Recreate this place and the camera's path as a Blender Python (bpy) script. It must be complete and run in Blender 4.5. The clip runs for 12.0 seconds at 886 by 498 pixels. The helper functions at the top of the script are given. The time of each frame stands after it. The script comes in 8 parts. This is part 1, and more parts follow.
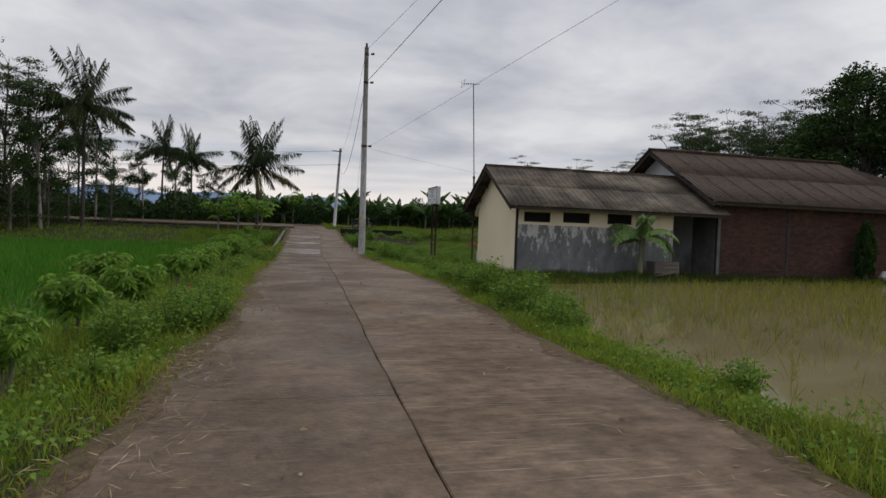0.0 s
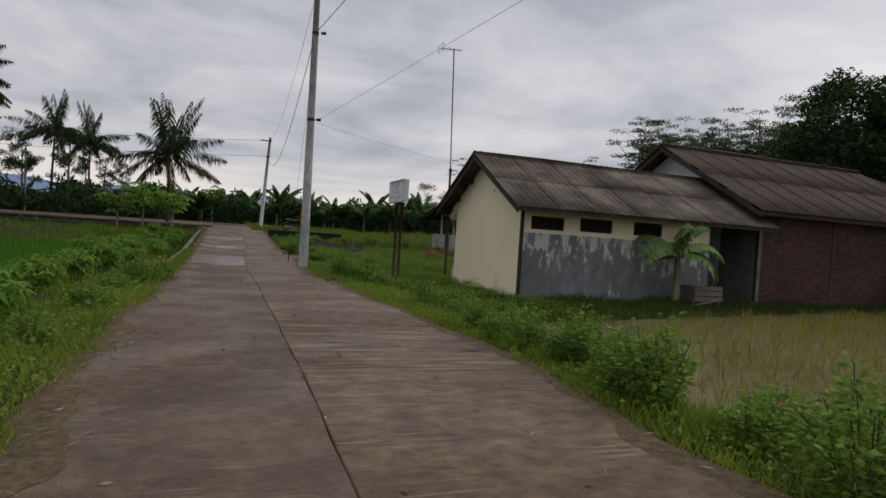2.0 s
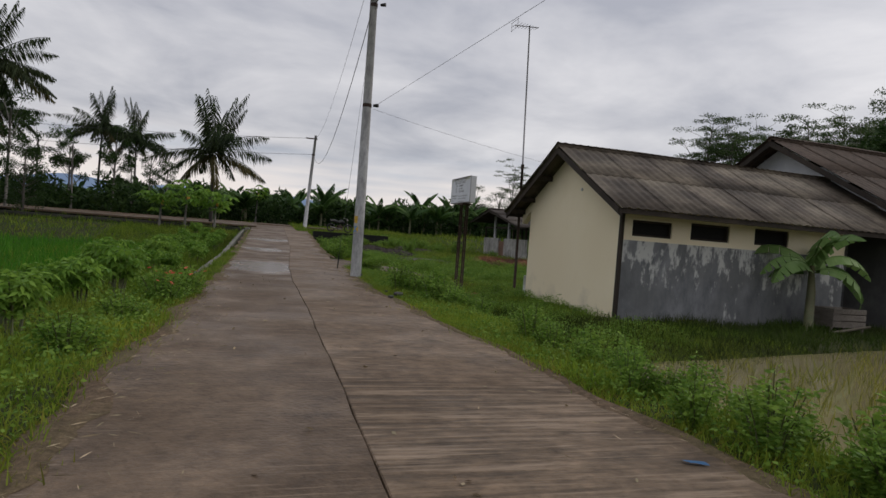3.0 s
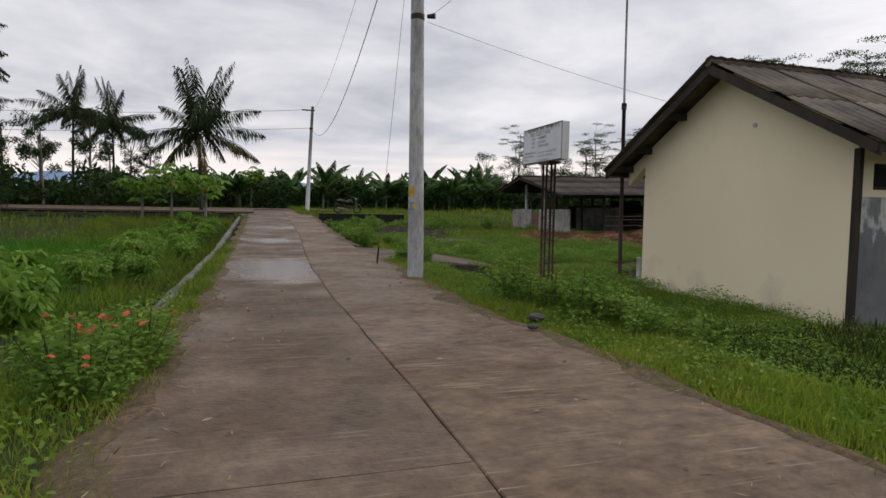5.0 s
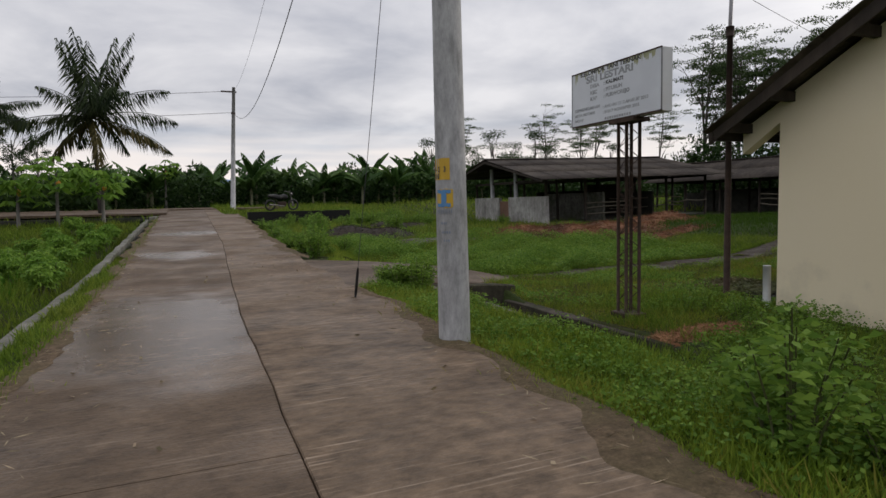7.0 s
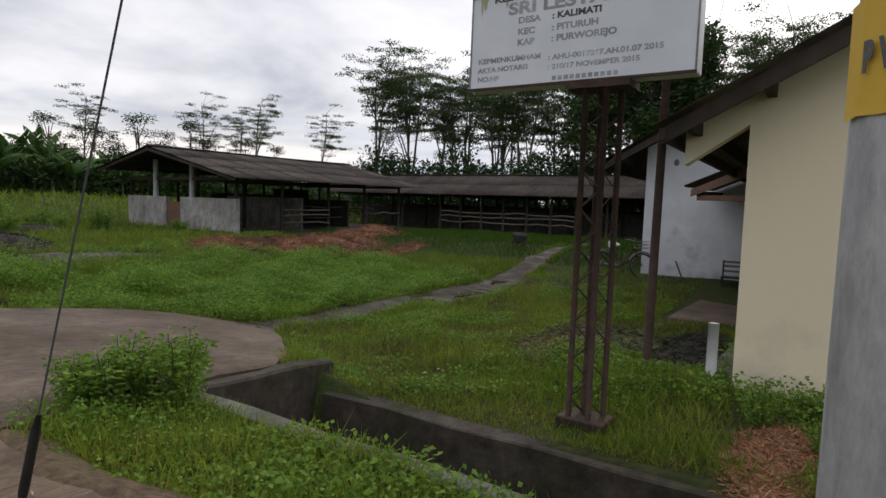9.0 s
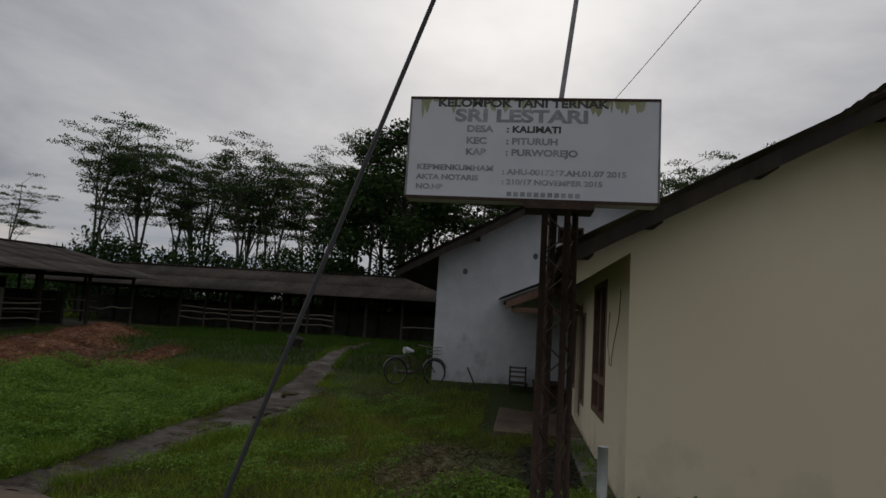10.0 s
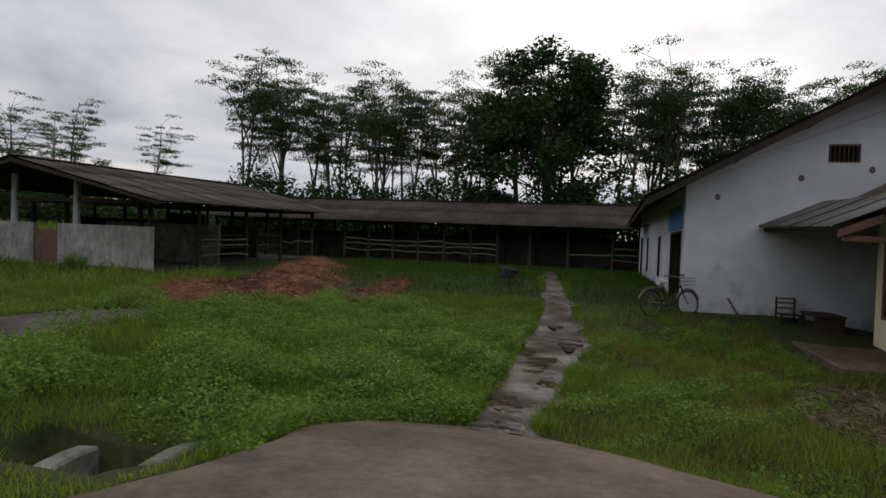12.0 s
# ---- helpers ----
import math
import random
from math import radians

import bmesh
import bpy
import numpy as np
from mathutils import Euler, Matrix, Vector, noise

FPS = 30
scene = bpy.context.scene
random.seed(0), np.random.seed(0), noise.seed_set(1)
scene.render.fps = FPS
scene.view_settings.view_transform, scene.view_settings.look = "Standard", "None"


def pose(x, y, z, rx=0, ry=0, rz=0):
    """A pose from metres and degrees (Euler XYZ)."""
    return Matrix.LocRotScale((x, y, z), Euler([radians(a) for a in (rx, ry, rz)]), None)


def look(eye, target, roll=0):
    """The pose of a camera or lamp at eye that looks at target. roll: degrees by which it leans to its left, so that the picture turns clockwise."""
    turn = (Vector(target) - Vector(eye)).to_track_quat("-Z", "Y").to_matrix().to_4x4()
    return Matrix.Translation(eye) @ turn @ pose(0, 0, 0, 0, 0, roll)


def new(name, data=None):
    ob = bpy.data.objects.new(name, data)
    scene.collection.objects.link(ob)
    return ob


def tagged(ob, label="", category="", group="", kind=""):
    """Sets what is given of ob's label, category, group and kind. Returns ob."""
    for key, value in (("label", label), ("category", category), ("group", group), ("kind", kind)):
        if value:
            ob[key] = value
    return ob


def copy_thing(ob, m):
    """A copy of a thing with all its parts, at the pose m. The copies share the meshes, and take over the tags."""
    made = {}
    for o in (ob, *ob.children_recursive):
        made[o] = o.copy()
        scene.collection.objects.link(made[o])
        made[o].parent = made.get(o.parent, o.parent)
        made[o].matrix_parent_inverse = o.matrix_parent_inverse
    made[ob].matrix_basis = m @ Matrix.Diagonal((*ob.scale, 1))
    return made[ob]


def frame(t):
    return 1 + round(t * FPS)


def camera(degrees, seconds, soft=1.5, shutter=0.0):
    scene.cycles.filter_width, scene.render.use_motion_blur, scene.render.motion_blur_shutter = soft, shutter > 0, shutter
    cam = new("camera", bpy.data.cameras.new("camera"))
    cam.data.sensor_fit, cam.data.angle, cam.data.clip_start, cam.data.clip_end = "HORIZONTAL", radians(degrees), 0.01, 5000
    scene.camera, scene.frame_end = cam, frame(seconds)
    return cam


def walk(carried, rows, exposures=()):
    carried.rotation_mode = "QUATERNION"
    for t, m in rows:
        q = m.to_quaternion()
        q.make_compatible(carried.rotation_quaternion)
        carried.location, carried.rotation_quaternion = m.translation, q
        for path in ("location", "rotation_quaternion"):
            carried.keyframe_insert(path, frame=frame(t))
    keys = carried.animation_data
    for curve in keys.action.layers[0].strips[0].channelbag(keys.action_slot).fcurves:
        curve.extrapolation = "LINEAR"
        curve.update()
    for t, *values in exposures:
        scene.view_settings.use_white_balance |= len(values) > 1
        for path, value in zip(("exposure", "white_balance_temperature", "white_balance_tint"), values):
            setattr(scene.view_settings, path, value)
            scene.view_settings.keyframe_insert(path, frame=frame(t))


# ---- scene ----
cam = camera(72.8, 12.0, soft=1.5)
METRES, EYE, TILT, LEAN, TURN = 26.5, 1.0, 0.0, 0.0, -15.2
PATH = [
    (0, (0.566, 0.16, 0.987), (1.042, 2.102, 0.924), 2.1),
    (0.5, (0.489, 1.608, 1.01), (0.786, 3.585, 0.948), 2.6),
    (1, (0.56, 2.97, 1.007), (1.177, 4.872, 0.951), 2.6),
    (1.5, (0.62, 4.368, 1.01), (1.33, 6.237, 0.968), 2.9),
    (2, (0.698, 5.722, 1.015), (1.404, 7.593, 0.977), 3.7),
    (2.5, (0.759, 6.999, 1.035), (1.43, 8.882, 0.994), 4.4),
    (3, (0.757, 8.214, 1.057), (1.338, 10.128, 1.016), 4.4),
    (3.2, (0.694, 8.652, 1.054), (1.209, 10.584, 1.008), 4.5),
    (4.8, (0.558, 12.509, 0.995), (1.095, 14.432, 0.889), 0.5),
    (5, (0.547, 12.99, 0.999), (1.141, 14.896, 0.876), 1.0),
    (5.5, (0.567, 14.154, 1.003), (1.231, 16.034, 0.848), 0.7),
    (6, (0.603, 15.33, 1.043), (1.287, 17.203, 0.885), -0.9),
    (6.5, (0.756, 16.55, 1.044), (1.458, 18.417, 0.895), -1.6),
    (6.7, (0.834, 17.006, 1.044), (1.556, 18.866, 0.893), -1.6),
    (8.5, (1.681, 20.974, 1.054), (3.148, 22.328, 0.934), 1.4),
    (8.6, (1.709, 21.186, 1.054), (3.21, 22.502, 0.935), 1.4),
    (8.8, (1.779, 21.562, 1.054), (3.359, 22.782, 0.93), 2.3),
    (9, (1.834, 21.951, 1.068), (3.508, 23.038, 0.946), 2.4),
    (9.5, (1.991, 22.771, 1.119), (3.862, 23.476, 1.079), 3.8),
    (10, (1.974, 23.53, 1.194), (3.942, 23.801, 1.432), 3.6),
    (10.5, (2.044, 24.38, 1.206), (4.017, 24.565, 1.478), 2.9),
    (11, (2.023, 25.211, 1.18), (4.008, 25.386, 1.349), 3.9),
    (11.5, (1.965, 25.977, 1.145), (3.957, 26.146, 1.207), 3.9),
    (12, (1.715, 26.822, 1.16), (3.64, 27.363, 1.135), 2.4),
]
EXPOSURES = [(0.0, 0.2, 6750, 11), (2.0, 0.08, 6750, 12), (3.2, 0.2, 6750, 12), (5.0, 0.45, 6800, 13), (5.5, 0.55, 6800, 13), (6.0, 0.58, 6800, 13), (6.5, 0.40, 6800, 12), (8.5, 0.32, 6750, 12), (9.0, 0.6, 6750, 12), (9.5, 0.03, 6750, 11), (10.0, -0.55, 6750, 11), (10.6, -0.42, 6750, 11), (11.0, -0.2, 6750, 11), (11.5, 0.08, 6750, 11), (12.0, 0.15, 6750, 11)]
walk(cam, [(t, look(eye, target, roll)) for t, eye, target, roll in PATH], EXPOSURES)

# ---------------------------------------------------------------- light
SUN_EL, SUN_AZ = 27.0, 86.0  # azimuth from +y towards +x


def build_world():
    w = bpy.data.worlds.new("overcast_sky")
    scene.world = w
    w.use_nodes = True
    nt = w.node_tree
    nt.nodes.clear()
    N, L = nt.nodes.new, nt.links.new

    def math_node(op, a, b=None):
        n = N("ShaderNodeMath")
        n.operation = op
        for i, v in enumerate((a, b)):
            if v is None:
                continue
            if isinstance(v, (int, float)):
                n.inputs[i].default_value = v
            else:
                L(v, n.inputs[i])
        return n.outputs[0]

    out = N("ShaderNodeOutputWorld")
    sky = N("ShaderNodeTexSky")
    sky.sky_type = "NISHITA"
    sky.sun_disc = False
    sky.sun_elevation = radians(SUN_EL)
    sky.sun_rotation = radians(SUN_AZ)
    bg1 = N("ShaderNodeBackground")
    bg1.inputs["Strength"].default_value = 0.1
    L(sky.outputs[0], bg1.inputs["Color"])
    tc = N("ShaderNodeTexCoord")
    sep = N("ShaderNodeSeparateXYZ")
    L(tc.outputs["Generated"], sep.inputs[0])
    up = math_node("MAXIMUM", sep.outputs[2], 0.0)
    den = math_node("ADD", up, 0.16)
    com = N("ShaderNodeCombineXYZ")
    L(math_node("DIVIDE", sep.outputs[0], den), com.inputs[0])
    L(math_node("DIVIDE", sep.outputs[1], den), com.inputs[1])
    nz = N("ShaderNodeTexNoise")
    nz.inputs["Scale"].default_value = 1.15
    nz.inputs["Detail"].default_value = 8
    nz.inputs["Roughness"].default_value = 0.54
    nz.inputs["Distortion"].default_value = 0.3
    L(com.outputs[0], nz.inputs["Vector"])
    ramp = N("ShaderNodeValToRGB")
    ramp.color_ramp.elements[0].position, ramp.color_ramp.elements[0].color = 0.36, (0.375, 0.40, 0.465, 1)
    ramp.color_ramp.elements[1].position, ramp.color_ramp.elements[1].color = 0.66, (0.70, 0.715, 0.755, 1)
    L(nz.outputs["Fac"], ramp.inputs[0])
    # brighter clouds in front of the hidden sun
    sd = Vector((math.sin(radians(SUN_AZ)) * math.cos(radians(SUN_EL)), math.cos(radians(SUN_AZ)) * math.cos(radians(SUN_EL)), math.sin(radians(SUN_EL))))
    dot = N("ShaderNodeVectorMath")
    dot.operation = "DOT_PRODUCT"
    L(tc.outputs["Generated"], dot.inputs[0])
    dot.inputs[1].default_value = sd
    glow = math_node("POWER", math_node("MAXIMUM", dot.outputs["Value"], 0.0), 12.0)
    mix = N("ShaderNodeMix")
    mix.data_type, mix.blend_type = "RGBA", "ADD"
    L(math_node("MULTIPLY", glow, 0.55), mix.inputs["Factor"])
    L(ramp.outputs[0], mix.inputs["A"])
    mix.inputs["B"].default_value = (1.0, 0.98, 0.93, 1)
    # pale streaks and a bluish rim low over the land
    band = N("ShaderNodeTexNoise")
    band.inputs["Scale"].default_value = 2.2
    band.inputs["Detail"].default_value = 4
    mp = N("ShaderNodeMapping")
    mp.inputs["Scale"].default_value = (0.7, 0.7, 9.0)
    L(tc.outputs["Generated"], mp.inputs[0])
    L(mp.outputs[0], band.inputs["Vector"])
    br = N("ShaderNodeValToRGB")
    br.color_ramp.elements[0].position, br.color_ramp.elements[0].color = 0.38, (0.40, 0.48, 0.60, 1)
    br.color_ramp.elements[1].position, br.color_ramp.elements[1].color = 0.60, (0.86, 0.82, 0.81, 1)
    L(band.outputs["Fac"], br.inputs[0])
    low = N("ShaderNodeMapRange")
    low.inputs["From Min"].default_value, low.inputs["From Max"].default_value = 0.05, 0.16
    low.inputs["To Min"].default_value, low.inputs["To Max"].default_value = 1.0, 0.0
    low.interpolation_type = "SMOOTHSTEP"
    L(sep.outputs[2], low.inputs["Value"])
    mix2 = N("ShaderNodeMix")
    mix2.data_type = "RGBA"
    L(low.outputs[0], mix2.inputs["Factor"])
    L(mix.outputs["Result"], mix2.inputs["A"])
    L(br.outputs[0], mix2.inputs["B"])
    bg2 = N("ShaderNodeBackground")
    # an overcast sky grows brighter towards the zenith
    L(math_node("ADD", math_node("MULTIPLY", math_node("POWER", up, 1.4), 0.55), 0.86), bg2.inputs["Strength"])
    L(mix2.outputs["Result"], bg2.inputs["Color"])
    ms = N("ShaderNodeMixShader")
    ms.inputs[0].default_value = 0.94
    L(bg1.outputs[0], ms.inputs[1])
    L(bg2.outputs[0], ms.inputs[2])
    L(ms.outputs[0], out.inputs[0])
    sun = new("sun", bpy.data.lights.new("sun", "SUN"))
    sun.data.energy, sun.data.angle, sun.data.color = 0.6, radians(25), (1.0, 0.96, 0.9)
    sun.matrix_world = look(sd * 50, (0, 0, 0))


build_world()

# ---------------------------------------------------------------- materials


def material(name, c1, c2, rough=0.8, scale=6.0, big=0.5, c3=None, bump=0.3, bump_scale=None, stretch=(1, 1, 1), metal=0.0, vary="", amount=0.4, grain=0.0, spec=0.4, rough2=None, translucent=0.0, world=True, detail=6, bump_dist=0.02):
    """Two-scale noise between c1 and c2, blotches of c3, fine relief; vary: '', 'object' or 'island'."""
    if translucent:
        spec = 0.14
    m = bpy.data.materials.new(name)
    m.use_nodes = True
    spec = 0.12 if translucent else spec
    nt = m.node_tree
    N, L = nt.nodes.new, nt.links.new
    p = nt.nodes["Principled BSDF"]
    p.inputs["Metallic"].default_value = metal
    p.inputs["Specular IOR Level"].default_value = spec
    if world:
        src = N("ShaderNodeNewGeometry").outputs["Position"]
    else:
        src = N("ShaderNodeTexCoord").outputs["Object"]
    mp = N("ShaderNodeMapping")
    mp.inputs["Scale"].default_value = stretch
    L(src, mp.inputs[0])
    fine = N("ShaderNodeTexNoise")
    fine.inputs["Scale"].default_value, fine.inputs["Detail"].default_value, fine.inputs["Roughness"].default_value = scale, detail, 0.65
    L(mp.outputs[0], fine.inputs["Vector"])
    broad = N("ShaderNodeTexNoise")
    broad.inputs["Scale"].default_value, broad.inputs["Detail"].default_value = big, 5
    L(src, broad.inputs["Vector"])
    rf = N("ShaderNodeMapRange")
    rf.inputs["From Min"].default_value, rf.inputs["From Max"].default_value = 0.3, 0.7
    L(fine.outputs["Fac"], rf.inputs["Value"])
    a = N("ShaderNodeMix")
    a.data_type = "RGBA"
    a.inputs["A"].default_value, a.inputs["B"].default_value = (*c1, 1), (*c2, 1)
    L(rf.outputs[0], a.inputs["Factor"])
    col = a.outputs["Result"]
    rb = N("ShaderNodeMapRange")
    rb.inputs["From Min"].default_value, rb.inputs["From Max"].default_value = 0.42, 0.66
    rb.inputs["To Max"].default_value = 0.7
    L(broad.outputs["Fac"], rb.inputs["Value"])
    b = N("ShaderNodeMix")
    b.data_type = "RGBA"
    L(rb.outputs[0], b.inputs["Factor"])
    L(col, b.inputs["A"])
    b.inputs["B"].default_value = (*(c3 or [0.5 * (u + v) * 0.75 for u, v in zip(c1, c2)]), 1)
    col = b.outputs["Result"]
    if grain:
        gn = N("ShaderNodeTexNoise")
        gn.inputs["Scale"].default_value, gn.inputs["Detail"].default_value, gn.inputs["Roughness"].default_value = grain, 8, 0.75
        L(mp.outputs[0], gn.inputs["Vector"])
        gr_ = N("ShaderNodeMapRange")
        gr_.inputs["From Min"].default_value, gr_.inputs["From Max"].default_value = 0.32, 0.68
        gr_.inputs["To Min"].default_value, gr_.inputs["To Max"].default_value = 0.62, 1.38
        L(gn.outputs["Fac"], gr_.inputs["Value"])
        gh = N("ShaderNodeHueSaturation")
        L(gr_.outputs[0], gh.inputs["Value"])
        L(col, gh.inputs["Color"])
        col = gh.outputs[0]
    if vary:
        if vary == "object":
            rnd = N("ShaderNodeObjectInfo").outputs["Random"]
        else:
            rnd = N("ShaderNodeNewGeometry").outputs["Random Per Island"]
        hv = N("ShaderNodeHueSaturation")
        r1 = N("ShaderNodeMapRange")
        r1.inputs["To Min"].default_value, r1.inputs["To Max"].default_value = 1 - amount, 1 + amount
        L(rnd, r1.inputs["Value"])
        L(r1.outputs[0], hv.inputs["Value"])
        r2 = N("ShaderNodeMapRange")
        r2.inputs["To Min"].default_value, r2.inputs["To Max"].default_value = 0.5 + 0.04 * amount, 0.5 - 0.04 * amount
        L(rnd, r2.inputs["Value"])
        L(r2.outputs[0], hv.inputs["Hue"])
        L(col, hv.inputs["Color"])
        col = hv.outputs[0]
    L(col, p.inputs["Base Color"])
    if rough2 is None:
        p.inputs["Roughness"].default_value = rough
    else:
        rr_ = N("ShaderNodeMapRange")
        rr_.inputs["From Min"].default_value, rr_.inputs["From Max"].default_value = 0.4, 0.65
        rr_.inputs["To Min"].default_value, rr_.inputs["To Max"].default_value = rough, rough2
        L(broad.outputs["Fac"], rr_.inputs["Value"])
        L(rr_.outputs[0], p.inputs["Roughness"])
    if bump:
        bn = N("ShaderNodeBump")
        bn.inputs["Strength"].default_value = bump
        bn.inputs["Distance"].default_value = bump_dist
        if bump_scale:
            f2 = N("ShaderNodeTexNoise")
            f2.inputs["Scale"].default_value, f2.inputs["Detail"].default_value = bump_scale, 4
            L(mp.outputs[0], f2.inputs["Vector"])
            L(f2.outputs["Fac"], bn.inputs["Height"])
        else:
            L(fine.outputs["Fac"], bn.inputs["Height"])
        L(bn.outputs[0], p.inputs["Normal"])
    if translucent:
        tr = N("ShaderNodeBsdfTranslucent")
        L(col, tr.inputs["Color"])
        ms = N("ShaderNodeMixShader")
        ms.inputs[0].default_value = translucent
        L(p.outputs[0], ms.inputs[1])
        L(tr.outputs[0], ms.inputs[2])
        L(ms.outputs[0], nt.nodes["Material Output"].inputs[0])
    return m


def add_wet(m, spots):
    """Wet, smooth patches in a road material: ellipses (x, y, rx, ry) with a ragged rim."""
    nt = m.node_tree
    N, L = nt.nodes.new, nt.links.new
    p = nt.nodes["Principled BSDF"]
    pos = N("ShaderNodeNewGeometry").outputs["Position"]
    nz = N("ShaderNodeTexNoise")
    nz.inputs["Scale"].default_value, nz.inputs["Detail"].default_value = 1.6, 4
    L(pos, nz.inputs["Vector"])
    total = None
    for x, y, rx, ry in spots:
        s = N("ShaderNodeVectorMath")
        s.operation = "SUBTRACT"
        L(pos, s.inputs[0])
        s.inputs[1].default_value = (x, y, 0)
        d = N("ShaderNodeVectorMath")
        d.operation = "MULTIPLY"
        L(s.outputs[0], d.inputs[0])
        d.inputs[1].default_value = (1 / rx, 1 / ry, 0)
        ln = N("ShaderNodeVectorMath")
        ln.operation = "LENGTH"
        L(d.outputs[0], ln.inputs[0])
        ad = N("ShaderNodeMath")
        ad.operation = "MULTIPLY_ADD"
        L(nz.outputs["Fac"], ad.inputs[0])
        ad.inputs[1].default_value = 1.1
        L(ln.outputs["Value"], ad.inputs[2])
        mr = N("ShaderNodeMapRange")
        mr.interpolation_type = "SMOOTHSTEP"
        mr.inputs["From Min"].default_value, mr.inputs["From Max"].default_value = 1.15, 1.75
        mr.inputs["To Min"].default_value, mr.inputs["To Max"].default_value = 1, 0
        L(ad.outputs[0], mr.inputs["Value"])
        if total is None:
            total = mr.outputs[0]
        else:
            mx = N("ShaderNodeMath")
            mx.operation = "MAXIMUM"
            L(total, mx.inputs[0])
            L(mr.outputs[0], mx.inputs[1])
            total = mx.outputs[0]
    old = p.inputs["Roughness"].links[0].from_socket if p.inputs["Roughness"].links else None
    mix = N("ShaderNodeMix")
    L(total, mix.inputs["Factor"])
    if old:
        L(old, mix.inputs["A"])
    else:
        mix.inputs["A"].default_value = p.inputs["Roughness"].default_value
    mix.inputs["B"].default_value = 0.22
    L(mix.outputs["Result"], p.inputs["Roughness"])
    for n in nt.nodes:
        if n.bl_idname == "ShaderNodeBump":
            sub = N("ShaderNodeMath")
            sub.operation = "MULTIPLY_ADD"
            L(total, sub.inputs[0])
            sub.inputs[1].default_value = -0.9 * n.inputs["Strength"].default_value
            sub.inputs[2].default_value = n.inputs["Strength"].default_value
            L(sub.outputs[0], n.inputs["Strength"])


def add_streaks(m, colour):
    """Thin pale scrapes across the lane."""
    nt = m.node_tree
    N, L = nt.nodes.new, nt.links.new
    p = nt.nodes["Principled BSDF"]
    base = p.inputs["Base Color"].links[0].from_socket
    pos = N("ShaderNodeNewGeometry").outputs["Position"]
    total = None
    for scale, lo, hi in (((0.8, 24, 1), 0.56, 0.68), ((0.5, 0.6, 1), 0.44, 0.56)):
        mp = N("ShaderNodeMapping")
        mp.inputs["Scale"].default_value = scale
        mp.inputs["Rotation"].default_value = (0, 0, 0.04)
        L(pos, mp.inputs[0])
        nz = N("ShaderNodeTexNoise")
        nz.inputs["Scale"].default_value, nz.inputs["Detail"].default_value, nz.inputs["Roughness"].default_value = 2.0, 6, 0.62
        L(mp.outputs[0], nz.inputs["Vector"])
        r = N("ShaderNodeMapRange")
        r.inputs["From Min"].default_value, r.inputs["From Max"].default_value = lo, hi
        L(nz.outputs["Fac"], r.inputs["Value"])
        if total is None:
            total = r.outputs[0]
        else:
            mu = N("ShaderNodeMath")
            mu.operation = "MULTIPLY"
            L(total, mu.inputs[0])
            L(r.outputs[0], mu.inputs[1])
            total = mu.outputs[0]
    mx = N("ShaderNodeMix")
    mx.data_type = "RGBA"
    L(total, mx.inputs["Factor"])
    L(base, mx.inputs["A"])
    mx.inputs["B"].default_value = (*colour, 1)
    L(mx.outputs["Result"], p.inputs["Base Color"])


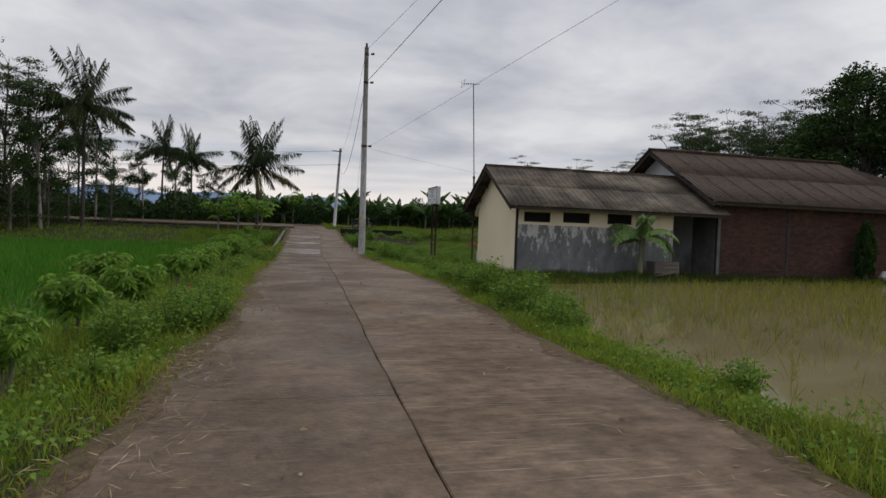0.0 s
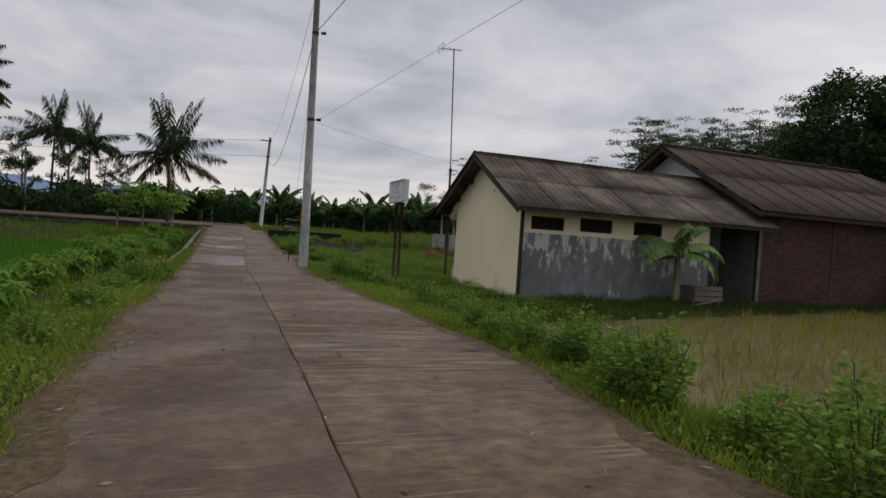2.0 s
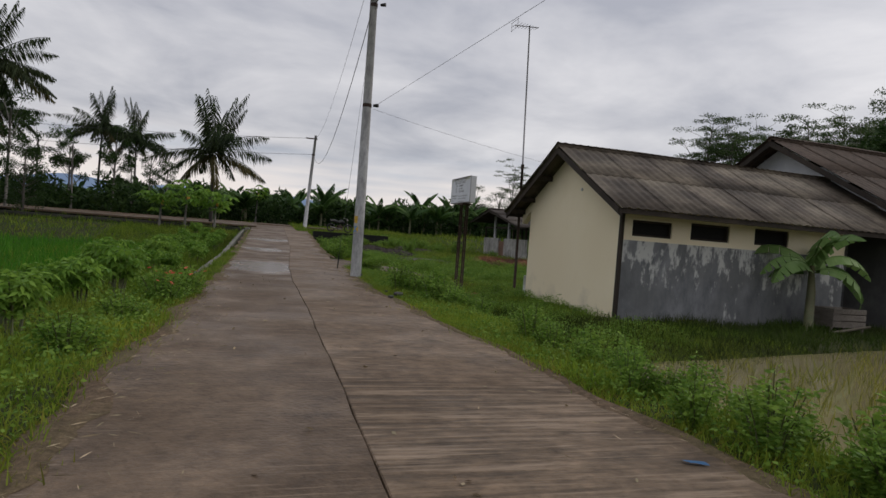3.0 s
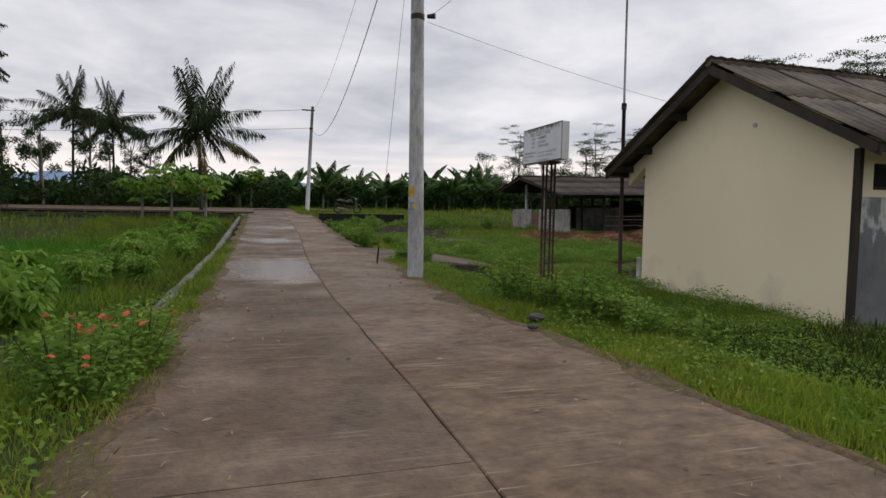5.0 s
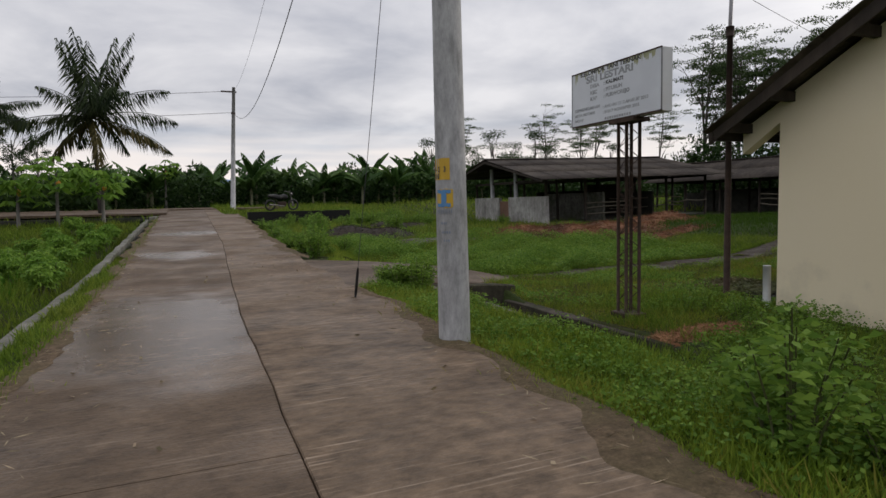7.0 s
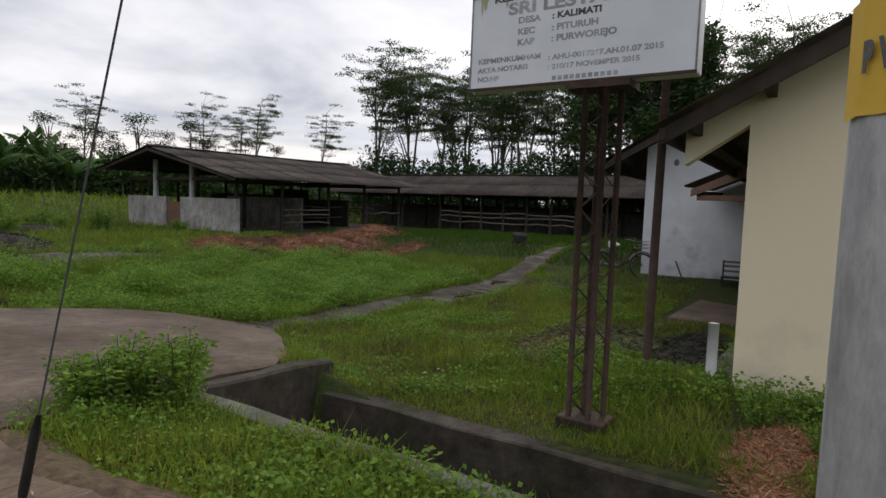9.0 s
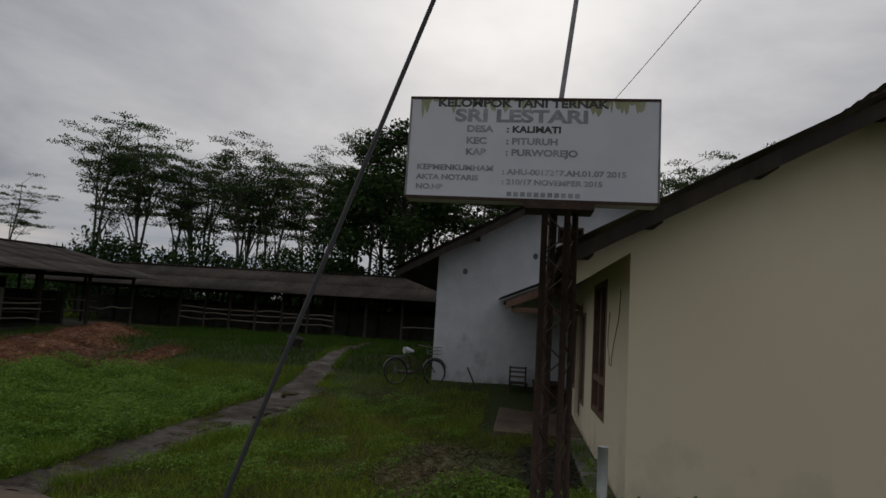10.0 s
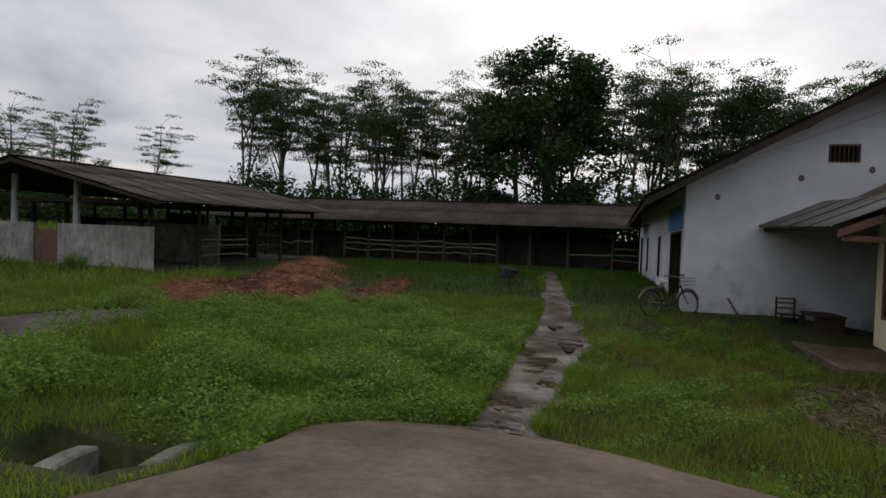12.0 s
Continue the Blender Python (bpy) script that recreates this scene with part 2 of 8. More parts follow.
def add_grooves(m, y0, y1, x0, x1):
    """Rough transverse tool grooves on one stretch of the lane: ridges coloured paler, hollows darker."""
    nt = m.node_tree
    N, L = nt.nodes.new, nt.links.new
    p = nt.nodes["Principled BSDF"]
    base = p.inputs["Base Color"].links[0].from_socket
    pos = N("ShaderNodeNewGeometry").outputs["Position"]
    mp = N("ShaderNodeMapping")
    mp.inputs["Scale"].default_value = (0.9, 15, 1)
    L(pos, mp.inputs[0])
    nz = N("ShaderNodeTexNoise")
    nz.inputs["Scale"].default_value, nz.inputs["Detail"].default_value, nz.inputs["Roughness"].default_value = 1.0, 5, 0.6
    nz.inputs["Distortion"].default_value = 0.6
    L(mp.outputs[0], nz.inputs["Vector"])
    wob = N("ShaderNodeTexNoise")
    wob.inputs["Scale"].default_value, wob.inputs["Detail"].default_value = 1.3, 4
    L(pos, wob.inputs["Vector"])
    sep = N("ShaderNodeSeparateXYZ")
    L(pos, sep.inputs[0])
    mask = None
    for axis, lo, hi, soft_ in ((1, y0, y1, 0.35), (0, x0, x1, 0.25)):
        for edge, sg in ((lo, 1), (hi, -1)):
            d = N("ShaderNodeMath")
            d.operation = "MULTIPLY_ADD"
            L(sep.outputs[axis], d.inputs[0])
            d.inputs[1].default_value, d.inputs[2].default_value = sg / soft_, -sg * edge / soft_
            e = N("ShaderNodeMath")
            e.operation = "MULTIPLY_ADD"
            e.use_clamp = True
            L(wob.outputs["Fac"], e.inputs[0])
            e.inputs[1].default_value = 2.4
            e2 = N("ShaderNodeMath")
            L(d.outputs[0], e2.inputs[0])
            e2.inputs[1].default_value = -1.0
            L(e2.outputs[0], e.inputs[2])
            if mask is None:
                mask = e.outputs[0]
            else:
                mu = N("ShaderNodeMath")
                mu.operation = "MULTIPLY"
                L(mask, mu.inputs[0])
                L(e.outputs[0], mu.inputs[1])
                mask = mu.outputs[0]
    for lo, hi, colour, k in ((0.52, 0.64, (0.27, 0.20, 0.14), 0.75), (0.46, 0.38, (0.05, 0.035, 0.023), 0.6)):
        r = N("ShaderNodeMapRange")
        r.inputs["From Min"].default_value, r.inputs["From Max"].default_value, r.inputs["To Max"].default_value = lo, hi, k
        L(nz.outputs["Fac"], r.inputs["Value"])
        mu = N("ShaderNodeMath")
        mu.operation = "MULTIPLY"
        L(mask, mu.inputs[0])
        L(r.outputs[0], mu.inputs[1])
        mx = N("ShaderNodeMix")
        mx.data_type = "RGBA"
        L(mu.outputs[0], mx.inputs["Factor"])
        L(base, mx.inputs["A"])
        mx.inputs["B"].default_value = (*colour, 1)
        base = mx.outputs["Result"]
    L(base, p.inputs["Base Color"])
    hm = N("ShaderNodeMath")
    hm.operation = "MULTIPLY"
    L(mask, hm.inputs[0])
    L(nz.outputs["Fac"], hm.inputs[1])
    b = N("ShaderNodeBump")
    b.inputs["Strength"].default_value, b.inputs["Distance"].default_value = 1.0, 0.04
    L(hm.outputs[0], b.inputs["Height"])
    L(p.inputs["Normal"].links[0].from_socket, b.inputs["Normal"])
    L(b.outputs[0], p.inputs["Normal"])


def add_damp(m, colour, z0, z1, reach=0.75):
    """Ragged rising-damp stains on a wall: likeliest near z0, none above z1."""
    nt = m.node_tree
    N, L = nt.nodes.new, nt.links.new
    p = nt.nodes["Principled BSDF"]
    base = p.inputs["Base Color"].links[0].from_socket
    pos = N("ShaderNodeNewGeometry").outputs["Position"]
    nz = N("ShaderNodeTexNoise")
    nz.inputs["Scale"].default_value, nz.inputs["Detail"].default_value, nz.inputs["Roughness"].default_value = 1.1, 7, 0.6
    L(pos, nz.inputs["Vector"])
    sep = N("ShaderNodeSeparateXYZ")
    L(pos, sep.inputs[0])
    zr = N("ShaderNodeMapRange")
    zr.inputs["From Min"].default_value, zr.inputs["From Max"].default_value = z0, z1
    zr.inputs["To Min"].default_value, zr.inputs["To Max"].default_value = 0.16, -0.2
    L(sep.outputs[2], zr.inputs["Value"])
    ad = N("ShaderNodeMath")
    L(nz.outputs["Fac"], ad.inputs[0])
    L(zr.outputs[0], ad.inputs[1])
    th = N("ShaderNodeMapRange")
    th.inputs["From Min"].default_value, th.inputs["From Max"].default_value = 0.52, 0.68
    th.inputs["To Max"].default_value = reach
    L(ad.outputs[0], th.inputs["Value"])
    mx = N("ShaderNodeMix")
    mx.data_type = "RGBA"
    L(th.outputs[0], mx.inputs["Factor"])
    L(base, mx.inputs["A"])
    mx.inputs["B"].default_value = (*colour, 1)
    L(mx.outputs["Result"], p.inputs["Base Color"])


M = {}
M["soil"] = material("mossy_damp_soil", (0.024, 0.03, 0.010), (0.05, 0.052, 0.020), 0.95, 5, 0.4, (0.03, 0.055, 0.012), 0.6, grain=14, spec=0.15)
M["soil_wet"] = material("wet_black_soil", (0.012, 0.010, 0.008), (0.04, 0.033, 0.025), 0.6, 7, 1.5, (0.02, 0.022, 0.012), 0.9, rough2=0.9, bump_dist=0.03, grain=20, spec=0.3)
M["soil_dry"] = material("crumbled_soil", (0.06, 0.041, 0.026), (0.165, 0.115, 0.072), 0.95, 14, 1.2, (0.10, 0.085, 0.04), 1.0, bump_dist=0.03, grain=40, spec=0.2)
M["mud"] = material("wet_mud", (0.030, 0.023, 0.017), (0.072, 0.057, 0.043), 0.42, 6, 1.6, (0.043, 0.033, 0.024), 0.8, rough2=0.85, bump_dist=0.03, grain=9, spec=0.16)
M["road"] = material("worn_concrete", (0.064, 0.043, 0.028), (0.182, 0.127, 0.083), 0.5, 1.3, 0.8, (0.080, 0.055, 0.036), 0.7, 30, rough2=0.8, detail=14, grain=9, spec=0.22)
M["road_r"] = material("broomed_concrete", (0.074, 0.050, 0.031), (0.199, 0.139, 0.090), 0.55, 1.5, 0.7, (0.099, 0.068, 0.045), 0.9, 11, rough2=0.85, stretch=(1, 1.3, 1), bump_dist=0.02, detail=12, grain=6, spec=0.22)
M["apron"] = material("apron_concrete", (0.065, 0.046, 0.033), (0.156, 0.115, 0.083), 0.65, 1.6, 0.6, (0.073, 0.053, 0.037), 0.6, 22, rough2=0.9, detail=12, grain=8, spec=0.2)
M["kerb"] = material("mossy_concrete", (0.07, 0.068, 0.055), (0.22, 0.21, 0.18), 0.9, 5, 1.5, (0.045, 0.055, 0.025), 0.8, detail=10, grain=12)
M["puddle"] = material("muddy_puddle", (0.05, 0.036, 0.024), (0.075, 0.055, 0.038), 0.07, 3, 1.2, (0.06, 0.044, 0.03), 0.12, 22, spec=0.5, bump_dist=0.01)
M["straw_pale"] = material("pale_orange_straw", (0.24, 0.115, 0.055), (0.46, 0.26, 0.13), 0.9, 4, 1, (0.18, 0.09, 0.05), 0.2, vary="island")
M["drain"] = material("damp_drain_concrete", (0.03, 0.025, 0.019), (0.09, 0.076, 0.06), 0.9, 4, 1.3, (0.03, 0.036, 0.016), 0.8, detail=10, grain=12, spec=0.2)
# dark blotched concrete; on the canal wall its darkness is painted shade
M["dark_concrete"] = material("stained_shaded_concrete", (0.03, 0.03, 0.025), (0.08, 0.075, 0.065), 0.9, 3, 0.6, (0.025, 0.03, 0.018), 0.5)
M["pole"] = material("spun_concrete", (0.27, 0.27, 0.275), (0.46, 0.46, 0.465), 0.75, 4, 1.3, (0.25, 0.252, 0.245), 0.12, 70, detail=11, stretch=(1, 1, 0.35), grain=14)
M["cream"] = material("cream_wall_paint", (0.79, 0.69, 0.49), (0.83, 0.735, 0.545), 0.85, 2, 0.5, (0.76, 0.655, 0.46), 0.05, 40)
M["white"] = material("old_whitewash", (0.53, 0.545, 0.58), (0.68, 0.69, 0.72), 0.9, 2.2, 0.7, (0.46, 0.475, 0.51), 0.2, 30)


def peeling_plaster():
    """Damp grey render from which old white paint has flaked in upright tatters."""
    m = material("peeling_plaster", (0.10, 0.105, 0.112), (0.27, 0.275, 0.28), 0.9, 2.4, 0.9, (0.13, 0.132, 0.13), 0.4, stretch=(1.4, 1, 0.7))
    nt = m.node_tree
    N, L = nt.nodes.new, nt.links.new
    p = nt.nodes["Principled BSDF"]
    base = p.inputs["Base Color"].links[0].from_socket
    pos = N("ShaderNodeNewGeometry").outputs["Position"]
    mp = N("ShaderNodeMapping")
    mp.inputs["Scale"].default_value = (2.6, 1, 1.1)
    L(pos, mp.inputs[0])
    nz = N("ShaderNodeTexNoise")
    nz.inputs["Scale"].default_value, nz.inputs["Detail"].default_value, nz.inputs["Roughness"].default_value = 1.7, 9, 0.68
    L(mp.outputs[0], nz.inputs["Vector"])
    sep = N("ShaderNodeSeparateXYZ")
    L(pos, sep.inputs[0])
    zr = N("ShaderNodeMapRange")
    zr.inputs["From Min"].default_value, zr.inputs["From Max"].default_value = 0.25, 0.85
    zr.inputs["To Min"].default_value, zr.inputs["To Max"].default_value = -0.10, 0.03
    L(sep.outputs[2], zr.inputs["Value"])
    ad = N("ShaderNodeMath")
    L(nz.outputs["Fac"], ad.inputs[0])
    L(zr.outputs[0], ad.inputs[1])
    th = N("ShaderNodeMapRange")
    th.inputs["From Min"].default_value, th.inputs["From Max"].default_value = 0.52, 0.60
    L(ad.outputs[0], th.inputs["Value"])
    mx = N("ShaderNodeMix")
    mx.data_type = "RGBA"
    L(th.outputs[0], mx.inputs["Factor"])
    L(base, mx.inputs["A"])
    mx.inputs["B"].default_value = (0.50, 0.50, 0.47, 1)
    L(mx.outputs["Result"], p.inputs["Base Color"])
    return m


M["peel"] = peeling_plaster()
M["grey_wall"] = material("grey_cement_wall", (0.10, 0.10, 0.10), (0.18, 0.175, 0.17), 0.9, 3, 0.8, (0.08, 0.08, 0.078), 0.3)
M["brick"] = material("red_brick", (0.055, 0.026, 0.020), (0.115, 0.055, 0.042), 0.9, 8, 0.7, (0.045, 0.027, 0.022), 0.4, vary="object", amount=0.3)
M["brick_far"] = material("red_brick_course", (0.055, 0.026, 0.020), (0.115, 0.055, 0.042), 0.9, 8, 0.7, (0.045, 0.027, 0.022), 0.4, vary="island", amount=0.3)
M["mortar"] = material("weathered_mortar", (0.042, 0.032, 0.027), (0.084, 0.066, 0.056), 0.95, 6, 0.6, (0.035, 0.025, 0.022), 0.4)
M["sheet"] = material("weathered_roof_sheet", (0.032, 0.025, 0.019), (0.080, 0.062, 0.047), 0.85, 1.1, 0.8, (0.21, 0.175, 0.13), 0.3, 14, stretch=(0.7, 1, 1), vary="object", amount=0.05, grain=4)
M["sheet_dark"] = material("dark_roof_sheet", (0.045, 0.031, 0.022), (0.080, 0.056, 0.041), 0.85, 2.5, 0.5, (0.058, 0.042, 0.032), 0.3, 18, vary="object", amount=0.06, grain=6, spec=0.25)
M["sheet_old"] = material("dark_shed_roof_sheet", (0.024, 0.019, 0.016), (0.050, 0.040, 0.033), 0.85, 1.6, 0.6, (0.085, 0.070, 0.056), 0.3, 18, vary="object", amount=0.08, grain=6, spec=0.25)
M["sheet_light"] = material("grey_roof_sheet", (0.070, 0.066, 0.062), (0.140, 0.133, 0.125), 0.8, 2.5, 0.6, (0.062, 0.058, 0.055), 0.3, 18, vary="object", amount=0.15)
M["timber"] = material("dark_timber", (0.02, 0.015, 0.011), (0.055, 0.041, 0.03), 0.85, 5, 1, (0.018, 0.014, 0.011), 0.5, stretch=(1, 1, 0.2))
M["timber_grey"] = material("grey_timber", (0.10, 0.085, 0.07), (0.22, 0.19, 0.16), 0.9, 6, 1, (0.08, 0.07, 0.06), 0.5, stretch=(4, 1, 4))
M["bamboo"] = material("pale_bamboo", (0.11, 0.092, 0.068), (0.20, 0.172, 0.13), 0.7, 8, 1, (0.09, 0.075, 0.055), 0.2)
M["brown_paint"] = material("brown_window_paint", (0.14, 0.075, 0.05), (0.22, 0.125, 0.085), 0.5, 8, 1, (0.11, 0.06, 0.045), 0.2)
# near-black colour that stands in for the shade inside openings and rooms
M["dark"] = material("painted_shade_black", (0.008, 0.008, 0.008), (0.014, 0.013, 0.012), 0.95, 4, 1, None, 0.1)
M["rust"] = material("rusty_steel", (0.04, 0.025, 0.018), (0.09, 0.055, 0.04), 0.75, 14, 2, (0.03, 0.022, 0.018), 0.4, metal=0.4)
M["galv"] = material("galvanised_pipe", (0.16, 0.16, 0.17), (0.28, 0.28, 0.29), 0.5, 12, 2, (0.12, 0.10, 0.09), 0.2, metal=0.5)
M["black"] = material("black_rubber", (0.012, 0.012, 0.012), (0.025, 0.025, 0.025), 0.6, 10, 2, None, 0.2)
M["wire"] = material("cable_sheath", (0.02, 0.02, 0.022), (0.04, 0.04, 0.042), 0.6, 10, 2, None, 0.0)
M["signface"] = material("faded_sign_face", (0.62, 0.64, 0.68), (0.72, 0.74, 0.78), 0.45, 2.5, 1.2, (0.56, 0.58, 0.62), 0.05)
M["ink"] = material("faded_black_ink", (0.13, 0.135, 0.14), (0.50, 0.52, 0.55), 0.6, 7, 3, (0.24, 0.245, 0.25), 0)
M["ink_dark"] = material("black_ink", (0.03, 0.03, 0.03), (0.10, 0.10, 0.10), 0.6, 9, 3, (0.05, 0.05, 0.05), 0)
M["algae"] = material("green_algae", (0.30, 0.31, 0.17), (0.48, 0.48, 0.36), 0.8, 9, 3, (0.24, 0.25, 0.12), 0.2)
M["yellow"] = material("yellow_stencil_paint", (0.55, 0.34, 0.03), (0.62, 0.40, 0.05), 0.7, 12, 3, (0.48, 0.30, 0.04), 0.1)
M["blue"] = material("blue_stencil_paint", (0.06, 0.20, 0.42), (0.10, 0.27, 0.50), 0.7, 12, 3, (0.10, 0.22, 0.38), 0.1)
M["blue_faint"] = material("worn_blue_paint", (0.20, 0.23, 0.28), (0.15, 0.21, 0.33), 0.75, 9, 3, (0.26, 0.265, 0.27), 0.05)
M["paper"] = material("pale_paper", (0.42, 0.42, 0.42), (0.52, 0.52, 0.52), 0.8, 10, 4, None, 0.1)
M["grass"] = material("verge_grass", (0.068, 0.140, 0.014), (0.186, 0.264, 0.035), 0.55, 1.6, 0.5, (0.176, 0.207, 0.035), 0, vary="island", amount=0.35, translucent=0.42)
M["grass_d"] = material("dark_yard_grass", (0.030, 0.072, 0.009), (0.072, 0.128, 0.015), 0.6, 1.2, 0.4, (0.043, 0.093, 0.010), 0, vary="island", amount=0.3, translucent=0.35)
# darkened grass colour that paints the shadow on the bank below the houses
M["bank"] = material("shaded_bank_grass", (0.022, 0.05, 0.008), (0.055, 0.085, 0.014), 0.7, 1.2, 0.4, (0.05, 0.045, 0.018), 0, vary="island", amount=0.3, translucent=0.2)
M["grass_b"] = material("bright_verge_grass", (0.102, 0.206, 0.017), (0.277, 0.338, 0.046), 0.55, 1.6, 0.6, (0.206, 0.245, 0.041), 0, vary="island", amount=0.32, translucent=0.45)
M["dirty_white"] = material("grimy_whitewash", (0.253, 0.246, 0.226), (0.478, 0.464, 0.439), 0.9, 3, 0.9, (0.147, 0.139, 0.126), 0.3, stretch=(1, 1, 0.5), grain=9)
M["grass_y"] = material("yellowing_grass", (0.174, 0.184, 0.027), (0.313, 0.258, 0.055), 0.7, 2, 0.6, (0.129, 0.174, 0.023), 0, vary="island", translucent=0.3)
M["rice"] = material("young_rice", (0.041, 0.154, 0.012), (0.061, 0.194, 0.016), 0.5, 0.6, 0.15, (0.049, 0.170, 0.013), 0, vary="island", amount=0.25, translucent=0.35)
M["rice_thin"] = material("sparse_rice", (0.126, 0.162, 0.018), (0.261, 0.234, 0.045), 0.6, 0.6, 0.2, (0.144, 0.171, 0.020), 0, vary="island", translucent=0.38)
M["weed"] = material("broad_weed_leaf", (0.093, 0.195, 0.026), (0.205, 0.325, 0.060), 0.5, 2.2, 0.6, (0.151, 0.249, 0.038), 0, vary="island", amount=0.32, translucent=0.40)
M["cassava"] = material("cassava_leaf", (0.096, 0.203, 0.026), (0.193, 0.316, 0.051), 0.45, 1.5, 0.6, (0.123, 0.246, 0.032), 0, vary="island", amount=0.28, translucent=0.38)
M["tree"] = material("tree_leaf", (0.02, 0.045, 0.012), (0.045, 0.085, 0.02), 0.5, 0.8, 0.2, (0.024, 0.054, 0.014), 0, vary="island", translucent=0.3)
M["tree_light"] = material("feathery_leaf", (0.04, 0.07, 0.025), (0.08, 0.12, 0.04), 0.5, 0.8, 0.2, (0.045, 0.08, 0.028), 0, vary="island", translucent=0.45)
M["palm"] = material("palm_leaf", (0.014, 0.03, 0.010), (0.036, 0.058, 0.018), 0.5, 0.8, 0.3, (0.04, 0.048, 0.018), 0, vary="island", translucent=0.15)
M["palm_dry"] = material("dry_palm_leaf", (0.072, 0.060, 0.021), (0.120, 0.102, 0.042), 0.6, 0.8, 0.3, (0.060, 0.060, 0.018), 0, vary="island", translucent=0.15)
M["banana"] = material("banana_leaf", (0.04, 0.095, 0.022), (0.085, 0.155, 0.04), 0.5, 3, 0.8, (0.05, 0.105, 0.025), 0.2, vary="object", translucent=0.3)
M["banana_near"] = material("young_banana_leaf", (0.10, 0.19, 0.05), (0.20, 0.30, 0.11), 0.5, 5, 1.2, (0.13, 0.22, 0.06), 0.2, vary="object", amount=0.2, translucent=0.35)
M["banana_stem"] = material("banana_stem", (0.09, 0.11, 0.05), (0.16, 0.15, 0.08), 0.6, 8, 2, (0.07, 0.06, 0.035), 0.2)
M["bark"] = material("tree_bark", (0.06, 0.05, 0.042), (0.13, 0.115, 0.10), 0.9, 6, 1, (0.045, 0.04, 0.034), 0.6, stretch=(1, 1, 0.3))
M["bark_dark"] = material("dark_palm_bark", (0.025, 0.021, 0.018), (0.06, 0.052, 0.045), 0.9, 6, 1, (0.02, 0.018, 0.016), 0.6, stretch=(1, 1, 0.3))
M["bark_pale"] = material("pale_bark", (0.12, 0.11, 0.10), (0.22, 0.205, 0.185), 0.9, 6, 1, (0.09, 0.085, 0.075), 0.4, stretch=(1, 1, 0.3))
M["petal"] = material("coral_petal", (0.62, 0.12, 0.07), (0.75, 0.20, 0.12), 0.5, 20, 5, (0.70, 0.10, 0.10), 0, vary="object", translucent=0.2)
M["stem"] = material("green_stem", (0.07, 0.09, 0.03), (0.12, 0.12, 0.05), 0.6, 10, 3, None, 0.1)
M["straw"] = material("rotting_straw", (0.11, 0.045, 0.022), (0.29, 0.14, 0.065), 0.9, 3, 0.9, (0.06, 0.032, 0.02), 0.3, vary="island")
M["deadweed"] = material("dead_weed", (0.062, 0.056, 0.025), (0.163, 0.125, 0.056), 0.85, 3, 0.9, (0.056, 0.088, 0.025), 0.2, vary="island")
M["dry"] = material("dry_stalk", (0.25, 0.20, 0.12), (0.40, 0.33, 0.21), 0.8, 8, 2, (0.2, 0.15, 0.09), 0, vary="island")
M["stone"] = material("field_stone", (0.04, 0.037, 0.034), (0.09, 0.085, 0.078), 0.85, 9, 2, (0.035, 0.035, 0.03), 0.5, grain=30)
# pale blue stands in for the haze in front of the hills
M["hill"] = material("haze_tinted_hill", (0.19, 0.27, 0.40), (0.22, 0.30, 0.43), 1.0, 0.004, 0.0015, (0.24, 0.33, 0.46), 0, spec=0.0)
M["plastic_white"] = material("white_plastic", (0.55, 0.56, 0.57), (0.66, 0.67, 0.68), 0.45, 8, 2, (0.5, 0.5, 0.5), 0.05)
M["chrome"] = material("dull_chrome", (0.16, 0.15, 0.145), (0.26, 0.25, 0.245), 0.4, 12, 3, (0.12, 0.09, 0.08), 0.1, metal=0.8)
M["papaya"] = material("ripe_papaya", (0.55, 0.22, 0.03), (0.65, 0.30, 0.05), 0.5, 8, 3, None, 0)
add_streaks(M["road_r"], (0.34, 0.26, 0.19))
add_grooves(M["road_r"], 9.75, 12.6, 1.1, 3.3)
add_streaks(M["road"], (0.24, 0.18, 0.13))
add_damp(M["cream"], (0.40, 0.36, 0.29), -0.5, 0.6, 0.4)
add_damp(M["white"], (0.17, 0.172, 0.172), -0.3, 1.3, 0.85)
add_wet(M["road"], [(0.85, 23.6, 1.0, 2.3), (0.9, 31.0, 0.8, 0.9), (1.2, 37.0, 1.2, 1.0)])


def water_material():
    m = bpy.data.materials.new("muddy_water")
    m.use_nodes = True
    nt = m.node_tree
    p = nt.nodes["Principled BSDF"]
    p.inputs["Roughness"].default_value = 0.06
    p.inputs["Specular IOR Level"].default_value = 0.5
    nz = nt.nodes.new("ShaderNodeTexNoise")
    nz.inputs["Scale"].default_value, nz.inputs["Detail"].default_value = 0.35, 5
    nt.links.new(nt.nodes.new("ShaderNodeNewGeometry").outputs["Position"], nz.inputs["Vector"])
    mx = nt.nodes.new("ShaderNodeMix")
    mx.data_type = "RGBA"
    mx.inputs["A"].default_value, mx.inputs["B"].default_value = (0.19, 0.165, 0.08, 1), (0.25, 0.215, 0.12, 1)
    nt.links.new(nz.outputs["Fac"], mx.inputs["Factor"])
    nt.links.new(mx.outputs["Result"], p.inputs["Base Color"])
    return m


M["water"] = water_material()


def glass_material():
    m = bpy.data.materials.new("dusty_glass")
    m.use_nodes = True
    p = m.node_tree.nodes["Principled BSDF"]
    p.inputs["Base Color"].default_value = (0.25, 0.27, 0.28, 1)
    p.inputs["Roughness"].default_value = 0.12
    p.inputs["Transmission Weight"].default_value = 0.8
    return m


M["glass"] = glass_material()

# ---------------------------------------------------------------- mesh helpers
RNG = np.random.default_rng(7)


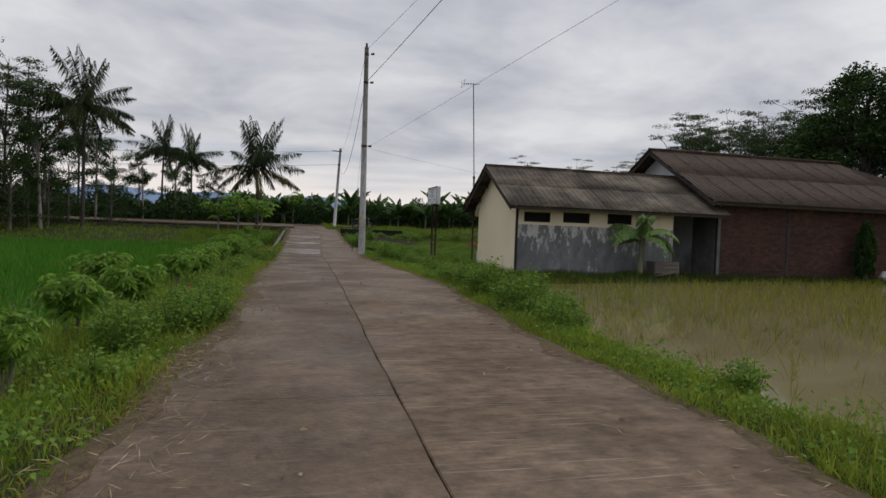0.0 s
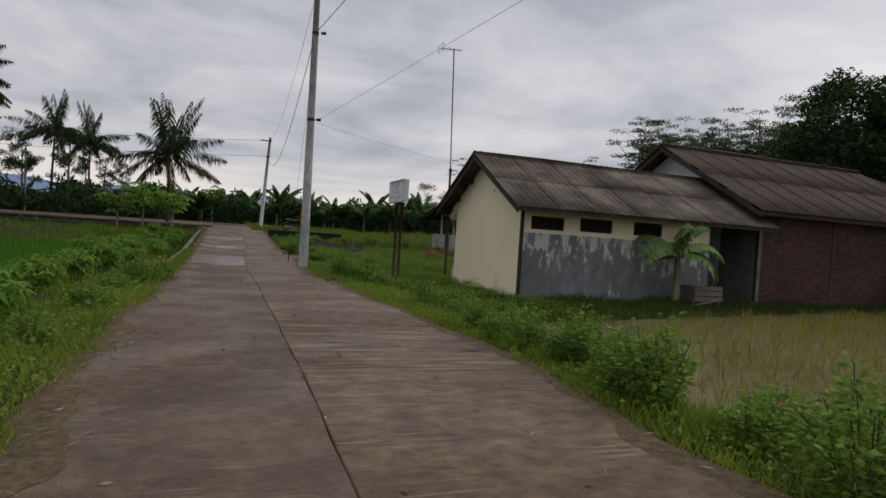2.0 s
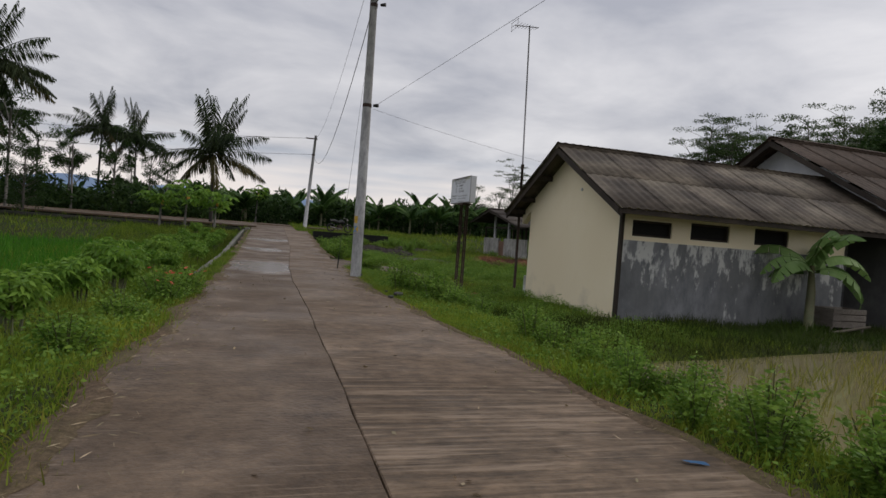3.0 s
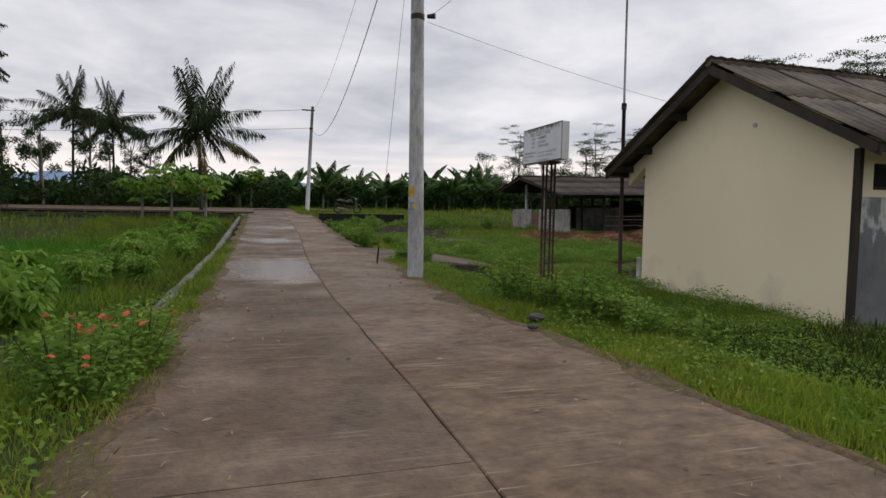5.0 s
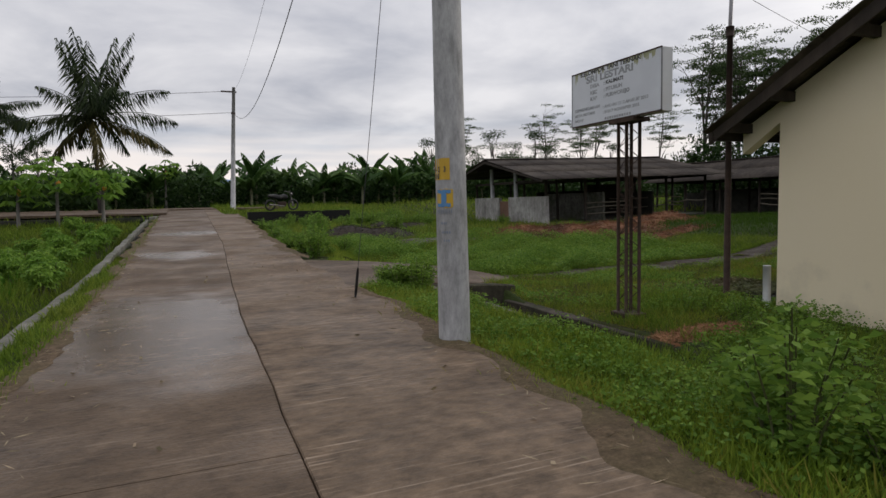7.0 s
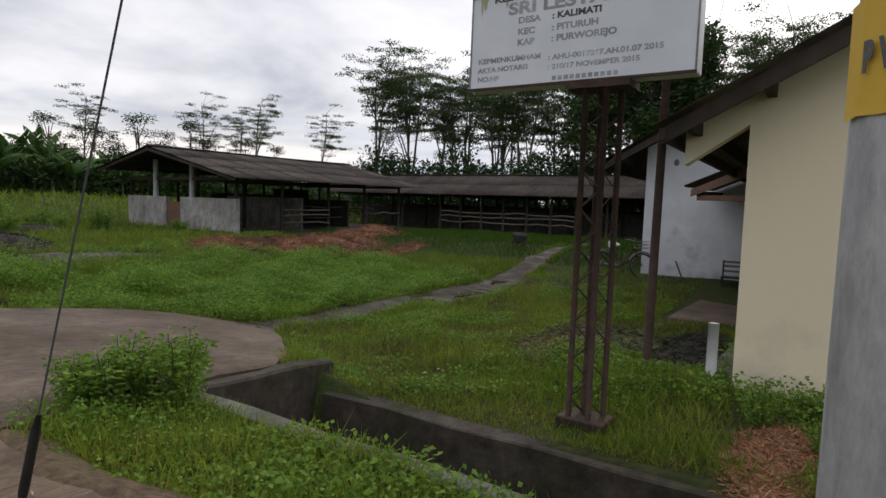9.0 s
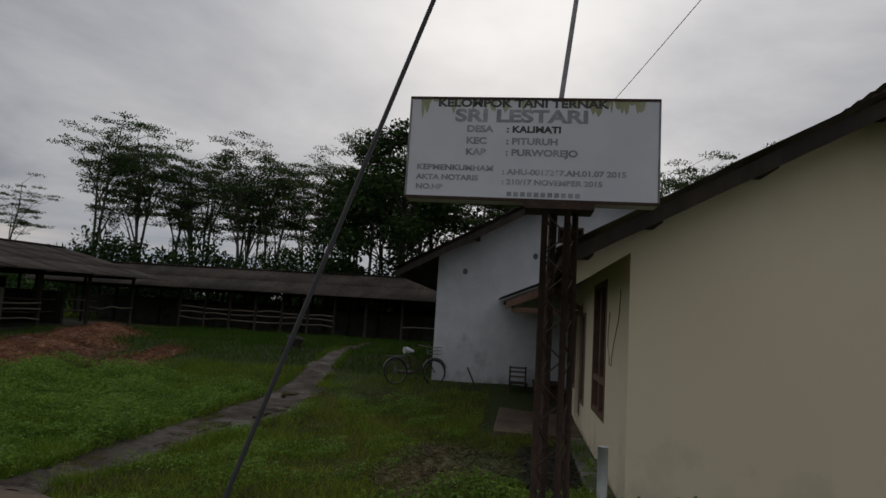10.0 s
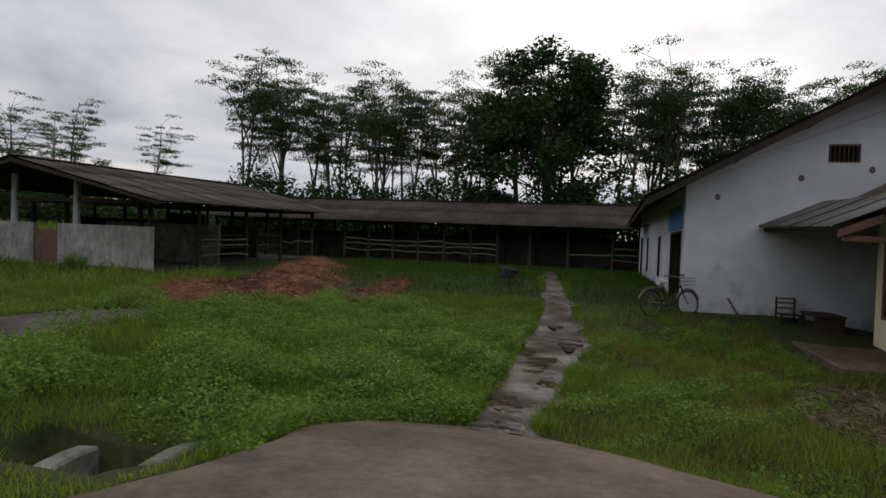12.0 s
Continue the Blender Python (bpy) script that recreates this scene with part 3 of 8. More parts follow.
def link_mesh(name, verts, faces, mat, parent=None, smooth=False):
    me = bpy.data.meshes.new(name)
    me.from_pydata([tuple(v) for v in verts], [], [tuple(f) for f in faces])
    me.materials.append(mat)
    if smooth:
        me.polygons.foreach_set("use_smooth", [True] * len(me.polygons))
    ob = new(name, me)
    ob.parent = parent
    return ob


def fast_mesh(name, verts, mat, parent=None, n=4):
    """Many separate n-gons: verts is (count * n, 3)."""
    verts = np.asarray(verts, dtype=np.float32).reshape(-1, 3)
    k = len(verts) // n
    me = bpy.data.meshes.new(name)
    me.vertices.add(len(verts))
    me.vertices.foreach_set("co", verts.ravel())
    me.loops.add(len(verts))
    me.loops.foreach_set("vertex_index", np.arange(len(verts), dtype=np.int32))
    me.polygons.add(k)
    me.polygons.foreach_set("loop_start", np.arange(k, dtype=np.int32) * n)
    me.update(calc_edges=True)
    me.materials.append(mat)
    ob = new(name, me)
    ob.parent = parent
    return ob


def part(name, bm, mat, parent, label=""):
    me = bpy.data.meshes.new(name)
    bm.to_mesh(me)
    bm.free()
    me.materials.append(mat)
    ob = new(name, me)
    ob.parent = parent
    return tagged(ob, label)


def thing(name, m, label, category, group="", kind=""):
    e = new(name)
    e.matrix_world = m
    return tagged(e, label, category, group, kind)


def box(bm, x0, x1, y0, y1, z0, z1, bevel=0.0):
    r = bmesh.ops.create_cube(bm, size=1.0, matrix=Matrix.LocRotScale(((x0 + x1) / 2, (y0 + y1) / 2, (z0 + z1) / 2), None, (abs(x1 - x0), abs(y1 - y0), abs(z1 - z0))))
    if bevel:
        es = {e for v in r["verts"] for e in v.link_edges}
        bmesh.ops.bevel(bm, geom=list(es), offset=bevel, segments=1, affect="EDGES")
    return bm


def box_bm(*a, **k):
    return box(bmesh.new(), *a, **k)


def tube(bm, pts, radii, n=8, caps=True):
    """A tapered tube along pts."""
    pts = [Vector(p) for p in pts]
    if isinstance(radii, (int, float)):
        radii = [radii] * len(pts)
    rings = []
    for i, p in enumerate(pts):
        d = (pts[min(i + 1, len(pts) - 1)] - pts[max(i - 1, 0)]).normalized()
        a = d.cross(Vector((0, 0, 1)) if abs(d.z) < 0.9 else Vector((1, 0, 0))).normalized()
        b = d.cross(a)
        rings.append([bm.verts.new(p + radii[i] * (math.cos(t) * a + math.sin(t) * b)) for t in (2 * math.pi * k / n for k in range(n))])
    for r0, r1 in zip(rings, rings[1:]):
        for k in range(n):
            f = bm.faces.new((r0[k], r0[(k + 1) % n], r1[(k + 1) % n], r1[k]))
            f.smooth = True
    if caps and n > 2:
        bm.faces.new(rings[0])
        bm.faces.new(rings[-1][::-1])
    return bm


def tube_bm(*a, **k):
    return tube(bmesh.new(), *a, **k)


def leaves(centres, along, length, width, droop=0.0):
    """Diamond leaves: centres (k, 3), along (k, 3) unit vectors, returns (k * 4, 3)."""
    centres, along = np.asarray(centres, float), np.asarray(along, float)
    k = len(centres)
    along = along / (np.linalg.norm(along, axis=1, keepdims=True) + 1e-9)
    r = RNG.normal(size=(k, 3))
    side = np.cross(along, r)
    side /= np.linalg.norm(side, axis=1, keepdims=True) + 1e-9
    ln = (np.asarray(length) * (0.7 + 0.6 * RNG.random(k)))[:, None]
    wd = (np.asarray(width) * (0.7 + 0.6 * RNG.random(k)))[:, None]
    tip = centres + along * ln
    tip[:, 2] -= droop * ln[:, 0]
    mid = centres + along * ln * 0.45
    return np.stack([centres, mid + side * wd / 2, tip, mid - side * wd / 2], axis=1).reshape(-1, 3)


def interp(pairs):
    xs, ys = zip(*pairs)
    return lambda v: np.interp(v, xs, ys)


road_left = interp([(-6, -0.35), (0, -0.28), (4, -0.2), (7, -0.05), (12, -0.14), (16, -0.02), (20, -0.03), (30, 0.0), (48, 0.1), (60, 0.2)])
road_right = interp([(-6, 2.75), (2, 2.8), (6, 2.83), (11, 3.2), (15, 2.96), (20, 2.74), (22, 2.93), (30, 3.1), (35, 3.15), (45, 3.5), (60, 4.1)])
road_joint = interp([(-6, 1.1), (3.6, 1.17), (10.8, 1.33), (16.7, 1.4), (20, 1.39), (24, 1.48), (33, 1.9), (60, 2.4)])


def rise(y):
    return 0.033 * np.clip(np.asarray(y, float) - 28, 0, 32)


def sstep(v, a, b):
    t = np.clip((v - a) / (b - a), 0, 1)
    return t * t * (3 - 2 * t)


def ground_z(x, y):
    """Height of the ground sheet."""
    x, y = np.asarray(x, float), np.asarray(y, float)
    rz = rise(y)
    dr, dl = x - road_right(y), road_left(y) - x
    # right side: flooded field in front, yard behind
    bank = np.minimum(14.5 + 0.24 * (x - 6.4), 17.0)
    field = 1 - sstep(y, bank, bank + 0.9)
    yard = -0.33 - 0.09 * sstep(y, 22.5, 25) + 0.62 * np.maximum(sstep(x, 11.5, 18) * sstep(y, 21, 24), 0.8 * sstep(y, 27.5, 36))
    yard = yard * (1 - 0.78 * sstep(-dr, -1.7, -0.95)) + 0.8 * rz * sstep(y, 40, 60)
    fld = -0.03 - 0.5 * sstep(dr, 0.5, 1.5)
    right = fld * field + yard * (1 - field)
    left_field = 1 - sstep(y, 39, 42)
    ditch = sstep(y, 18.5, 20.5) * (1 - sstep(y, 40, 44))
    lf = -0.04 - 0.14 * sstep(dl, 0.2, 1.0) - 0.5 * sstep(dl, 1.6, 2.6) * left_field
    ld = -0.5 * sstep(dl, 0.34, 0.5)
    left = lf * (1 - ditch) + np.minimum(lf, ld) * ditch + 0.9 * rz * sstep(y, 40, 48)
    z = np.where(dr > 0, right, np.where(dl > 0, left, rz - 0.06))
    # drain beside the road
    # soil banked up to the rim of the apron
    dy = np.maximum(np.maximum(apron_lo(x) - y, y - apron_hi(x)), 0)
    w = (1 - sstep(np.hypot(dy, np.maximum(x - 6.76, 0)), 0.0, 1.1)) * (x > 3.1) * (x < 8)
    rim = -0.04 - 0.027 * (np.clip(x, 2.86, 6.76) - 2.86) ** 2
    z = np.where(dr > 0, np.where(w > 0.999, rim, np.maximum(z, z * (1 - w) + rim * w)), z)
    in_drain = ((x > 3.95) & (x < 5.24) & (y > 21.6) & (y < 25.3)) | ((x > 4.15) & (x < 5.1) & (y > 29.25 + 0.38 * (x - 4.17)) & (y < 30.6))
    z = np.where(in_drain, -0.9, z)
    wob = 0.03 * np.sin(1.7 * x + 0.6 * y) * np.sin(1.3 * y - 0.5 * x)
    return z + wob * sstep(np.maximum(dr, dl), 0.3, 1.5)


def gz(x, y):
    return float(ground_z(x, y))


# centre line and half width of the muddy track through the yard
TRACK_X = [6.5, 7.1, 7.8, 9.0, 10.3, 11.5, 12.6, 14.3, 16.2, 20, 24]
TRACK_Y = [27.66, 27.68, 27.64, 27.62, 27.66, 27.55, 27.72, 27.86, 28.1, 28.6, 29.0]
TRACK_W = [0.31, 0.32, 0.35, 0.46, 0.50, 0.68, 0.52, 0.37, 0.29, 0.25, 0.22]
apron_lo = interp([(2.86, 25.1), (4.05, 25.25), (4.9, 25.4), (5.4, 25.8), (5.8, 26.3), (6.2, 26.8), (6.5, 27.2), (6.76, 27.6)])
apron_hi = interp([(2.86, 29.55), (4.0, 29.0), (4.8, 28.83), (5.7, 28.9), (6.2, 28.7), (6.45, 28.4), (6.65, 28.05), (6.76, 27.7)])


def wall_boxes(bm, along, pos, thick, u0, u1, z0, z1, holes=()):
    """A wall along x or y, from pos to pos + thick, with openings (u0, u1, z0, z1)."""
    us = sorted({u0, u1, *[h[0] for h in holes], *[h[1] for h in holes]})
    zs = sorted({z0, z1, *[h[2] for h in holes], *[h[3] for h in holes]})
    for a, b in zip(us, us[1:]):
        c0 = None
        for p, q in zip(zs, zs[1:]):
            mu, mz = (a + b) / 2, (p + q) / 2
            hole = any(h[0] < mu < h[1] and h[2] < mz < h[3] for h in holes)
            if not hole and c0 is None:
                c0 = p
            if hole or q == zs[-1]:
                end = p if hole else q
                if c0 is not None and end > c0:
                    if along == "x":
                        box(bm, a, b, pos, pos + thick, c0, end)
                    else:
                        box(bm, pos, pos + thick, a, b, c0, end)
                c0 = None
    return bm


# ---------------------------------------------------------------- ground, road, water
def build_ground():
    xs = np.concatenate([[-4000, -1500, -500, -200, -100, -60], np.arange(-40, -8, 2.0), np.arange(-8, -3, 0.5), np.arange(-3, 7.2, 0.1), np.arange(7.2, 14, 0.35), np.arange(14, 60, 1.5), [80, 120, 200, 500, 1500, 4000]])
    ys = np.concatenate([[-4000, -1500, -400, -100, -30, -15], np.arange(-8, 34, 0.25), np.arange(34, 70, 1.0), [80, 100, 150, 300, 800, 2000, 4500]])
    X, Y = np.meshgrid(xs, ys)
    Z = ground_z(X, Y)
    v = np.stack([X, Y, Z], -1).reshape(-1, 3)
    nx, ny = len(xs), len(ys)
    i = np.arange(nx * ny).reshape(ny, nx)
    f = np.stack([i[:-1, :-1], i[:-1, 1:], i[1:, 1:], i[1:, :-1]], -1).reshape(-1, 4)
    ob = link_mesh("ground", v, f.tolist(), M["soil"], smooth=True)
    tagged(ob, "damp green-brown soil under the fields and yard", "ground", kind="structure")


build_ground()


def slab(name, xa, xb, y0, y1, mat, parent, gap=0.008, lift=0.0):
    """A concrete slab between two edge functions, with a worn rounded rim."""
    n = max(2, int((y1 - y0) / 0.5) + 1)
    yy = np.linspace(y0 + gap, y1 - gap, n)
    vs, fs = [], []
    for y in yy:
        a, b = float(xa(y)) + gap, float(xb(y)) - gap
        z = float(rise(y)) + lift
        for x, zz in ((a, z - 0.14), (a, z - 0.006), (a + 0.006, z), (b - 0.006, z), (b, z - 0.006), (b, z - 0.14)):
            vs.append((x, y, zz))
    for k in range(n - 1):
        for j in range(5):
            p = k * 6 + j
            fs.append((p, p + 1, p + 7, p + 6))
    fs.append(tuple(range(6)))
    fs.append(tuple(range((n - 1) * 6 + 5, (n - 1) * 6 - 1, -1)))
    fs = [f[::-1] for f in fs]
    return link_mesh(name, vs, fs, mat, parent)


def build_road():
    road = thing("road", pose(0, 0, 0), "worn grey-brown concrete village road cast in two lanes", "road", kind="structure")
    cuts_l = [-6, -1.5, 3.65, 10.15, 15.2, 20.2, 26.5, 33, 40, 47, 56]
    cuts_r = [-6, 2.0, 9.5, 17.0, 24.4, 31, 38, 46, 56]
    rag_l = lambda y: road_left(y) + 0.05 * np.sin(2.3 * y) + 0.03 * np.sin(5.9 * y)
    rag_r = lambda y: road_right(y) + 0.05 * np.sin(1.9 * y + 1) + 0.03 * np.sin(5.1 * y)
    wav = lambda y: road_joint(y) + 0.006 * np.sin(2.1 * y) + 0.005 * np.sin(6.3 * y)
    for a, b in zip(cuts_l, cuts_l[1:]):
        slab("concrete_slab", rag_l, wav, a, b, M["road"], road, gap=0.0035)
    for a, b in zip(cuts_r, cuts_r[1:]):
        slab("concrete_slab", wav, rag_r, a, b, M["road_r"], road, gap=0.002, lift=0.003)
    # the cross road at the end, running away behind the palms
    v = [(-60, 50.0, 0.90), (0.4, 50.0, 0.82), (0.4, 56.0, 0.97), (7, 56, 0.98), (7, 60, 1.05), (-60, 56.0, 1.0)]
    link_mesh("cross_road", [(x, y, z - 0.1) for x, y, z in v] + v, [(6, 7, 8, 9, 10, 11), (0, 1, 7, 6), (1, 2, 8, 7), (2, 3, 9, 8), (3, 4, 10, 9), (4, 5, 11, 10)], M["road"], road)
    # apron that crosses the drain into the yard
    bm = bmesh.new()
    rows = []
    for x in np.linspace(2.86, 6.76, 22):
        lo, hi = float(apron_lo(x)) + 0.02 * math.sin(9 * x), float(apron_hi(x)) + 0.02 * math.sin(8 * x + 1)
        z = -0.004 - 0.027 * (x - 2.86) ** 2
        ring = [(x, lo, z - 0.2), (x, lo, z - 0.012)] + [(x, lo + (hi - lo) * (0.01 + 0.98 * k / 6), z) for k in range(7)] + [(x, hi, z - 0.012), (x, hi, z - 0.2)]
        rows.append([bm.verts.new(p) for p in ring])
    for a, b in zip(rows, rows[1:]):
        for k in range(len(a) - 1):
            bm.faces.new((a[k], b[k], b[k + 1], a[k + 1]))
    bm.faces.new(rows[0][::-1])
    bm.faces.new(rows[-1])
    bmesh.ops.recalc_face_normals(bm, faces=bm.faces)
    tagged(part("pavement", bm, M["apron"], None), "low concrete apron leading from the road into the farmyard", "pavement", kind="structure")
    # muddy trodden track through the yard
    cl = list(zip(TRACK_X, TRACK_Y, TRACK_W))
    vs, fs = [], []
    fx = np.linspace(0, len(cl) - 1, 260)
    for k, s in enumerate(fx):
        x, y, w = (np.interp(s, range(len(cl)), [c[j] for c in cl]) for j in range(3))
        wl, wr = w * (1 + 0.18 * math.sin(k * 0.27) + 0.1 * math.sin(k * 0.71)), w * (1 + 0.18 * math.sin(k * 0.19 + 2) + 0.1 * math.sin(k * 0.63))
        for j in range(11):
            q = j / 5 - 1
            yy = y + (q * wl if q < 0 else q * wr)
            lump = 0.5 * math.sin(k * 0.9 + 3 * q) * math.sin(5 * q + k * 0.23) + 0.5 * math.sin(k * 1.9 + 7 * q) * math.sin(k * 0.31 - 4 * q)
            vs.append((x, yy, gz(x, yy) + 0.02 + 0.03 * (1 - q * q) * lump))
    for k in range(len(fx) - 1):
        for j in range(10):
            p = k * 11 + j
            fs.append((p, p + 11, p + 12, p + 1))
    for px, py, rx, ry, rot in ((7.7, 27.78, 0.4, 0.14, 0.1), (8.6, 27.45, 0.3, 0.12, 0.2), (9.6, 27.75, 0.6, 0.24, -0.1), (10.6, 27.95, 0.4, 0.14, 0.1), (11.4, 27.4, 0.6, 0.2, 0.05), (13.2, 27.8, 0.5, 0.13, 0.12)):
        rim = []
        for j in range(26):
            a = 6.2832 * j / 26
            g = 1 + 0.2 * math.sin(3 * a + px) + 0.14 * math.sin(5 * a + 2 * py)
            u, v = rx * g * math.cos(a), ry * g * math.sin(a)
            rim.append((px + u * math.cos(rot) - v * math.sin(rot), py + u * math.sin(rot) + v * math.cos(rot), gz(px, py) + 0.023))
        tagged(link_mesh("puddle", rim, [tuple(range(26))], M["puddle"]), "shallow brown puddle in the muddy yard track", "puddle", "puddles on the track")
    ob = link_mesh("mud_track", vs, fs, M["mud"], smooth=True)
    tagged(ob, "wet muddy track with puddles through the farmyard grass", "track", kind="structure")
    vs, fs, n = [(7.7, 33.3, gz(7.7, 33.3) + 0.03)], [], 40
    for q in (0.3, 0.6, 0.85, 1.0):
        for k in range(n):
            a = 6.2832 * k / n
            g = q * (1 + 0.16 * math.sin(3 * a + 1) + 0.1 * math.sin(7 * a))
            x, y = 7.7 + 1.7 * g * math.cos(a), 33.3 + 0.62 * g * math.sin(a)
            vs.append((x, y, gz(x, y) + (0.03 if q < 1 else -0.01)))
    fs += [(0, 1 + k, 1 + (k + 1) % n) for k in range(n)]
    fs += [(1 + m * n + k, 1 + (m + 1) * n + k, 1 + (m + 1) * n + (k + 1) % n, 1 + m * n + (k + 1) % n) for m in range(3) for k in range(n)]
    link_mesh("mud_patch", vs, fs, M["mud"], smooth=True)
    tagged(bpy.data.objects["mud_patch"], "bare pale wet mud patch in the yard grass", "mud", kind="structure")
    v = [(3.5, -6, -0.36), (60, -6, -0.36), (60, 17.6, -0.36), (18, 17.6, -0.36), (6.6, 15.0, -0.36), (4.0, 14.6, -0.36)]
    tagged(link_mesh("water", v, [tuple(range(6))], M["water"]), "shallow brownish flood water in the rice field", "water", kind="structure")
    v = [(-40, -6, -0.62), (-1.9, -6, -0.62), (-1.8, 38, -0.62), (-40, 38, -0.62)]
    tagged(link_mesh("water_far", v, [(0, 1, 2, 3)], M["water"]), "still water standing between the young rice", "water", kind="structure")


build_road()


def build_channel():
    """Concrete drains and walls beside the road."""
    def run(name, pts, w, h, label, mat=M["kerb"]):
        bm = bmesh.new()
        prev = None
        for k, (x, y, z) in enumerate(pts):
            j = 0.02 * math.sin(3.1 * k + x)
            ring = [bm.verts.new(p) for p in ((x - w / 2 + j, y, z - h), (x - w / 2 + j, y, z - 0.01), (x - w / 2 + 0.015 + j, y, z + 0.004 * math.sin(k)), (x + w / 2 - 0.015 + j, y, z), (x + w / 2 + j, y, z - 0.012), (x + w / 2 + j, y, z - h))]
            if prev:
                for a in range(5):
                    bm.faces.new((prev[a], ring[a], ring[a + 1], prev[a + 1]))
            else:
                bm.faces.new(ring)
            prev = ring
        bm.faces.new(prev[::-1])
        return tagged(part(name, bm, mat, None), label, "wall", kind="structure")
    run("drain_wall", [(3.96, y, -0.05) for y in np.arange(21.6, 25.3, 0.6)], 0.13, 0.95, "mossy concrete edge of the roadside drain")
    run("drain_wall", [(5.32, y, -0.37) for y in np.arange(21.6, 25.3, 0.6)], 0.19, 0.5, "mossy concrete edge of the roadside drain", M["drain"])
    run("kerb_wall", [(float(road_left(y)) - 0.36, y, 0.0 + float(rise(y))) for y in np.arange(19, 46.5, 0.9)], 0.13, 0.7, "low pale concrete retaining kerb above the ditch")
    def beam(name, p, q, w, h, mat, label):
        """A rough wall between two top corners, h deep."""
        p, q = Vector(p), Vector(q)
        d = Vector((q.y - p.y, p.x - q.x, 0)).normalized() * w
        bm = bmesh.new()
        n = 5
        rings = []
        for k in range(n + 1):
            c = p.lerp(q, k / n) + Vector((0, 0, 0.012 * math.sin(5 * k + w * 40)))
            rings.append([bm.verts.new(v) for v in (c - Vector((0, 0, h)), c + d * 0.06 - Vector((0, 0, 0.015)), c + d * 0.14, c + d * 0.9, c + d - Vector((0, 0, 0.02)), c + d - Vector((0, 0, h)))])
        for a, b in zip(rings, rings[1:]):
            for k in range(6):
                bm.faces.new((a[k], b[k], b[(k + 1) % 6], a[(k + 1) % 6]))
        bm.faces.new(rings[0])
        bm.faces.new(rings[-1][::-1])
        bmesh.ops.recalc_face_normals(bm, faces=bm.faces)
        tagged(part(name, bm, mat, None), label, "wall", kind="structure")
    beam("culvert_head", (3.95, 25.3, -0.05), (5.45, 25.5, -0.19), 0.16, 0.6, M["drain"], "rough broken concrete culvert headwall under the apron")
    beam("culvert_head", (4.17, 29.22, -0.1), (5.4, 29.68, -0.33), 0.13, 0.6, M["kerb"], "rough concrete culvert headwall under the apron")
    beam("drain_lintel", (4.05, 30.05, -0.28), (5.0, 30.3, -0.34), 0.16, 0.3, M["kerb"], "worn concrete beam over the dark drain mouth")
    for y0, y1, x0, x1 in ((21.6, 25.3, 4.03, 5.25), (29.3, 30.6, 4.15, 5.1)):
        bm = box_bm(x0, x1, y0, y1, -0.95, -0.86)
        tagged(part("drain_bed", bm, M["soil_wet"], None), "black wet silt in the drain", "silt", kind="structure")
    # canal walls under the cross road
    # the shadow on this wall is put into its dark colour
    bm = box_bm(-60, -0.2, 47.6, 48.0, -0.6, 0.5)
    box(bm, -60, -0.2, 47.5, 48.1, 0.5, 0.66)
    tagged(part("canal_wall", bm, M["dark_concrete"], None), "canal wall below the cross road, shade painted into its dark concrete", "wall", kind="structure")
    bm = box_bm(-0.2, 0.05, 45.6, 48.2, -0.4, 0.7, bevel=0.02)
    tagged(part("canal_wall", bm, M["kerb"], None), "pale concrete end of the canal bridge", "wall", kind="structure")
    # solid block whose near-black colour paints the shade of the canal opening
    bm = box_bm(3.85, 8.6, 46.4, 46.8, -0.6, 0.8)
    tagged(part("canal_wall", bm, M["dark"], None), "canal wall beside the road, coloured near-black for the opening's shade", "wall", kind="structure")


build_channel()


# ---------------------------------------------------------------- buildings
def prism(bm, pts, axis, a, b):
    """Extrudes a polygon given in the other two axes, from a to b along axis ('x' or 'y')."""
    def p3(p, v):
        return (v, p[0], p[1]) if axis == "x" else (p[0], v, p[1])
    lo = [bm.verts.new(p3(p, a)) for p in pts]
    hi = [bm.verts.new(p3(p, b)) for p in pts]
    bm.faces.new(lo)
    bm.faces.new(hi[::-1])
    for k in range(len(pts)):
        j = (k + 1) % len(pts)
        bm.faces.new((lo[j], lo[k], hi[k], hi[j]))
    bmesh.ops.recalc_face_normals(bm, faces=bm.faces)
    return bm


def sheet_mesh(w, length, waves, amp=0.013, thick=0.008):
    """A corrugated sheet: x across, y up the slope."""
    n = waves * 4
    vs, fs = [], []
    for y in (0, length * 0.5, length):
        for s in (0, -thick):
            for k in range(n + 1):
                vs.append((w * k / n, y, amp * math.cos(2 * math.pi * k / 4) + s - (0.006 if y == length * 0.5 else 0)))
    r = n + 1
    for row in (0, 1):
        for k in range(n):
            a = row * 2 * r + k
            fs.append((a, a + 1, a + 2 * r + 1, a + 2 * r))
            b = a + r
            fs.append((b, b + 2 * r, b + 2 * r + 1, b + 1))
    for k in range(n):
        fs.append((k, k + r, k + r + 1, k + 1))
    me = bpy.data.meshes.new("roof_sheet")
    me.from_pydata(vs, [], fs)
    me.polygons.foreach_set("use_smooth", [True] * len(me.polygons))
    return me


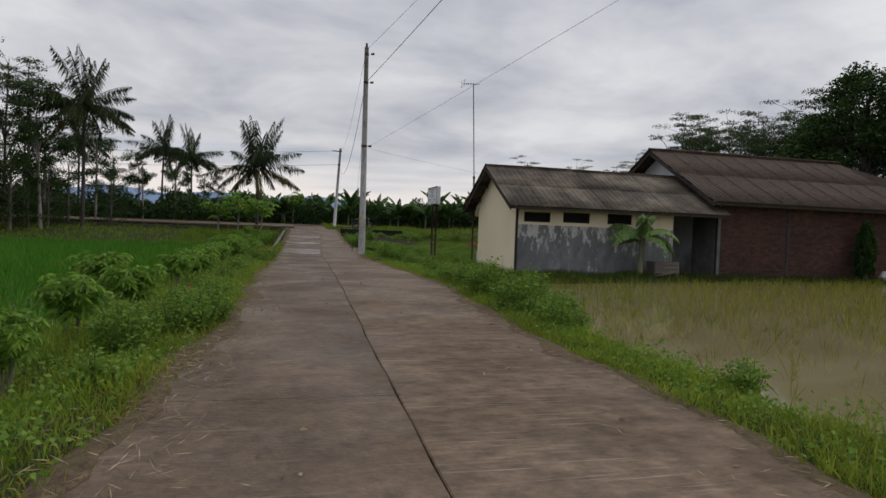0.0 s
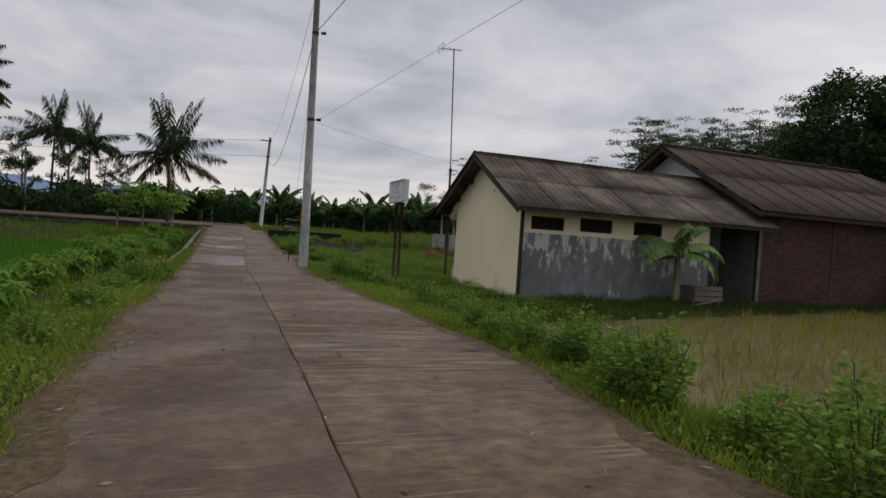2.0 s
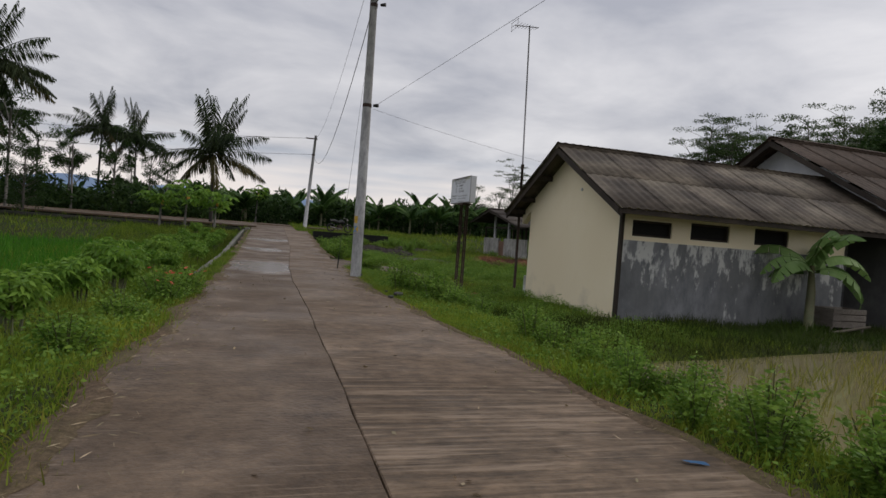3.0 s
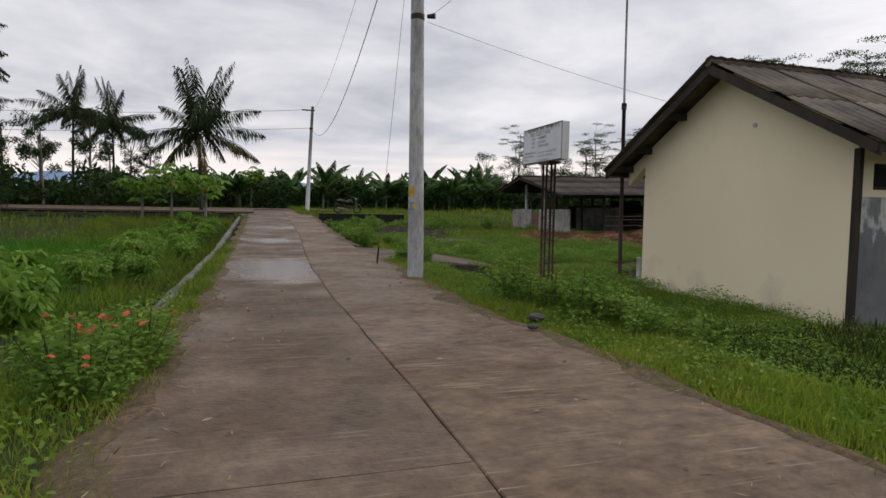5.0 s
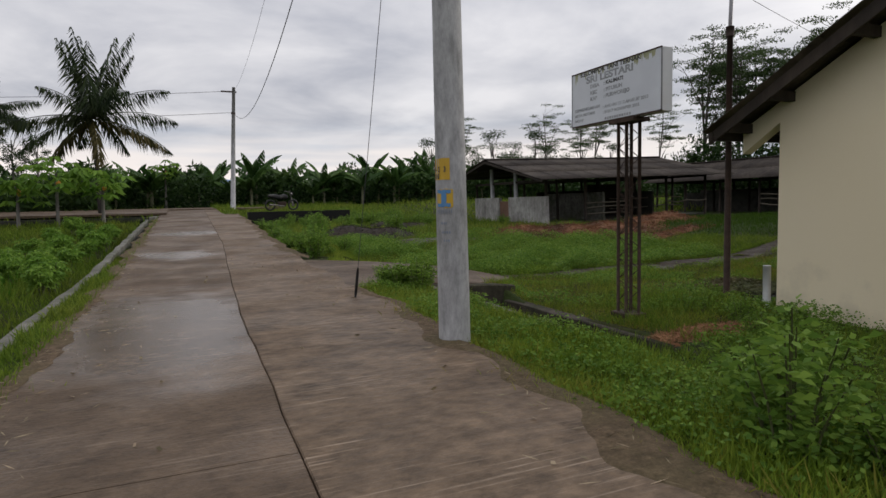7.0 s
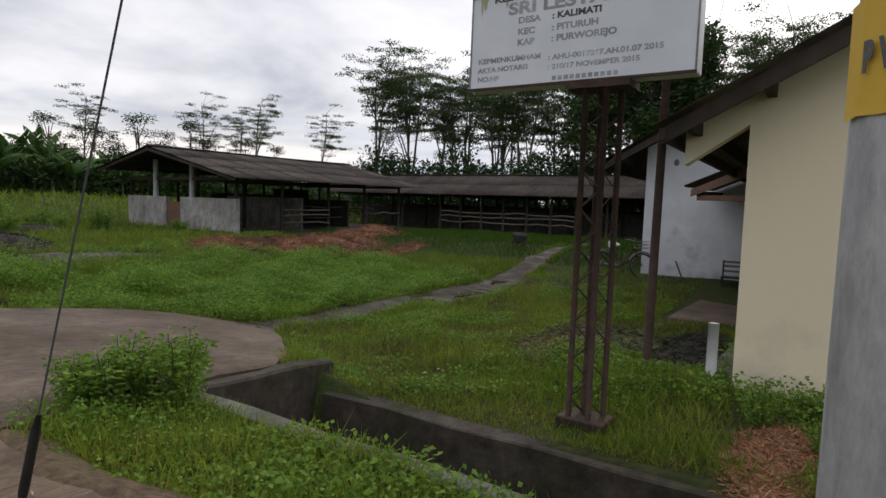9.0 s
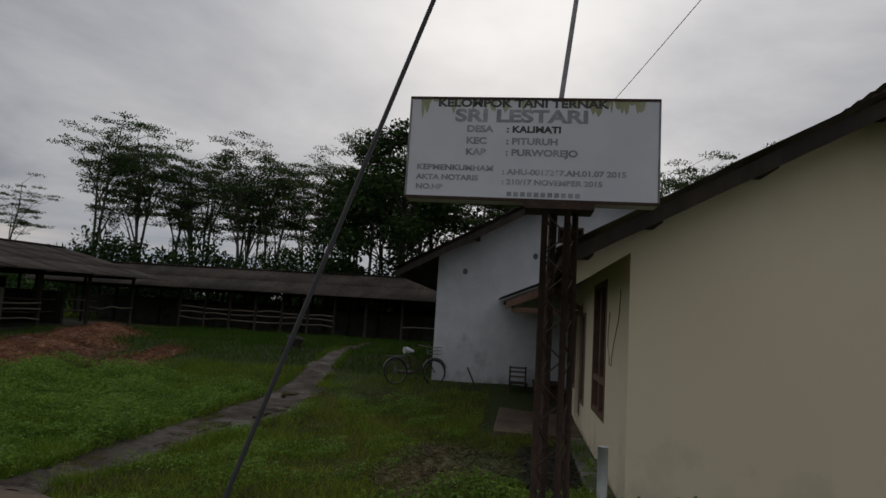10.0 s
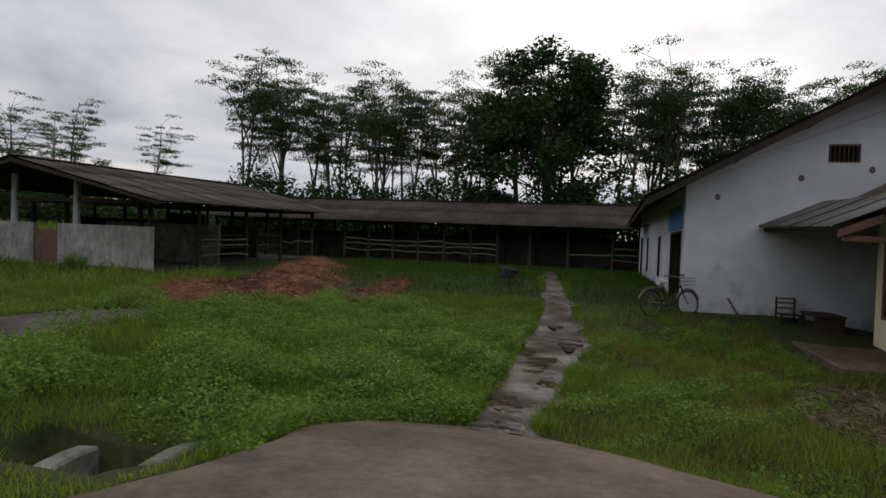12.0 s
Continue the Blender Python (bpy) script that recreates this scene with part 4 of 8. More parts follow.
def roof_slope(parent, origin, along, up, length, run, cols, rows, mats, jitter=0.003, skip=None):
    """Lays overlapping corrugated sheets: origin at the eave's start, along the eave, up the slope."""
    along, up = Vector(along).normalized(), Vector(up).normalized()
    nrm = along.cross(up)
    w, h = length / cols, run / rows
    me = sheet_mesh(w + 0.04, h + 0.12, max(3, int(w / 0.17)))
    m0 = Matrix((along, up, nrm)).transposed().to_4x4()
    meshes = []
    for mt in mats:
        c = me.copy()
        c.materials.append(mt)
        meshes.append(c)
    rnd = random.Random(int(length * 100 + run * 10))
    for r in range(rows):
        for c in range(cols):
            if skip and skip(c, r):
                continue
            p = Vector(origin) + along * (c * w) + up * (r * h) + nrm * (0.012 + 0.006 * r + 0.001 * (c % 2) + rnd.uniform(0, jitter))
            ob = new("roof_sheet", meshes[rnd.randrange(len(meshes))])
            ob.parent = parent
            ob.matrix_local = Matrix.Translation(p) @ m0 @ pose(0, 0, 0, rnd.uniform(-0.15, 0.15), 0, rnd.uniform(-0.25, 0.25))


def window_unit(parent, x0, x1, y, z0, z1, out, split=None):
    """A brown wooden casement window in a wall along x; out: +1 or -1, the outward y side."""
    fr = box_bm(x0, x0 + 0.06, y, y + 0.09 * out, z0, z1, bevel=0.006)
    box(fr, x1 - 0.06, x1, y, y + 0.09 * out, z0, z1, bevel=0.006)
    box(fr, x0 + 0.06, x1 - 0.06, y, y + 0.09 * out, z1 - 0.06, z1, bevel=0.006)
    box(fr, x0 + 0.06, x1 - 0.06, y, y + 0.09 * out, z0, z0 + 0.06, bevel=0.006)
    win = part("window", fr, M["brown_paint"], parent, "brown wooden casement window")
    mid = (x0 + x1) / 2
    part("mullion", box_bm(mid - 0.035, mid + 0.035, y + 0.01 * out, y + 0.075 * out, z0 + 0.06, z1 - 0.06, bevel=0.005), M["brown_paint"], win)
    if split:
        part("transom", box_bm(x0 + 0.06, x1 - 0.06, y + 0.005 * out, y + 0.08 * out, split - 0.035, split + 0.035, bevel=0.005), M["brown_paint"], win)
    for a, b in ((x0 + 0.06, mid - 0.035), (mid + 0.035, x1 - 0.06)):
        zz = [(z0 + 0.06, z1 - 0.06)] if not split else [(z0 + 0.06, split - 0.035), (split + 0.035, z1 - 0.06)]
        for p, q in zz:
            part("pane", box_bm(a, b, y + 0.03 * out, y + 0.036 * out, p, q), M["glass"], win)
    return win


def build_house_a():
    """The small cream house beside the road."""
    h = thing("house", pose(0, 0, 0), "small cream-plastered house with a weathered corrugated roof beside the road", "house")
    X0, X1, Y0, Y1, ZB = 7.45, 13.2, 18.45, 22.6, -0.55
    RY, RZ, SL = 20.55, 3.30, 0.54
    roof = lambda y: RZ - SL * abs(y - RY) - 0.05
    # gable wall with the wing that carries the eave
    wing = 0.5
    pts = [(Y0, ZB), (Y1, ZB), (Y1, roof(Y1) - 0.24), (Y1 + wing, roof(Y1 + wing) - 0.3), (Y1 + wing, roof(Y1 + wing)), (RY, roof(RY)), (Y0, roof(Y0))]
    part("gable_wall", prism(bmesh.new(), pts, "x", X0, X0 + 0.15), M["cream"], h, "cream painted gable wall with damp stains")
    vents = [(7.71, 8.63, 1.36, 1.68), (9.08, 10.04, 1.38, 1.72), (10.69, 11.6, 1.39, 1.73)]
    part("front_wall", wall_boxes(bmesh.new(), "x", Y0, 0.15, X0 + 0.15, X1, ZB, roof(Y0) - 0.02, vents), M["cream"], h, "upper cream wall with narrow vents")
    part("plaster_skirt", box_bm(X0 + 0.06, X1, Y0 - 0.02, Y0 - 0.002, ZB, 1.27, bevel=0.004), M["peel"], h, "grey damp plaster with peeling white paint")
    part("corner_post", box_bm(X0 - 0.01, X0 + 0.055, Y0 - 0.03, Y0 + 0.05, ZB, 1.85), M["timber"], h)
    for a, b, p, q in vents:
        fr = box_bm(a, b, Y0 + 0.03, Y0 + 0.1, q - 0.04, q, bevel=0.004)
        box(fr, a, b, Y0 + 0.03, Y0 + 0.1, p, p + 0.04, bevel=0.004)
        box(fr, a, a + 0.04, Y0 + 0.03, Y0 + 0.1, p + 0.04, q - 0.04)
        box(fr, b - 0.04, b, Y0 + 0.03, Y0 + 0.1, p + 0.04, q - 0.04)
        v = part("vent_window", fr, M["timber"], h, "dark narrow vent window")
        # near-black pane paints the unlit room behind the vent
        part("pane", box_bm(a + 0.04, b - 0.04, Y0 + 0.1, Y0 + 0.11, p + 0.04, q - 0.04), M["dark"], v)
    part("end_wall", wall_boxes(bmesh.new(), "y", X1 - 0.15, 0.15, Y0 + 0.15, Y1 - 0.15, ZB, roof(Y0) - 0.1), M["grey_wall"], h)
    # yard side with door and windows
    op = [(8.85, 10.03, 0.2, 1.78), (11.55, 12.4, -0.2, 1.6), (11.0, 11.5, 0.1, 1.45), (12.5, 12.95, 0.2, 1.45)]
    part("yard_wall", wall_boxes(bmesh.new(), "x", Y1 - 0.15, 0.15, X0 + 0.15, X1, ZB, roof(Y1) - 0.2, op), M["cream"], h, "cream yard-side wall, grimy at the base")
    window_unit(h, 8.85, 10.03, Y1 - 0.08, 0.2, 1.78, 1, 0.62)
    window_unit(h, 11.0, 11.5, Y1 - 0.08, 0.1, 1.45, 1)
    window_unit(h, 12.5, 12.95, Y1 - 0.08, 0.2, 1.45, 1, 0.7)
    d = part("door", box_bm(11.57, 12.38, Y1 - 0.1, Y1 - 0.055, -0.2, 1.58, bevel=0.005), M["brown_paint"], h, "brown wooden plank door, shut")
    for z0, z1 in ((-0.15, 0.45), (0.58, 1.42)):
        part("door_panel", box_bm(11.68, 12.27, Y1 - 0.055, Y1 - 0.04, z0, z1, bevel=0.008), M["brown_paint"], d)
    part("handle", tube_bm([(11.64, Y1 - 0.03, 0.6), (11.64, Y1 - 0.03, 0.72)], 0.012), M["chrome"], d, "dull metal handle")
    # added near-black block, painted shade in place of the rooms
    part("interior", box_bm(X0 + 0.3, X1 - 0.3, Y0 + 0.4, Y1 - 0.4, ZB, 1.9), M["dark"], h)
    # roof
    x0, x1 = 7.0, 14.98
    su = math.hypot(1, SL)
    f_run, b_run = 2.7 * su, 2.72 * su
    roof_slope(h, (x0, RY - 2.7, RZ - SL * 2.7), (1, 0, 0), (0, 1, SL), x1 - x0, f_run, 7, 2, [M["sheet"]])
    roof_slope(h, (x1, RY + 2.72, RZ - SL * 2.72), (-1, 0, 0), (0, -1, SL), x1 - x0, b_run, 7, 2, [M["sheet"]])
    part("ridge_cap", tube_bm([(x0, RY, RZ + 0.01), (9, RY, RZ + 0.03), (11.6, RY, RZ + 0.01), (x1, RY, RZ + 0.03)], 0.075, n=10), M["sheet"], h)
    for y, dy in ((RY - 2.64, 0.05), (RY + 2.65, 0.05)):
        part("eave_board", box_bm(x0, x1, y - dy / 2, y + dy / 2, RZ - SL * abs(y - RY) - 0.13, RZ - SL * abs(y - RY) - 0.03), M["timber"], h)
    for s in (-1, 1):
        a, b = (RY + s * 2.68, RZ - SL * 2.68), (RY, RZ)
        pts = [(a[0], a[1] - 0.16), (a[0], a[1] - 0.025), (b[0], b[1] - 0.025), (b[0], b[1] - 0.17)]
        part("barge_board", prism(bmesh.new(), pts, "x", x0 + 0.02, x0 + 0.05), M["timber"], h)
    for y in (RY - 2.1, RY - 1.05, RY, RY + 1.0, RY + 1.9, RY + 2.45):
        z = RZ - SL * abs(y - RY)
        part("purlin", box_bm(x0 + 0.05, x1, y - 0.035, y + 0.035, z - 0.16, z - 0.05), M["timber"], h)
    # lower canopy over the door
    roof_slope(h, (14.95, 24.03, 1.72), (-1, -0.05, -0.035), (0, -1, 0.45), 3.65, 1.15, 4, 1, [M["sheet_light"]])
    pts = [(23.78, 1.45), (23.78, 1.56), (22.65, 2.06), (22.65, 1.92)]
    part("canopy_barge", prism(bmesh.new(), pts, "x", 11.32, 11.36), M["brown_paint"], h, "brown barge board of the door canopy")
    part("canopy_beam", tube_bm([(11.36, 23.68, 1.5), (14.95, 23.9, 1.66)], 0.04, n=6), M["timber"], h)
    part("canopy_tie", box_bm(11.37, 11.43, 22.62, 23.7, 1.4, 1.48), M["brown_paint"], h)
    part("canopy_rafter", prism(bmesh.new(), [(22.62, 1.46), (22.62, 1.54), (23.15, 1.84), (23.15, 1.76)], "x", 11.38, 11.42), M["brown_paint"], h)
    part("porch_floor", box_bm(10.7, 13.72, 22.62, 23.86, -0.7, -0.27, bevel=0.02), M["apron"], h, "worn concrete porch floor")
    part("porch_floor", box_bm(13.74, 14.95, 22.62, 23.7, -0.7, -0.29, bevel=0.02), M["dark_concrete"], h, "darker concrete porch floor")
    part("drip_step", box_bm(7.8, 10.68, 22.62, 22.85, -0.6, -0.28, bevel=0.02), M["kerb"], h)
    # drain pipe at the corner
    bm = tube_bm([(7.52, 22.78, -0.5), (7.51, 22.78, 0.2)], 0.045, n=10)
    tagged(part("drain_pipe", bm, M["plastic_white"], None), "short white plastic pipe standing by the house corner", "pipe")
    bm = tube_bm([(8.55, 22.61, 1.4), (8.57, 22.62, 1.2), (8.5, 22.63, 1.05), (8.44, 22.62, 0.93), (8.36, 22.63, 0.86), (8.28, 22.62, 0.85), (8.22, 22.63, 0.92), (8.21, 22.62, 1.02), (8.13, 22.62, 1.1), (8.03, 22.62, 1.2), (7.95, 22.61, 1.32), (7.9, 22.61, 1.46), (7.88, 22.61, 1.6)], 0.004, n=5)
    tagged(part("loose_cable", bm, M["wire"], None), "thin black cable hanging on the cream wall", "cable")
    # round patch high on the gable
    bm = bmesh.new()
    bmesh.ops.create_cone(bm, cap_ends=True, segments=14, radius1=0.035, radius2=0.03, depth=0.02, matrix=pose(X0 - 0.008, 20.05, 2.33, 0, 90, 0))
    part("vent_plug", bm, M["pole"], h, "round grey cement plug")


build_house_a()


def build_house_b():
    """The larger brick and whitewashed building joined behind."""
    h = thing("farm_building", pose(0, 0, 0), "long brick farm building with whitewashed gable and dark hipped roof", "building")
    X0, X1, Y0, Y1, ZB = 15.0, 25.5, 18.45, 25.4, -0.5
    RY, RZ, SL = 22.0, 4.52, 0.54
    roof = lambda y: RZ - SL * abs(y - RY) - 0.06
    vents = [(22.3, 22.85, 3.0, 3.37), (21.24, 21.77, 3.06, 3.37)]
    zt = 2.35
    part("gable_wall_lower", wall_boxes(bmesh.new(), "y", X0, 0.18, Y0 + 1.4, Y1, ZB, zt), M["white"], h, "whitewashed gable wall, grey and damp below")
    part("gable_wall_side", wall_boxes(bmesh.new(), "y", X0, 0.18, Y0 + 0.12, Y0 + 1.4, ZB, zt), M["grey_wall"], h, "bare grey cement wall")
    bm = bmesh.new()
    for a, b in ((Y0 + 0.12, 21.24), (21.77, 22.3), (22.85, Y1)):
        top = [(a, roof(a))] + ([(RY, roof(RY))] if a < RY < b else []) + [(b, roof(b))]
        prism(bm, [(a, zt), *top, (b, zt)], "x", X0, X0 + 0.18)
    for a, b, p, q in vents:
        box(bm, X0, X0 + 0.18, a, b, zt, p)
        prism(bm, [(a, q), (a, roof(a)), (b, roof(b)), (b, q)], "x", X0, X0 + 0.18)
    part("gable_wall", bm, M["white"], h, "whitewashed gable")
    for a, b, p, q in vents:
        fr = box_bm(X0 + 0.02, X0 + 0.1, a, b, q - 0.03, q)
        box(fr, X0 + 0.02, X0 + 0.1, a, b, p, p + 0.03)
        v = part("vent_grille", fr, M["brown_paint"], h, "brown slatted gable vent")
        for k in range(7):
            y = a + (b - a) * (k + 0.5) / 7
            part("slat", box_bm(X0 + 0.03, X0 + 0.09, y - 0.012, y + 0.012, p + 0.03, q - 0.03), M["rust"], v)
        # near-black sheet paints the shade behind the slats
        part("backing", box_bm(X0 + 0.17, X0 + 0.19, a, b, p, q), M["dark"], v)
    for y, z in ((23.3, 2.7), (22.1, 2.87), (24.8, 2.3)):
        bm = bmesh.new()
        bmesh.ops.create_uvsphere(bm, u_segments=8, v_segments=5, radius=0.07, matrix=Matrix.LocRotScale((X0 - 0.002, y, z), None, (0.12, 0.8, 1.0)))
        part("wall_patch", bm, M["grey_wall"], h, "small dark hole patched with cement")
    # yard wall with doorway and windows
    splay = Matrix.Translation((X0, Y1, 0)) @ Matrix.Rotation(radians(2.3), 4, "Z") @ Matrix.Translation((-X0, -Y1, 0))
    op = [(15.35, 17.0, -0.15, 1.6), (19.0, 19.5, 0.45, 1.55), (22.2, 22.7, 0.45, 1.55), (24.2, 24.9, -0.1, 1.6)]
    side = [part("yard_wall", wall_boxes(bmesh.new(), "x", Y1 - 0.18, 0.18, X0 + 0.18, X1, ZB, roof(Y1) - 0.12, op), M["white"], h, "whitewashed yard wall")]
    side.append(part("lintel_board", box_bm(15.25, 17.2, Y1 - 0.01, Y1 + 0.03, 1.63, 2.15), M["blue"], h, "faded blue board over the doorway"))
    for a, b, p, q in op:
        fr = box_bm(a, a + 0.05, Y1 - 0.19, Y1 + 0.012, p, q)
        box(fr, b - 0.05, b, Y1 - 0.19, Y1 + 0.012, p, q)
        box(fr, a + 0.05, b - 0.05, Y1 - 0.19, Y1 + 0.012, q - 0.05, q)
        side.append(part("opening_frame", fr, M["timber"], h, "dark timber frame of an opening"))
        # near-black sheet paints the shade inside the opening
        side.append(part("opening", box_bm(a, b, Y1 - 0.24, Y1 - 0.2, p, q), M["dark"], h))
    for ob in side:
        ob.matrix_local = splay
    part("back_wall", wall_boxes(bmesh.new(), "y", X1 - 0.18, 0.18, Y0 + 0.12, Y1 - 0.18, ZB, roof(Y0) - 0.1), M["mortar"], h)
    part("brick_backing", box_bm(X0, X1, Y0 + 0.008, Y0 + 0.12, ZB, roof(Y0) - 0.05), M["mortar"], h, "weathered mortar")
    part("pier", box_bm(X0 - 0.02, X0 + 0.1, Y0 - 0.015, Y0 + 0.0, ZB, 2.2, bevel=0.004), M["grey_wall"], h)
    part("pier", box_bm(17.9, 18.05, Y0 - 0.02, Y0 + 0.0, ZB, 2.2, bevel=0.004), M["mortar"], h)
    # added near-black block, its colour is the shade indoors
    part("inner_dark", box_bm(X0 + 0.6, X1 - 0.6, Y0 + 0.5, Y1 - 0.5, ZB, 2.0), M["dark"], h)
    # roof, gable on the road side, hip at the far end
    x0, xr, x1 = 14.36, 23.8, 28.0
    ey0, ey1 = RY - 4.1, RY + 4.25
    su = math.hypot(1, SL)
    for sgn, e in ((-1, RY - ey0), (1, ey1 - RY)):
        cols, rows = 10, 2
        w = (xr - x0) / cols
        if sgn < 0:
            roof_slope(h, (x0, ey0, RZ - SL * e), (1, 0, 0), (0, 1, SL), xr - x0, e * su, cols, rows, [M["sheet_dark"]])
        else:
            roof_slope(h, (xr, ey1, RZ - SL * e), (-1, 0, 0), (0, -1, SL), xr - x0, e * su, cols, rows, [M["sheet_dark"]])
    e = RY - ey0
    bm = bmesh.new()
    A = [bm.verts.new(p) for p in ((xr, ey0, RZ - SL * e), (x1, ey0, RZ - SL * e), (xr, RY, RZ), (x1, ey1, RZ - SL * (ey1 - RY)), (xr, ey1, RZ - SL * (ey1 - RY)))]
    bm.faces.new((A[0], A[1], A[2]))
    bm.faces.new((A[1], A[3], A[2]))
    bm.faces.new((A[3], A[4], A[2]))
    bmesh.ops.solidify(bm, geom=bm.faces[:], thickness=0.03)
    part("hip_roof", bm, M["sheet_dark"], h, "dark hipped roof end")
    part("ridge_cap", tube_bm([(x0, RY, RZ + 0.02), (17, RY, RZ + 0.05), (20, RY, RZ + 0.03), (xr, RY, RZ + 0.05)], 0.085, n=10), M["sheet_dark"], h)
    for s, ey in ((-1, ey0), (1, ey1)):
        e = abs(ey - RY)
        pts = [(ey - s * 0.03, RZ - SL * e - 0.17), (ey - s * 0.03, RZ - SL * e - 0.03), (RY, RZ - 0.03), (RY, RZ - 0.19)]
        part("barge_board", prism(bmesh.new(), pts, "x", x0 + 0.02, x0 + 0.05), M["timber"], h)
        part("eave_board", box_bm(x0 + 0.05, x1, ey - s * 0.09, ey - s * 0.05, RZ - SL * e - 0.12, RZ - SL * e - 0.0), M["timber"], h)
        for k in (0.3, 0.6, 0.9):
            y = RY + (ey - RY) * k
            z = RZ - SL * abs(y - RY)
            part("purlin", box_bm(x0 + 0.05, X0 + 0.3, y - 0.04, y + 0.04, z - 0.17, z - 0.05), M["timber"], h)
    roof_slope(h, (24.0, 26.2, 1.85), (-1, 0, 0), (0, -1, 0.3), 1.6, 0.9, 2, 1, [M["sheet_light"]])
    return h


FARM = build_house_b()


def post_line(parent, pts, z0, z1, mat, w=0.11, name="post"):
    rnd = random.Random(len(pts))
    for x, y in pts:
        a, b = rnd.uniform(-0.03, 0.03), rnd.uniform(-0.03, 0.03)
        bm = tube_bm([(x, y, z0), (x + a, y + b, z1)], [w * 0.62, w * 0.55], n=5)
        part(name, bm, mat, parent)


def rails(parent, p, q, heights, r=0.03):
    rnd = random.Random(int(p[0] * 10 + q[1]))
    for z in heights:
        m = [(p[0] + (q[0] - p[0]) * k / 4, p[1] + (q[1] - p[1]) * k / 4, z + rnd.uniform(-0.05, 0.05)) for k in range(5)]
        part("rail", tube_bm(m, r, n=6), M["bamboo"], parent)


def build_sheds():
    # livestock shed with the low masonry end
    s = thing("livestock_shed", pose(14.5, 38.2, 0.05, 0, -1.3, 0) @ pose(-13.9, -37.4, 0), "open cattle shed with low grey walls and corrugated roof", "shed")
    X0, X1, Y0, Y1 = 13.9, 22.8, 37.4, 43.7
    g = 0.02
    RY, RZ, EZ = 41.1, 2.86, 1.82
    part("end_wall", wall_boxes(bmesh.new(), "y", X0, 0.15, Y0, Y1, -0.3, 1.17, [(40.4, 41.25, 0.1, 1.17)]), M["dirty_white"], s, "low grey masonry wall streaked with damp")
    part("gate", box_bm(X0 + 0.04, X0 + 0.08, 40.4, 41.25, 0.12, 1.0), M["brown_paint"], s, "dark brown wooden gate")
    part("inner_wall", wall_boxes(bmesh.new(), "y", X0 + 2.9, 0.12, Y0 + 0.1, Y1 - 2, -0.3, 1.25), M["kerb"], s, "inner partition wall")
    part("inner_wall", wall_boxes(bmesh.new(), "y", X0 + 6.6, 0.12, Y0 + 1.2, Y1 - 1, -0.3, 1.2), M["dark_concrete"], s)
    # added dark panel that closes the back so the interior looks unlit
    part("rear_boarding", box_bm(X0 + 3.4, X1, Y1 - 0.3, Y1 - 0.26, 0.1, 1.3), M["timber"], s, "dark panel added to blacken the shed interior")
    part("hay_rack", box_bm(X0 + 4.4, X0 + 6.2, RY - 0.6, RY - 0.4, 0.1, 1.6), M["timber"], s, "dark timber feed rack")
    part("back_wall", wall_boxes(bmesh.new(), "x", Y1 - 0.15, 0.15, X0 + 3.6, X1, -0.3, 1.35), M["dark_concrete"], s)
    part("floor_slab", box_bm(X0, X1, Y0 + 0.15, Y1 - 0.15, -0.3, 0.08), M["dark_concrete"], s)
    fx = [X0 + 0.08, 15.9, 18.2, 20.3, 22.6]
    post_line(s, [(x, Y0 + 0.08) for x in fx], 0.0, 1.85, M["timber"])
    post_line(s, [(x, Y1 - 0.1) for x in fx], 0.0, 1.85, M["timber"])
    post_line(s, [(x, RY - 1.6) for x in fx[1:]] + [(x, RY + 1.2) for x in fx[1:]], 0.0, 2.5, M["timber"])
    post_line(s, [(X0 + 0.08, 39.85), (X0 + 0.08, 42.0)], 1.05, 2.5, M["pole"], w=0.16)
    rails(s, (15.9, Y0), (18.2, Y0), (0.35, 0.62, 0.85))
    rails(s, (20.3, Y0), (22.6, Y0), (0.7,))
    rails(s, (18.3, Y0 + 1.5), (22.6, Y0 + 1.5), (0.5, 0.9))
    for y in (Y0 + 0.08, RY - 1.0, RY + 1.2, Y1 - 0.1):
        z = RZ - 0.235 * abs(y - RY) - 0.06
        part("beam", box_bm(X0 - 0.6, X1 + 0.3, y - 0.05, y + 0.05, z - 0.12, z), M["timber"], s)
    for x in fx:
        part("tie_beam", box_bm(x - 0.04, x + 0.04, Y0, Y1, 1.76, 1.86), M["timber"], s)
    e1, e2 = 4.6, 3.3
    sl = (RZ - EZ) / e1
    su = math.hypot(1, sl)
    x0, x1 = 13.1, 23.3
    roof_slope(s, (x0, RY - e1, EZ), (1, 0, 0), (0, 1, sl), x1 - x0, e1 * su, 10, 3, [M["sheet_old"]])
    roof_slope(s, (x1, RY + e2, RZ - sl * e2), (-1, 0, 0), (0, -1, sl), x1 - x0, e2 * su, 10, 3, [M["sheet_old"]])
    part("ridge_cap", tube_bm([(x0, RY, RZ + 0.03), (19, RY, RZ + 0.0), (x1, RY, RZ + 0.03)], 0.07, n=8), M["sheet_old"], s)
    for sg, e in ((-1, e1), (1, e2)):
        pts = [(RY + sg * e, RZ - sl * e - 0.09), (RY + sg * e, RZ - sl * e - 0.02), (RY, RZ - 0.02), (RY, RZ - 0.13)]
        part("barge_board", prism(bmesh.new(), pts, "x", x0 + 0.02, x0 + 0.06), M["timber"], s)
    # long shed across the yard's far side
    c = thing("livestock_shed", pose(0, 0, 0.24), "long dark open cattle shed closing the far side of the yard", "shed")
    FX, BX, YA, YB = 27.4, 31.2, 17.0, 46.0
    RX, RZ, EZ = 29.6, 2.82, 1.72
